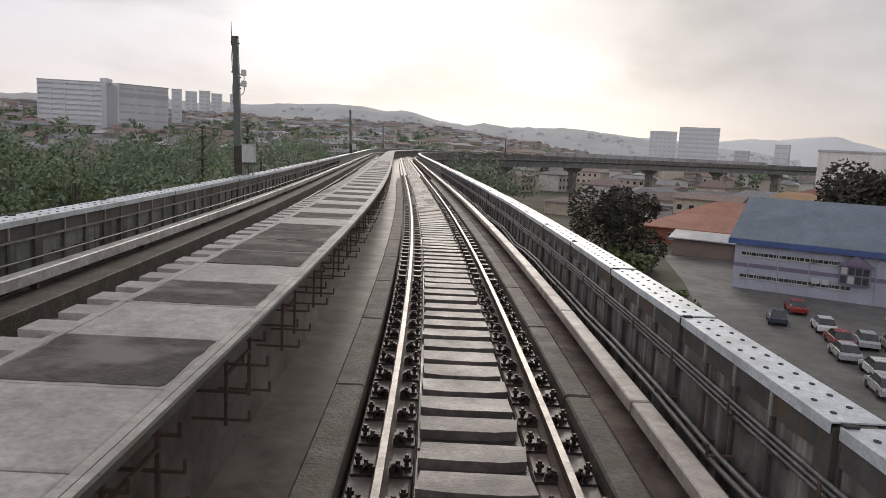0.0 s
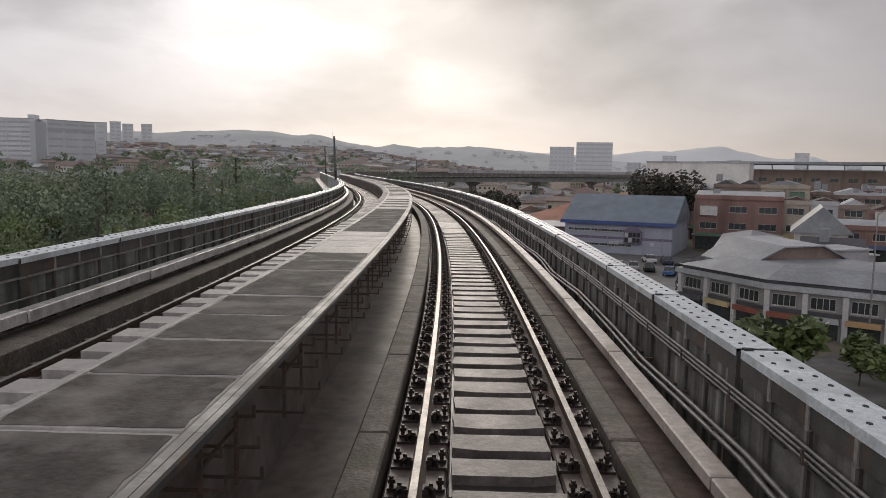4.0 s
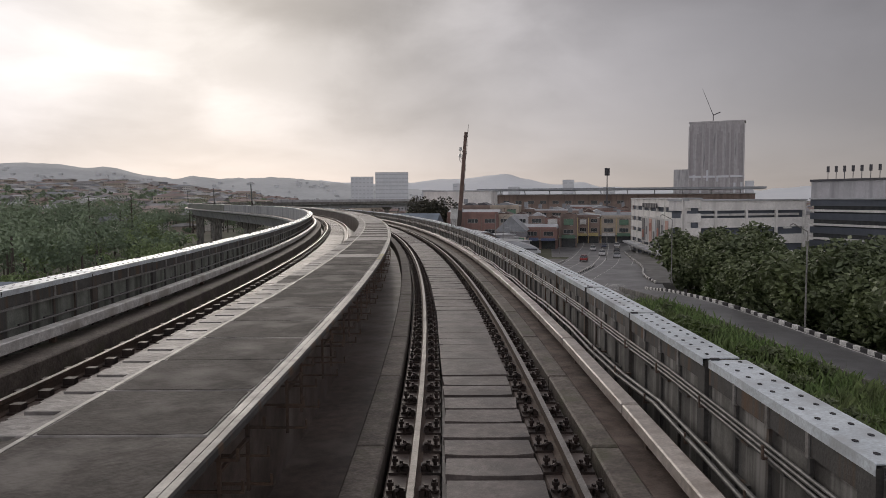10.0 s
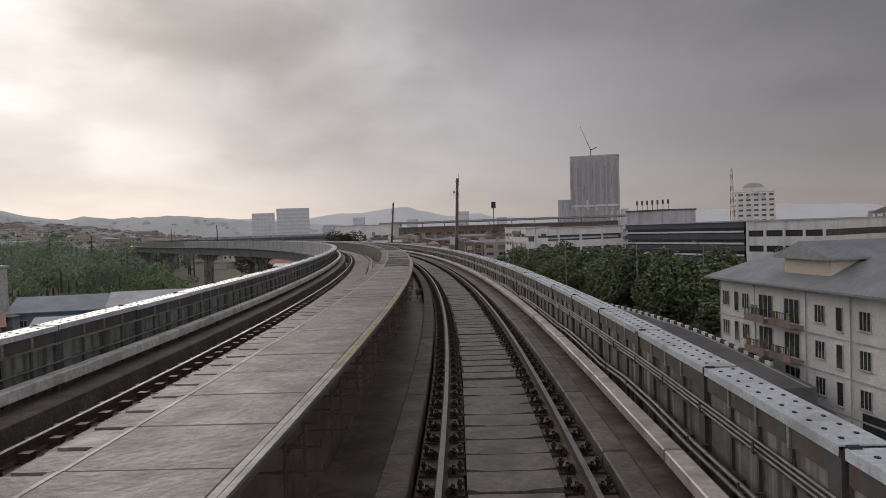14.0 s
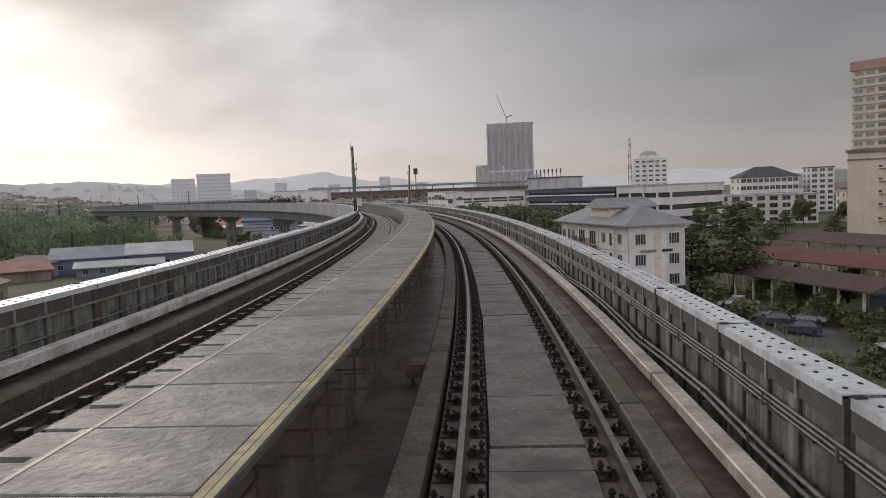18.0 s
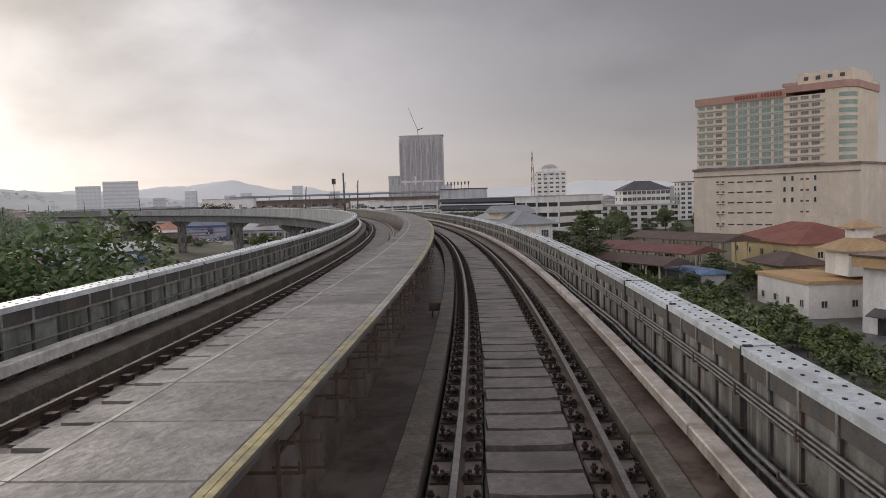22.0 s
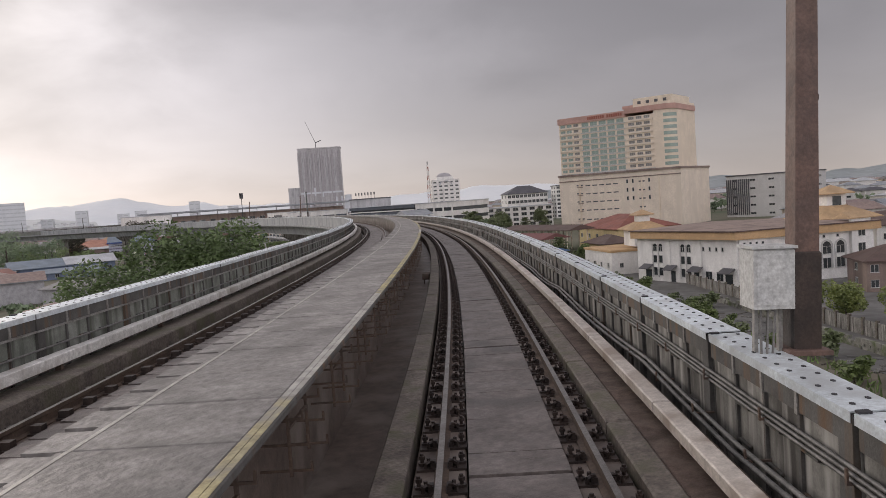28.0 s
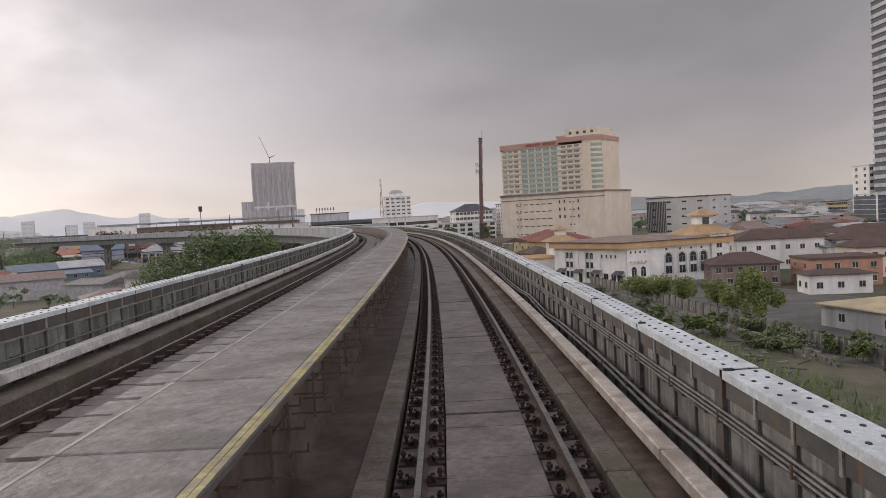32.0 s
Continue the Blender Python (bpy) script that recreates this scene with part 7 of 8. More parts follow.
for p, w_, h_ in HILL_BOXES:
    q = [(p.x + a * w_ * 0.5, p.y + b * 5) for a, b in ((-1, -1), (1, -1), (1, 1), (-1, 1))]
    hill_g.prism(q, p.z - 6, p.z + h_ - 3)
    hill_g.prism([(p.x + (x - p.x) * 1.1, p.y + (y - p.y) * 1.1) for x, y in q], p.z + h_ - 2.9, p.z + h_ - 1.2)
tagged(hill_g.part("hill_houses", tint("haze-paled hill houses", ((0.58, 0.60, 0.61), (0.66, 0.67, 0.68), (0.52, 0.54, 0.55), (0.60, 0.60, 0.60)))), "pale small houses on the wooded hills", "houses", kind="stuff")
tagged(wall_g.part("town_houses", HWALL), "pale rendered walls of many small town houses", "houses", kind="stuff")
tagged(roof_g.part("town_roofs", HROOF), "red brown and grey roofs of many small town houses", "roofs", kind="stuff")
tagged(win_g.part("town_windows", GLASS), "dark windows of many small town houses", "windows", kind="stuff")

# low sheds on the other side of the line
house("blue_roof_shed", (-55, 10), (-39, 8), 13, -10.4, DULLBLUE, R_BLUE, 2.4, "low shed with a blue metal roof", rows=1, cols=4, gable=True, group="low sheds", category="shed")
house("pale_roof_shed", (-38.5, 8), (-24, 6), 12, -10.2, DULLBLUE, R_PALE, 2.4, "low shed with a pale metal roof", rows=1, cols=4, gable=True, group="low sheds", category="shed")
house("blue_roof_shed", (-50, -1), (-32, -3), 8, -12.0, DULLBLUE, R_BLUE, 1.2, "low lean-to shed with a blue metal roof", rows=1, cols=5, group="low sheds", category="shed", gable=True)
house("red_roof_shed", (-84, -4), (-55, 1), 16, -11.8, BROWNWALL, R_RED, 2.2, "low shed with a rust red roof", rows=0, gable=True, group="low sheds", category="shed")
house("pale_roof_shed", (-120, -120), (-100, -108), 14, -11.0, GREYWALL, R_PALE, 1.2, "low shed with a pale metal roof", rows=0, gable=True, group="low sheds", category="shed")
house("red_hoarding", (-132, -150), (-112, -140), 6, -11.6, BRICKRED, R_RED, 0.6, "low red roofed stall", rows=0, gable=True, category="stall")

# ---------------------------------------------------------------- trees
def tree_meshes(seed, rad, height, n, leaf, mat, low=0.42):
    """Trunk with limbs, and a crown of small leaf sprays gathered in uneven clumps."""
    r = random.Random(seed)
    t = Geo()
    t.tube((0, 0, 0), (0.1, 0.05, height * 0.45), 0.045 * height * 0.5, 0.03 * height * 0.5, 7)
    clumps = []
    for k in range(9 + seed % 4):
        a = r.uniform(0, math.tau)
        d = rad * r.uniform(0.15, 0.75)
        z = height * r.uniform(low, 0.86)
        c = Vector((math.cos(a) * d, math.sin(a) * d, z))
        clumps.append((c, rad * r.uniform(0.32, 0.52)))
        t.tube((0.1, 0.05, height * r.uniform(0.3, 0.45)), c * 0.92, 0.013 * height * 0.6, 0.004 * height, 5)
    g = Geo()
    for i in range(n):
        c, cr_ = clumps[r.randrange(len(clumps))]
        d = Vector((r.gauss(0, 1), r.gauss(0, 1), r.gauss(0, 0.75))).normalized() * cr_ * r.uniform(0.45, 1.0) ** 0.5
        p = c + d
        u = Vector((r.gauss(0, 1), r.gauss(0, 1), r.gauss(0, 0.5))).normalized()
        w = u.cross(Vector((r.gauss(0, 1), r.gauss(0, 1), r.gauss(0, 1)))).normalized()
        s_ = leaf * r.uniform(0.6, 1.4)
        g.add([p - u * s_, p - w * s_ * 0.5, p + u * s_, p + w * s_ * 0.5], [(0, 1, 2, 3)])
    return t.mesh("trunk", BARK), g.mesh("crown", mat)


def tiered_meshes(seed, rad, height, n, leaf, mat):
    """Flat spreading tiers of leaf sprays on long level limbs."""
    r = random.Random(seed)
    t, g = Geo(), Geo()
    t.tube((0, 0, 0), (0.1, 0, height * 0.95), 0.022 * height, 0.008 * height, 7)
    pads = []
    for k in range(7):
        z = height * (0.34 + 0.1 * k)
        reach = rad * (1.0 - 0.1 * k) * r.uniform(0.8, 1.0)
        for j in range(6 - k // 3):
            a = j * math.tau / (6 - k // 3) + k * 0.7 + r.uniform(-0.3, 0.3)
            d = reach * r.uniform(0.45, 0.8)
            c = Vector((math.cos(a) * d, math.sin(a) * d, z + r.uniform(-0.3, 0.3)))
            pads.append((c, reach * r.uniform(0.35, 0.5)))
            t.tube((0.05, 0, z - 0.5), c, 0.006 * height, 0.003 * height, 5)
    for i in range(n):
        c, pr = pads[r.randrange(len(pads))]
        p = c + Vector((r.gauss(0, 0.5) * pr, r.gauss(0, 0.5) * pr, r.gauss(0, 0.12) * pr))
        u = Vector((r.gauss(0, 1), r.gauss(0, 1), r.gauss(0, 0.3))).normalized()
        w = u.cross(Vector((r.gauss(0, 0.4), r.gauss(0, 0.4), 1))).normalized()
        q = leaf * r.uniform(0.6, 1.4)
        g.add([p - u * q, p - w * q * 0.5, p + u * q, p + w * q * 0.5], [(0, 1, 2, 3)])
    return t.mesh("trunk", BARK), g.mesh("crown", mat)


KIND = {"tiered": [tiered_meshes(21, 5.2, 10.5, 4200, 0.32, LEAF), tiered_meshes(22, 4.2, 7.5, 2600, 0.32, LEAF)],
        "big": [tree_meshes(1, 4.8, 11, 3800, 0.33, LEAF), tree_meshes(2, 5.4, 12, 4000, 0.33, LEAF), tree_meshes(3, 4.2, 9.5, 3200, 0.32, LEAF)],
        "street": [tree_meshes(15, 2.7, 4.9, 5200, 0.17, STREETLEAF, 0.4), tree_meshes(16, 3.6, 7.4, 8500, 0.18, STREETLEAF, 0.3)],
        "spire": [tiered_meshes(25, 1.9, 20.5, 2600, 0.3, WOODLEAF)],
        "near": [tree_meshes(4, 3.4, 8.5, 3000, 0.31, LEAF2, 0.25), tree_meshes(5, 2.6, 6.0, 2400, 0.25, LEAF2, 0.3), tree_meshes(6, 6.0, 12.5, 4400, 0.36, LEAF)],
        "clump": [tree_meshes(11, 6.0, 12.5, 17000, 0.17, CLUMPLEAF, 0.2), tree_meshes(12, 5.6, 11.5, 15000, 0.17, CLUMPLEAF, 0.2)],
        "bushy": [tree_meshes(17, 7.4, 12.0, 9000, 0.3, LEAF3, 0.12)],
        "brown": [tree_meshes(7, 9.0, 13.4, 8000, 0.38, LEAF3, 0.35)],
        "shrub": [tree_meshes(8, 1.6, 2.6, 420, 0.27, LEAF2), tree_meshes(9, 1.9, 2.2, 420, 0.3, LEAF)]}
rt = random.Random(33)


def tree(x, y, kind="big", i=None, scale=1.0, z=None, label="leafy green tree with an uneven crown", group="town trees", name="tree"):
    tr, cr_ = KIND[kind][rt.randrange(len(KIND[kind])) if i is None else i]
    h = holder(name, Matrix.Translation((x, y, (level_at(x, y) if z is None else z) - 0.05)) @ Matrix.Rotation(rt.uniform(0, 6.28), 4, "Z") @ Matrix.Diagonal((scale, scale, scale * rt.uniform(0.9, 1.1), 1)), label, "tree", group)
    piece("trunk", tr, Matrix(), h)
    piece("crown", cr_, Matrix(), h)


# wood on the left of the line, joined: crowns of leaf sprays on thin trunks
def wood(name, count, box, keep, size, mat, label, leaf, per, seed):
    r = np.random.RandomState(seed)
    base = []
    for k in range(5):
        c = r.normal(size=(7, 3)) * (2.1, 2.1, 1.5) + (0, 0, 6.0)
        pick = c[r.randint(0, 7, per)]
        d = r.normal(size=(per, 3))
        d /= np.linalg.norm(d, axis=1)[:, None]
        base.append(pick + d * (r.uniform(0.3, 1.0, (per, 1)) ** 0.5) * (1.7, 1.7, 1.2))
    V = []
    T = Geo()
    n = 0
    while n < count:
        x, y = r.uniform(box[0], box[1]), r.uniform(box[2], box[3])
        if not keep(x, y):
            continue
        f_ = noise.noise(Vector((x * 0.055, y * 0.055, seed))) * 1.1 + 0.42 + r.uniform(-0.25, 0.25)
        s_ = size[0] + (size[1] - size[0]) * min(1.0, max(0.0, f_))
        a = r.uniform(0, 6.28)
        p = base[r.randint(5)] * s_
        q = np.stack([x + p[:, 0] * math.cos(a) - p[:, 1] * math.sin(a), y + p[:, 0] * math.sin(a) + p[:, 1] * math.cos(a), level_at(x, y) + p[:, 2]], -1)
        u = r.normal(size=(per, 3))
        u /= np.linalg.norm(u, axis=1)[:, None]
        w = np.cross(u, r.normal(size=(per, 3)))
        w /= np.linalg.norm(w, axis=1)[:, None]
        l_ = leaf * r.uniform(0.6, 1.5, (per, 1))
        V.append(np.stack([q - u * l_, q - w * l_ * 0.55, q + u * l_, q + w * l_ * 0.55], 1).reshape(-1, 3))
        T.tube((x, y, level_at(x, y)), (x, y, level_at(x, y) + 5.5 * s_), 0.2 * s_, 0.1 * s_, 5)
        n += 1
    V = np.concatenate(V)
    F = np.arange(len(V)).reshape(-1, 4)
    me = bpy.data.meshes.new(name)
    me.vertices.add(len(V))
    me.vertices.foreach_set("co", V.astype(np.float32).ravel())
    me.loops.add(len(V))
    me.loops.foreach_set("vertex_index", np.arange(len(V), dtype=np.int32))
    me.polygons.add(len(F))
    me.polygons.foreach_set("loop_start", np.arange(0, len(V), 4, dtype=np.int32))
    me.update(calc_edges=True)
    me.materials.append(mat)
    ob = tagged(new(name, me), label, "trees", kind="stuff")
    tagged(T.part("wood_trunks", BARK), "thin brown trunks of the wood", "trunks", kind="stuff")
    return ob


def clear_left(x, y):
    return free(x, y, 16) and not (-98 < x < -18 and -40 < y < 26)


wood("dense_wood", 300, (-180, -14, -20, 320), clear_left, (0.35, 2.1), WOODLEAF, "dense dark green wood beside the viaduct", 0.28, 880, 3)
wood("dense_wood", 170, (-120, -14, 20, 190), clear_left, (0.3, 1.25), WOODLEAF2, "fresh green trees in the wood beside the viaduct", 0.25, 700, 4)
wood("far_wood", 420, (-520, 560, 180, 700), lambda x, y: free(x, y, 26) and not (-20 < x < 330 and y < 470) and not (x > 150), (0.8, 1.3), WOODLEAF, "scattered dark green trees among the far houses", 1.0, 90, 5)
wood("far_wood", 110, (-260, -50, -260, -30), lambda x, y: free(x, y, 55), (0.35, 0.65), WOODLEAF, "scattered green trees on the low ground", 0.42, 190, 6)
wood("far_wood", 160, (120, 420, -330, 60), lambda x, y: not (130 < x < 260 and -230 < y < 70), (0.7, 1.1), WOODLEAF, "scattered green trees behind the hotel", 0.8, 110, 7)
for x, y, s_ in ((-74, -170, 1.3), (-73, -176, 1.36), (-78, -178, 1.3), (-77, -186, 1.25), (-82, -186, 1.25), (-84, -178, 1.2), (-88, -192, 1.1), (-83, -195, 1.1), (-72, -164, 1.1), (-92, -184, 1.0)):
    tree(x, y, "clump", None, s_, label="tall dense green tree beside the viaduct", group="trees beside the viaduct")
# roadside trees
def roadside(m, r):
    for _ in range(2):
        o = rt.uniform(-11, -1.5)
        p = m @ Vector((o, rt.uniform(-1.5, 1.5), 0))
        tree(p.x, p.y, "big" if rt.random() < 0.5 else "near", 2 if rt.random() < 0.5 else None, rt.uniform(0.75, 0.98) if rt.random() < 0.6 else 0.7, group="roadside trees")


along(ramp_line, 0.0, 4.0, lambda m, r: roadside(m @ Matrix.Translation((-7.5, 0, 0)), r), -66, 18)
tree(-51.4, 160.5, "spire", 0, 1.0, label="tall narrow conifer over the wood", group="conifers")
tree(-67.1, 176.9, "spire", 0, 0.92, label="tall narrow conifer over the wood", group="conifers")
tree(50, 180, "brown", 0, 1.2, label="large dark brownish green tree", group="")
tree(5.6, 156, "bushy", 0, 1.0, label="broad brownish green tree with a crown low to the ground", group="")
for x, y, s_ in ((32, -112, 1.0), (30, -106, 0.8), (56, -152, 0.7), (44, -158, 0.6), (28, -140, 0.5), (22, -152, 0.55), (36, -150, 0.6)):
    tree(x, y, "tiered", 0 if s_ > 0.7 else 1, s_ * 1.15)
for x, y, s_ in ((-4.2, -207.5, 1.0), (-7.6, -212.2, 1.15), (-10.4, -217.5, 1.1), (-12.8, -223, 1.2), (-15.8, -230.5, 1.15), (-19.5, -234.5, 0.9)):
    tree(x, y, "street", 0, s_ * 0.9, label="small round green street tree", group="street trees by the wall")
tree(-30, -242.4, "street", 1, 1.1, label="bright green spreading tree by the wall")
for x, y, s_ in ((27, -124, 0.32), (24, -131, 0.42), (21, -137, 0.4), (29, -129, 0.4), (31, -124, 0.36), (33, -128, 0.4), (30, -76, 0.5), (33, -71, 0.5), (35, -76, 0.6), (28, -70, 0.4), (27, -80, 0.45), (36, -80, 0.55), (31, -83, 0.4), (26, -74, 0.35), (17, -142, 0.35), (35, -140, 0.6), (40, -144, 0.55), (46, -150, 0.5)):
    tree(x, y, rt.choice(("tiered", "near")), rt.choice((0, 1)), s_ * 1.15, label="small leafy tree in the station yard", group="station trees")
for x, y, s_ in ((31, 52, 1.5), (28, 55, 1.8), (34, 56, 1.3), (25, 58, 1.6)):
    tree(x, y, "shrub", None, s_, label="leafy shrub beside the corner shop", group="shrubs by the shop", name="shrub")


for _ in range(56):
    x, y = rt.uniform(8, 58), rt.uniform(-166, -108)
    tree(x, y, "shrub", None, rt.uniform(0.5, 1.4), label="low leafy shrub in the station yard", group="station shrubs", name="shrub")


def banana(x, y, seed):
    """A clump of long arching paddle leaves on a short thick stem."""
    r = random.Random(seed)
    z = level_at(x, y)
    h = holder("banana_plant", Matrix.Translation((x, y, z)), "green banana plant with long arching leaves", "plant", "banana plants")
    Geo().tube((0, 0, 0), (0, 0, 1.6), 0.14, 0.1, 7).part("stem", LEAF2, h)
    for k in range(8):
        a = k * 0.785 + r.uniform(-0.3, 0.3)
        L = r.uniform(1.6, 2.5)
        g = Geo()
        v = []
        for j in range(6):
            f = j / 5
            d = L * f * 0.75
            zz = 1.5 + L * (1.0 * f - 0.75 * f * f) * r.uniform(0.95, 1.05)
            ww = 0.34 * math.sin(math.pi * min(0.97, f * 0.85 + 0.12))
            c, s2 = math.cos(a), math.sin(a)
            v += [(c * d - s2 * ww, s2 * d + c * ww, zz - 0.1), (c * d, s2 * d, zz), (c * d + s2 * ww, s2 * d - c * ww, zz - 0.1)]
        g.add(v, [q for j in range(5) for q in ((j * 3, j * 3 + 1, j * 3 + 4, j * 3 + 3), (j * 3 + 1, j * 3 + 2, j * 3 + 5, j * 3 + 4))])
        g.part("leaf", LEAF2, h)


for k, (x, y) in enumerate(((4, -160), (8, -161), (6, -157), (11, -155), (13, -152), (1, -164), (9, -157), (15, -157), (3, -168), (17, -152))):
    banana(x, y, k)
for x, y, s_ in ((118, -2, 0.8), (126, -20, 0.9), (122, -34, 0.7), (134, -30, 0.8), (150, 2, 0.9), (158, -6, 0.8), (170, -22, 0.9), (182, -30, 0.8), (112, -30, 0.7), (105, -52, 0.8), (98, -66, 0.7), (110, -74, 0.7), (140, -38, 0.7)):
    tree(x, y, "tiered" if s_ < 0.8 else "big", 0, s_, group="trees behind the station")
for x, y in ((100, -262), (130, -250), (160, -236), (185, -215), (210, -200), (140, -190), (110, -176)):
    tree(x, y, "big", None, 0.7)
for _ in range(70):
    t = rt.random()
    a = Vector((26, -140)).lerp(Vector((-52, -268)), t)
    tree(a.x + rt.uniform(-9, 5), a.y + rt.uniform(-4, 4), "shrub", None, rt.uniform(0.5, 1.1), label="low leafy green shrub beside the wall", group="shrubs by the wall", name="shrub")
for _ in range(60):
    i = rt.randrange(26, len(ramp_line) - 1)
    p, q = ramp_line[i], ramp_line[i + 1]
    c = p + Vector(((q - p).y, -(q - p).x, 0)).normalized() * rt.uniform(4.0, 10)
    tree(c.x, c.y, "shrub", None, rt.uniform(0.25, 0.6), c.z + 0.05, label="low leafy green shrub beside the road", group="roadside shrubs", name="shrub")
for _ in range(26):
    y = rt.uniform(70, 165)
    tree(10 - (y - 70) * 0.03 + rt.uniform(-2, 3), y, "shrub", None, rt.uniform(0.8, 1.5), label="low leafy green shrub beside the road", group="roadside shrubs", name="shrub")

for _ in range(26):
    i = rt.randrange(len(ramp_line) // 2, len(ramp_line) - 1)
    p, q = ramp_line[i], ramp_line[i + 1]
    c = p + Vector(((q - p).y, -(q - p).x, 0)).normalized() * rt.uniform(5.0, 9.0)
    tree(c.x, c.y, "shrub", None, rt.uniform(0.4, 0.75), c.z - 0.1, label="bushy green shrub on the bank beside the road", group="bank shrubs", name="shrub")
for _ in range(34):
    a = Vector((27, -136)).lerp(Vector((2, -184)), rt.random())
    tree(a.x + rt.uniform(-5, 4), a.y + rt.uniform(-3, 3), *(("shrub", None, rt.uniform(0.7, 1.4)) if rt.random() < 0.75 else ("tiered", 1, rt.uniform(0.35, 0.55))), label="weedy green bush by the boundary wall", group="bushes by the wall", name="bush")

# tall grass on the bank beside the road
gg = Geo()
for _ in range(13000):
    i = rt.randrange(25, len(ramp_line) - 1)
    p, q = ramp_line[i], ramp_line[i + 1]
    c = p.lerp(q, rt.random())
    nn = Vector(((q - p).y, -(q - p).x, 0)).normalized()
    c = c + nn * rt.uniform(2.3, 10.5)
    x, y, z = c.x, c.y, c.z + 0.03
    a = rt.uniform(0, math.pi)
    dx, dy, hh = math.cos(a) * 0.13, math.sin(a) * 0.13, rt.uniform(0.3, 1.1) * (1.4 if rt.random() < 0.15 else 1.0)
    lx, ly = rt.uniform(-0.5, 0.5), rt.uniform(-0.5, 0.5)
    gg.add([(x - dx, y - dy, z), (x + dx, y + dy, z), (x + lx * 0.4, y + ly * 0.4, z + hh * 0.7), (x + lx, y + ly, z + hh)], [(0, 1, 2), (0, 2, 3)])
for _ in range(9000):
    s = rt.uniform(-330, -110)
    px, py, _z = on(s, rt.uniform(6, 40))
    gz_ = level_at(px, py)
    if not (px < 26 + (py + 150) * 0.02):
        continue
    a = rt.uniform(0, math.pi)
    dx, dy, hh = math.cos(a) * 0.14, math.sin(a) * 0.14, rt.uniform(0.3, 1.3)
    lx, ly = rt.uniform(-0.5, 0.5), rt.uniform(-0.5, 0.5)
    gg.add([(px - dx, py - dy, gz_), (px + dx, py + dy, gz_), (px + lx * 0.4, py + ly * 0.4, gz_ + hh * 0.7), (px + lx, py + ly, gz_ + hh)], [(0, 1, 2), (0, 2, 3)])
tagged(gg.part("tall_grass", GRASS), "tall green grass on the bank beside the road", "grass", kind="stuff")


# ---------------------------------------------------------------- street things
def street_lamp(x, y, z, top, rot, arm=1.8):
    h = holder("street_lamp", Matrix.Translation((x, y, z)) @ Matrix.Rotation(rot, 4, "Z"), "tall pale grey street lamp with a curved arm", "street lamp", "street lamps")
    Geo().tube((0, 0, 0), (0, 0, top), 0.09, 0.055, 8).part("pole", CHANNEL, h)
    g = Geo()
    pts = [(math.sin(a * math.pi / 10) * arm, 0, top + 0.9 * math.sin(a * math.pi / 10) - 0.25 * max(0, a - 3)) for a in range(6)]
    for p, q in zip(pts[:-1], pts[1:]):
        g.tube(p, q, 0.05, n=6)
    g.part("arm", CHANNEL, h)
    Geo().box(pts[-1][0] - 0.1, pts[-1][0] + 0.55, -0.14, 0.14, pts[-1][2] - 0.08, pts[-1][2] + 0.06, 0, 0.02).part("lamp_head", BOX_GREY, h)


for x, y, z, t, r_ in ((43.5, 2.7, -9.6, 9.0, 3.1), (36.6, -51.3, -9.7, 9, 3.1), (33.3, 45.8, -12.2, 11, 0.2), (35.2, -33.3, -9.6, 9, 3.1), (37, 62, -11, 10, 0.2), (62, 60, -11.3, 9, 3.1), (66, 96, -12.6, 9, 3.0), (38, -64, -9.9, 9, 3.1)):
    street_lamp(x, y, z, t, r_)


def car_parts(paint):
    body = Geo()
    prof = [(-2.1, 0.35), (-2.12, 0.75), (-1.95, 0.88), (-1.0, 0.95), (1.05, 0.92), (1.95, 0.78), (2.12, 0.62), (2.1, 0.32)]
    n = len(prof)
    body.add([(-0.86, y, z) for y, z in prof] + [(0.86, y, z) for y, z in prof], [tuple(range(n))[::-1], tuple(range(n, 2 * n))] + [(k, (k + 1) % n, n + (k + 1) % n, n + k) for k in range(n)])
    cab = Geo().add([(-0.8, -1.7, 0.9), (0.8, -1.7, 0.9), (0.8, 1.1, 0.9), (-0.8, 1.1, 0.9), (-0.64, -1.2, 1.44), (0.64, -1.2, 1.44), (0.64, 0.35, 1.46), (-0.64, 0.35, 1.46)], [(0, 1, 5, 4), (1, 2, 6, 5), (2, 3, 7, 6), (3, 0, 4, 7)], 1)
    cab.box(-0.63, 0.63, -1.18, 0.33, 1.43, 1.48, 0)
    whl = Geo().tube((-0.09, 0, 0), (0.09, 0, 0), 0.31, n=12)
    return body.mesh("body", paint), cab.mesh("cabin", [paint, GLASS]), whl.mesh("wheel", HOLE)


CARS = [car_parts(material(n_, c_, tuple(v * 0.9 for v in c_), 0.3, fine=60, bump=0, spec=0.7)) for n_, c_ in
        (("white car paint", (0.7, 0.7, 0.7)), ("silver car paint", (0.42, 0.43, 0.45)), ("dark blue car paint", (0.05, 0.06, 0.10)), ("red car paint", (0.30, 0.03, 0.025)), ("black car paint", (0.03, 0.03, 0.035)), ("bright blue car paint", (0.06, 0.16, 0.36)))]
CNAME = ("white", "silver grey", "dark blue", "red", "black", "bright blue")


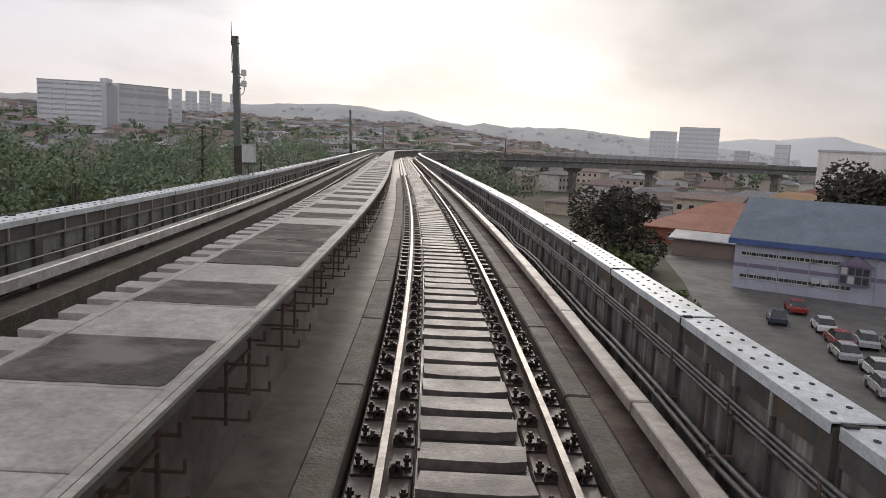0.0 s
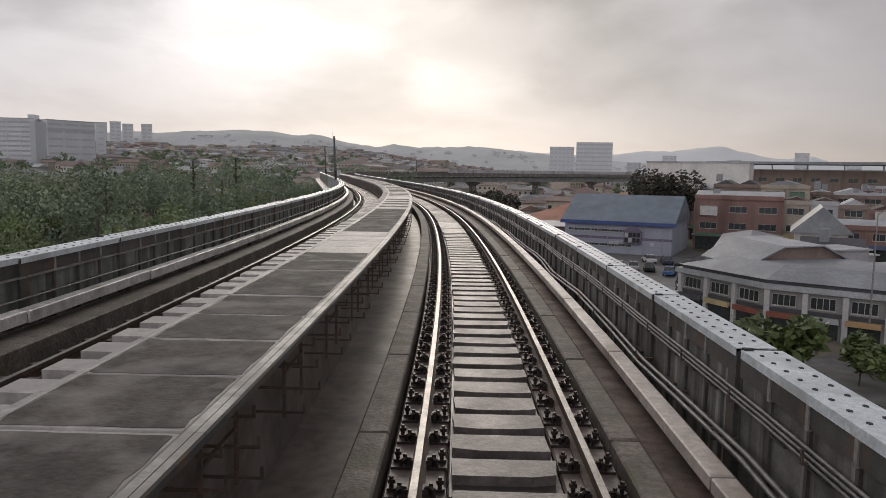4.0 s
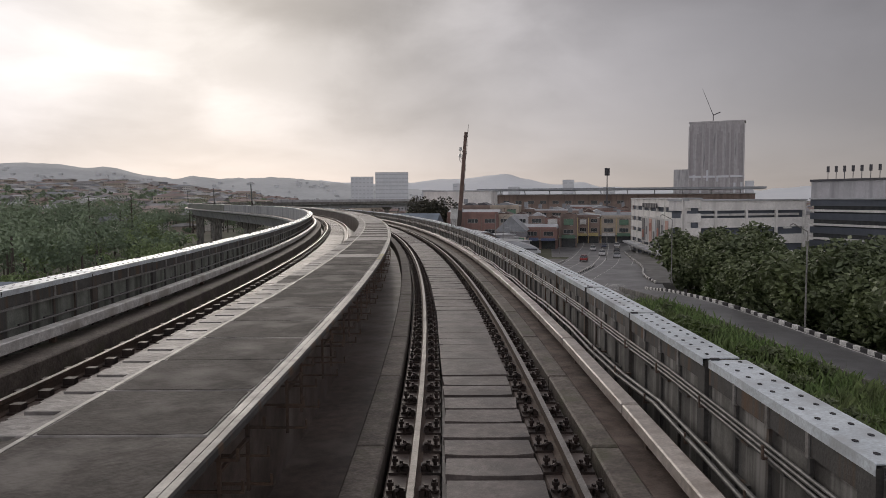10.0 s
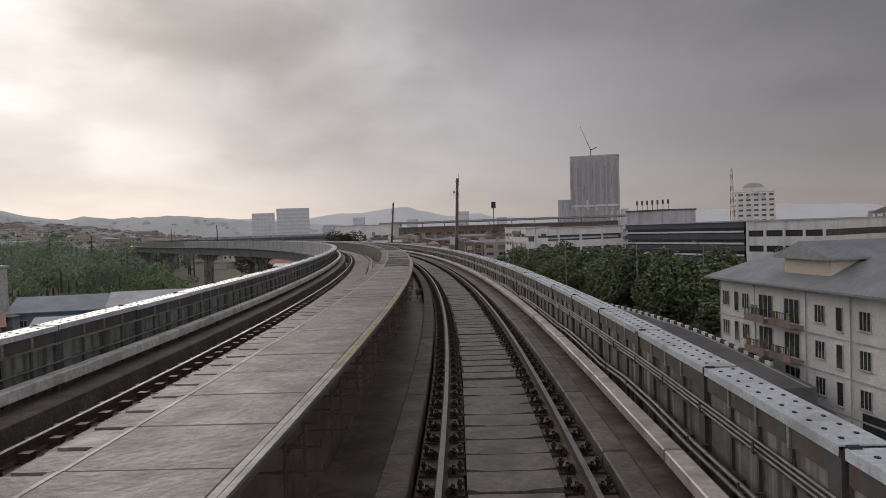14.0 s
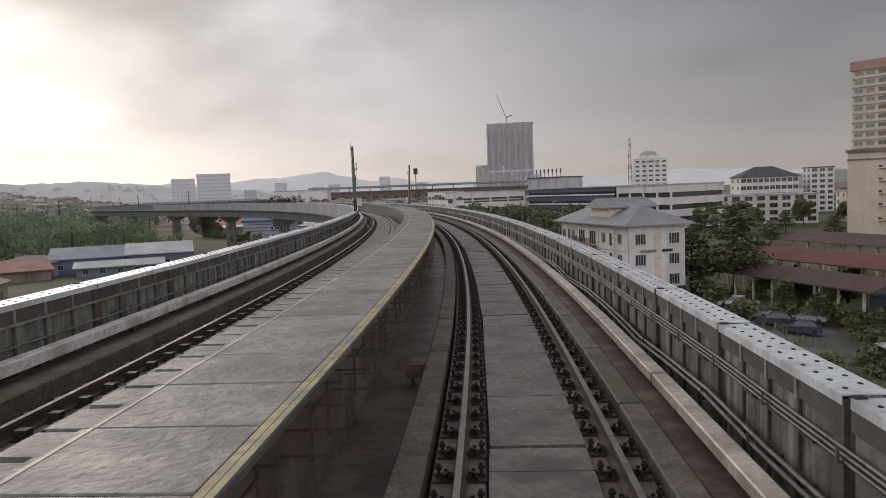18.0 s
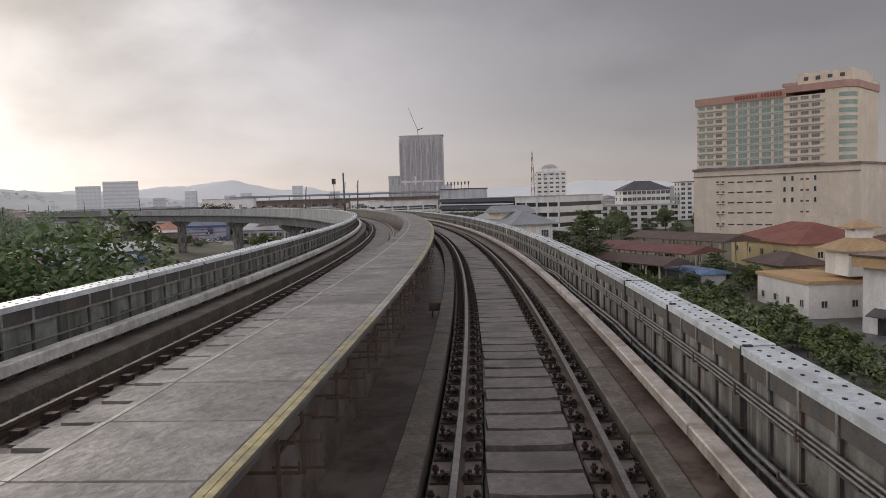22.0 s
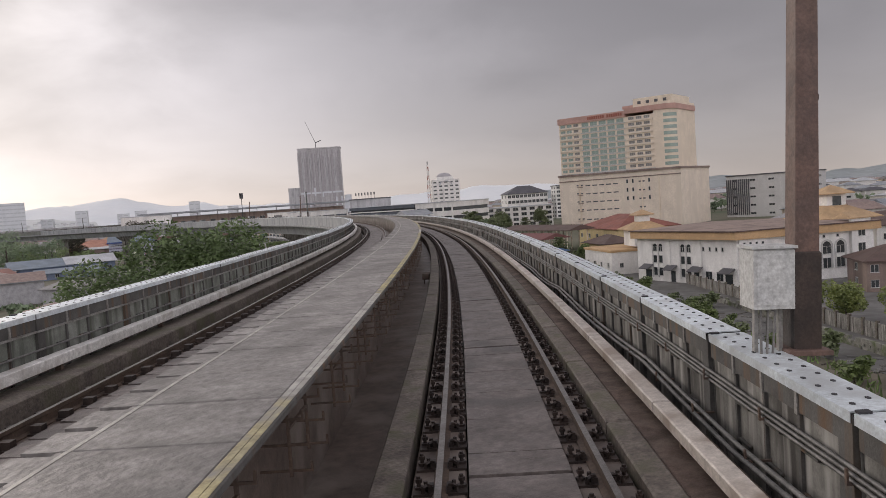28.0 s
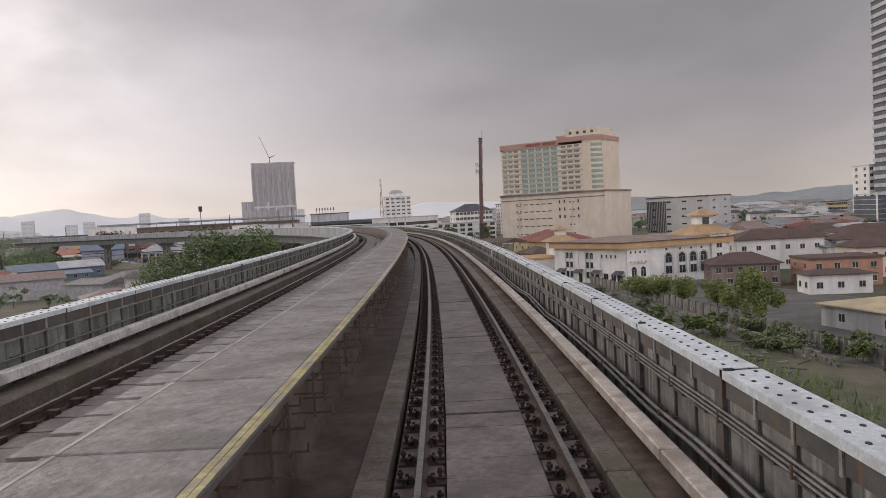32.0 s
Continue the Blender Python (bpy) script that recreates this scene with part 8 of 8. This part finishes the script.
def car(x, y, z, rot, k):
    b, c, w = CARS[k]
    h = holder("car", Matrix.Translation((x, y, z)) @ Matrix.Rotation(rot, 4, "Z"), CNAME[k] + " parked car on grey asphalt", "car", "parked cars")
    piece("body", b, Matrix(), h)
    piece("cabin", c, Matrix(), h)
    for sx_ in (-0.8, 0.8):
        for sy_ in (-1.3, 1.3):
            piece("wheel", w, Matrix.Translation((sx_, sy_, 0.31)), h)


LZ_ = GZ + 0.06
for x, y, r_, k in ((24.6, 133.6, 0.4, 3), (24.6, 124.9, 0.35, 0), (24.0, 119.2, 0.4, 3), (26.4, 119.4, 0.3, 1), (33.9, 129.4, 0.5, 0), (36.5, 127.2, 0.4, 2), (28.6, 118.7, 0.3, 1), (31.0, 117.6, 0.3, 4), (23.4, 109.3, 0.4, 0), (26.0, 108.6, 0.35, 3),
                    (24.1, 99.8, 0.5, 0), (33.1, 112.9, -0.4, 5), (38.6, 122.0, 1.2, 4), (44.0, 125.2, 1.2, 3), (37.4, 116.6, -0.35, 1), (35.3, 110.9, -0.35, 0), (32.2, 102.9, -0.35, 4), (30.9, 98.3, -0.35, 4), (29.3, 93.4, -0.35, 0), (28.0, 88.8, -0.35, 1),
                    (20.8, 127.2, 0.3, 2), (22.7, 114.2, 0.4, 1), (21.9, 104.4, 0.4, 1)):
    car(x, y, LZ_, r_ - 0.5 if r_ > 0.25 and r_ < 1 else r_, k)
for x, y, r_, k in ((20, -125, 0.6, 1), (19, -129, 0.6, 2), (22, -122, 0.6, 4), (18, -133, 0.6, 2), (24, -119, 0.6, 0), (23, -130, 0.6, 1)):
    car(x, y, level_at(x, y) + 0.08, r_, k)


for x, y, r_, k in ((36, 60, 0.9, 4), (40, 58.5, 0.9, 4), (43.5, 59, 0.8, 0), (47, 62, 0.8, 1), (39, 54, 1.0, 2)):
    car(x, y, GZ + 0.05, r_, k)


def on_road(f, off):
    i = min(int(f * (len(road_line) - 1)), len(road_line) - 2)
    a, b = road_line[i], road_line[i + 1]
    u = (b - a).normalized()
    n = Vector((u.y, -u.x, 0)).normalized()
    return a + n * off, math.atan2(-u.x, u.y)


for f, off, k in ((0.60, -3.8, 3), (0.66, 3.6, 1), (0.70, -0.4, 0), (0.74, 3.5, 4), (0.77, -3.6, 0), (0.82, -0.4, 2), (0.84, 3.5, 0)):
    p, r_ = on_road(f, off)
    car(p.x, p.y, p.z + 0.01, r_, k)

# boundary wall by the hall
wall_h = holder("boundary_wall", Matrix(), "weathered grey boundary wall of panels between posts", "wall", kind="structure")
a, b = Vector((24, -176, GS)), Vector((-56, -270, GS))
d = b - a
nseg = 46
bp = Geo().box(-d.length / nseg / 2 + 0.15, d.length / nseg / 2 - 0.15, -0.08, 0.08, 0, 1.9, 0, 0.02).mesh("wall_panel", CONCRETE)
bq = Geo().box(-0.17, 0.17, -0.17, 0.17, 0, 2.15, 0, 0.02).mesh("wall_post", KERB)
for k in range(nseg):
    mm = Matrix.Translation(a + d * (k + 0.5) / nseg) @ Matrix.Rotation(math.atan2(d.y, d.x), 4, "Z")
    piece("wall_panel", bp, mm, wall_h)
    piece("wall_post", bq, Matrix.Translation(a + d * k / nseg) @ Matrix.Rotation(math.atan2(d.y, d.x), 4, "Z"), wall_h)

# old stone wall and rubble on the strip towards the line
rw = random.Random(44)


def stone_mesh(seed, a, b, c):
    r = random.Random(seed)
    g = Geo().box(-a, a, -b, b, 0, c, 0, 0.12 * min(a, b))
    g.v = [(x + r.uniform(-0.12, 0.12) * a, y + r.uniform(-0.12, 0.12) * b, z + r.uniform(-0.1, 0.1) * c) for x, y, z in g.v]
    return g.mesh("stone", STONE)


stones = [stone_mesh(k, 0.42 + 0.06 * k, 0.22, 0.36 + 0.03 * k) for k in range(4)]
stone_wall = holder("stone_wall", Matrix(), "old mossy stone wall beside the rubble strip", "wall", kind="structure")
a, b = Vector((0, -198, GS)), Vector((-53, -260, GS))
d = b - a
rot = math.atan2(d.y, d.x)
for lev in range(3):
    for k in range(72):
        if lev == 2 and rw.random() < 0.35:
            continue
        p = a + d * (k + 0.5 * (lev % 2) + rw.uniform(-0.1, 0.1)) / 72
        piece("stone", rw.choice(stones), Matrix.Translation((p.x, p.y, GS + lev * 0.38 - 0.03)) @ Matrix.Rotation(rot + rw.uniform(-0.08, 0.08), 4, "Z"), stone_wall)
n = Vector((-d.y, d.x, 0)).normalized()
slabs = [Geo().box(-0.9, 0.9, -0.2, 0.2, 0, 0.16, 0, 0.02).mesh("broken_slab", CONCRETE), Geo().box(-0.5, 0.5, -0.35, 0.35, 0, 0.22, 0, 0.03).mesh("broken_slab", LOT), Geo().box(-1.3, 1.3, -0.09, 0.09, 0, 0.12).mesh("broken_slab", BARK)]
for k in range(60):
    p = a + d * rw.uniform(0.1, 1.0) + n * rw.uniform(-6.5, -0.9)
    ob = tagged(piece("broken_slab", rw.choice(slabs), Matrix.Translation((p.x, p.y, GS + 0.0)) @ Matrix.Rotation(rw.uniform(0, 6), 4, "Z")), "broken concrete and timber rubble on rough ground", "rubble", "rubble beside the wall")

# small equipment beside the track
def trackside_box(s, lat, z, mat, w, d_, hh, label, legs=0.3):
    h = holder("trackside_box", at(s, lat, z), label, "equipment box", "trackside boxes")
    Geo().box(-w / 2, w / 2, -d_ / 2, d_ / 2, legs, legs + hh, 0, 0.02).part("housing", mat, h)
    Geo().box(-w / 2 + 0.04, w / 2 - 0.04, -d_ / 2 - 0.012, -d_ / 2 - 0.002, legs + 0.04, legs + hh - 0.05).part("lid", mat, h)
    for x in (-w / 2 + 0.05, w / 2 - 0.09):
        Geo().box(x, x + 0.04, -0.03, 0.03, 0, legs - 0.002).part("leg", STEEL, h)


trackside_box(49.5, -1.5, -0.45, SIGNS[5], 0.3, 0.25, 0.45, "orange yellow trackside signal box on short legs", 0.35)
for s in (-116, -185, -219, -262):
    trackside_box(s, -1.5, -0.45, STEEL, 0.34, 0.5, 0.22, "dark rusty junction box in the cable trough", 0.18)


def number_plate(x, y):
    i = min(range(0, 340), key=lambda k: (on(-340 + k, 2.2)[0] - x) ** 2 + (on(-340 + k, 2.2)[1] - y) ** 2)
    h = holder("marker_plate", at(-340 + i, 2.205, 0.42), "small white marker plate with dark bars on the parapet", "sign", "marker plates")
    Geo().box(-0.012, 0.0, -0.14, 0.14, 0, 0.32, 0, 0.004).part("plate", FRAME_W, h)
    Geo().box(-0.016, -0.0125, -0.09, 0.09, 0.20, 0.235).part("bar", GREYWALL, h)
    Geo().box(-0.016, -0.0125, -0.06, 0.06, 0.10, 0.13).part("bar", GREYWALL, h)


number_plate(-112.9, -261.9)
number_plate(-51.6, -188.9)
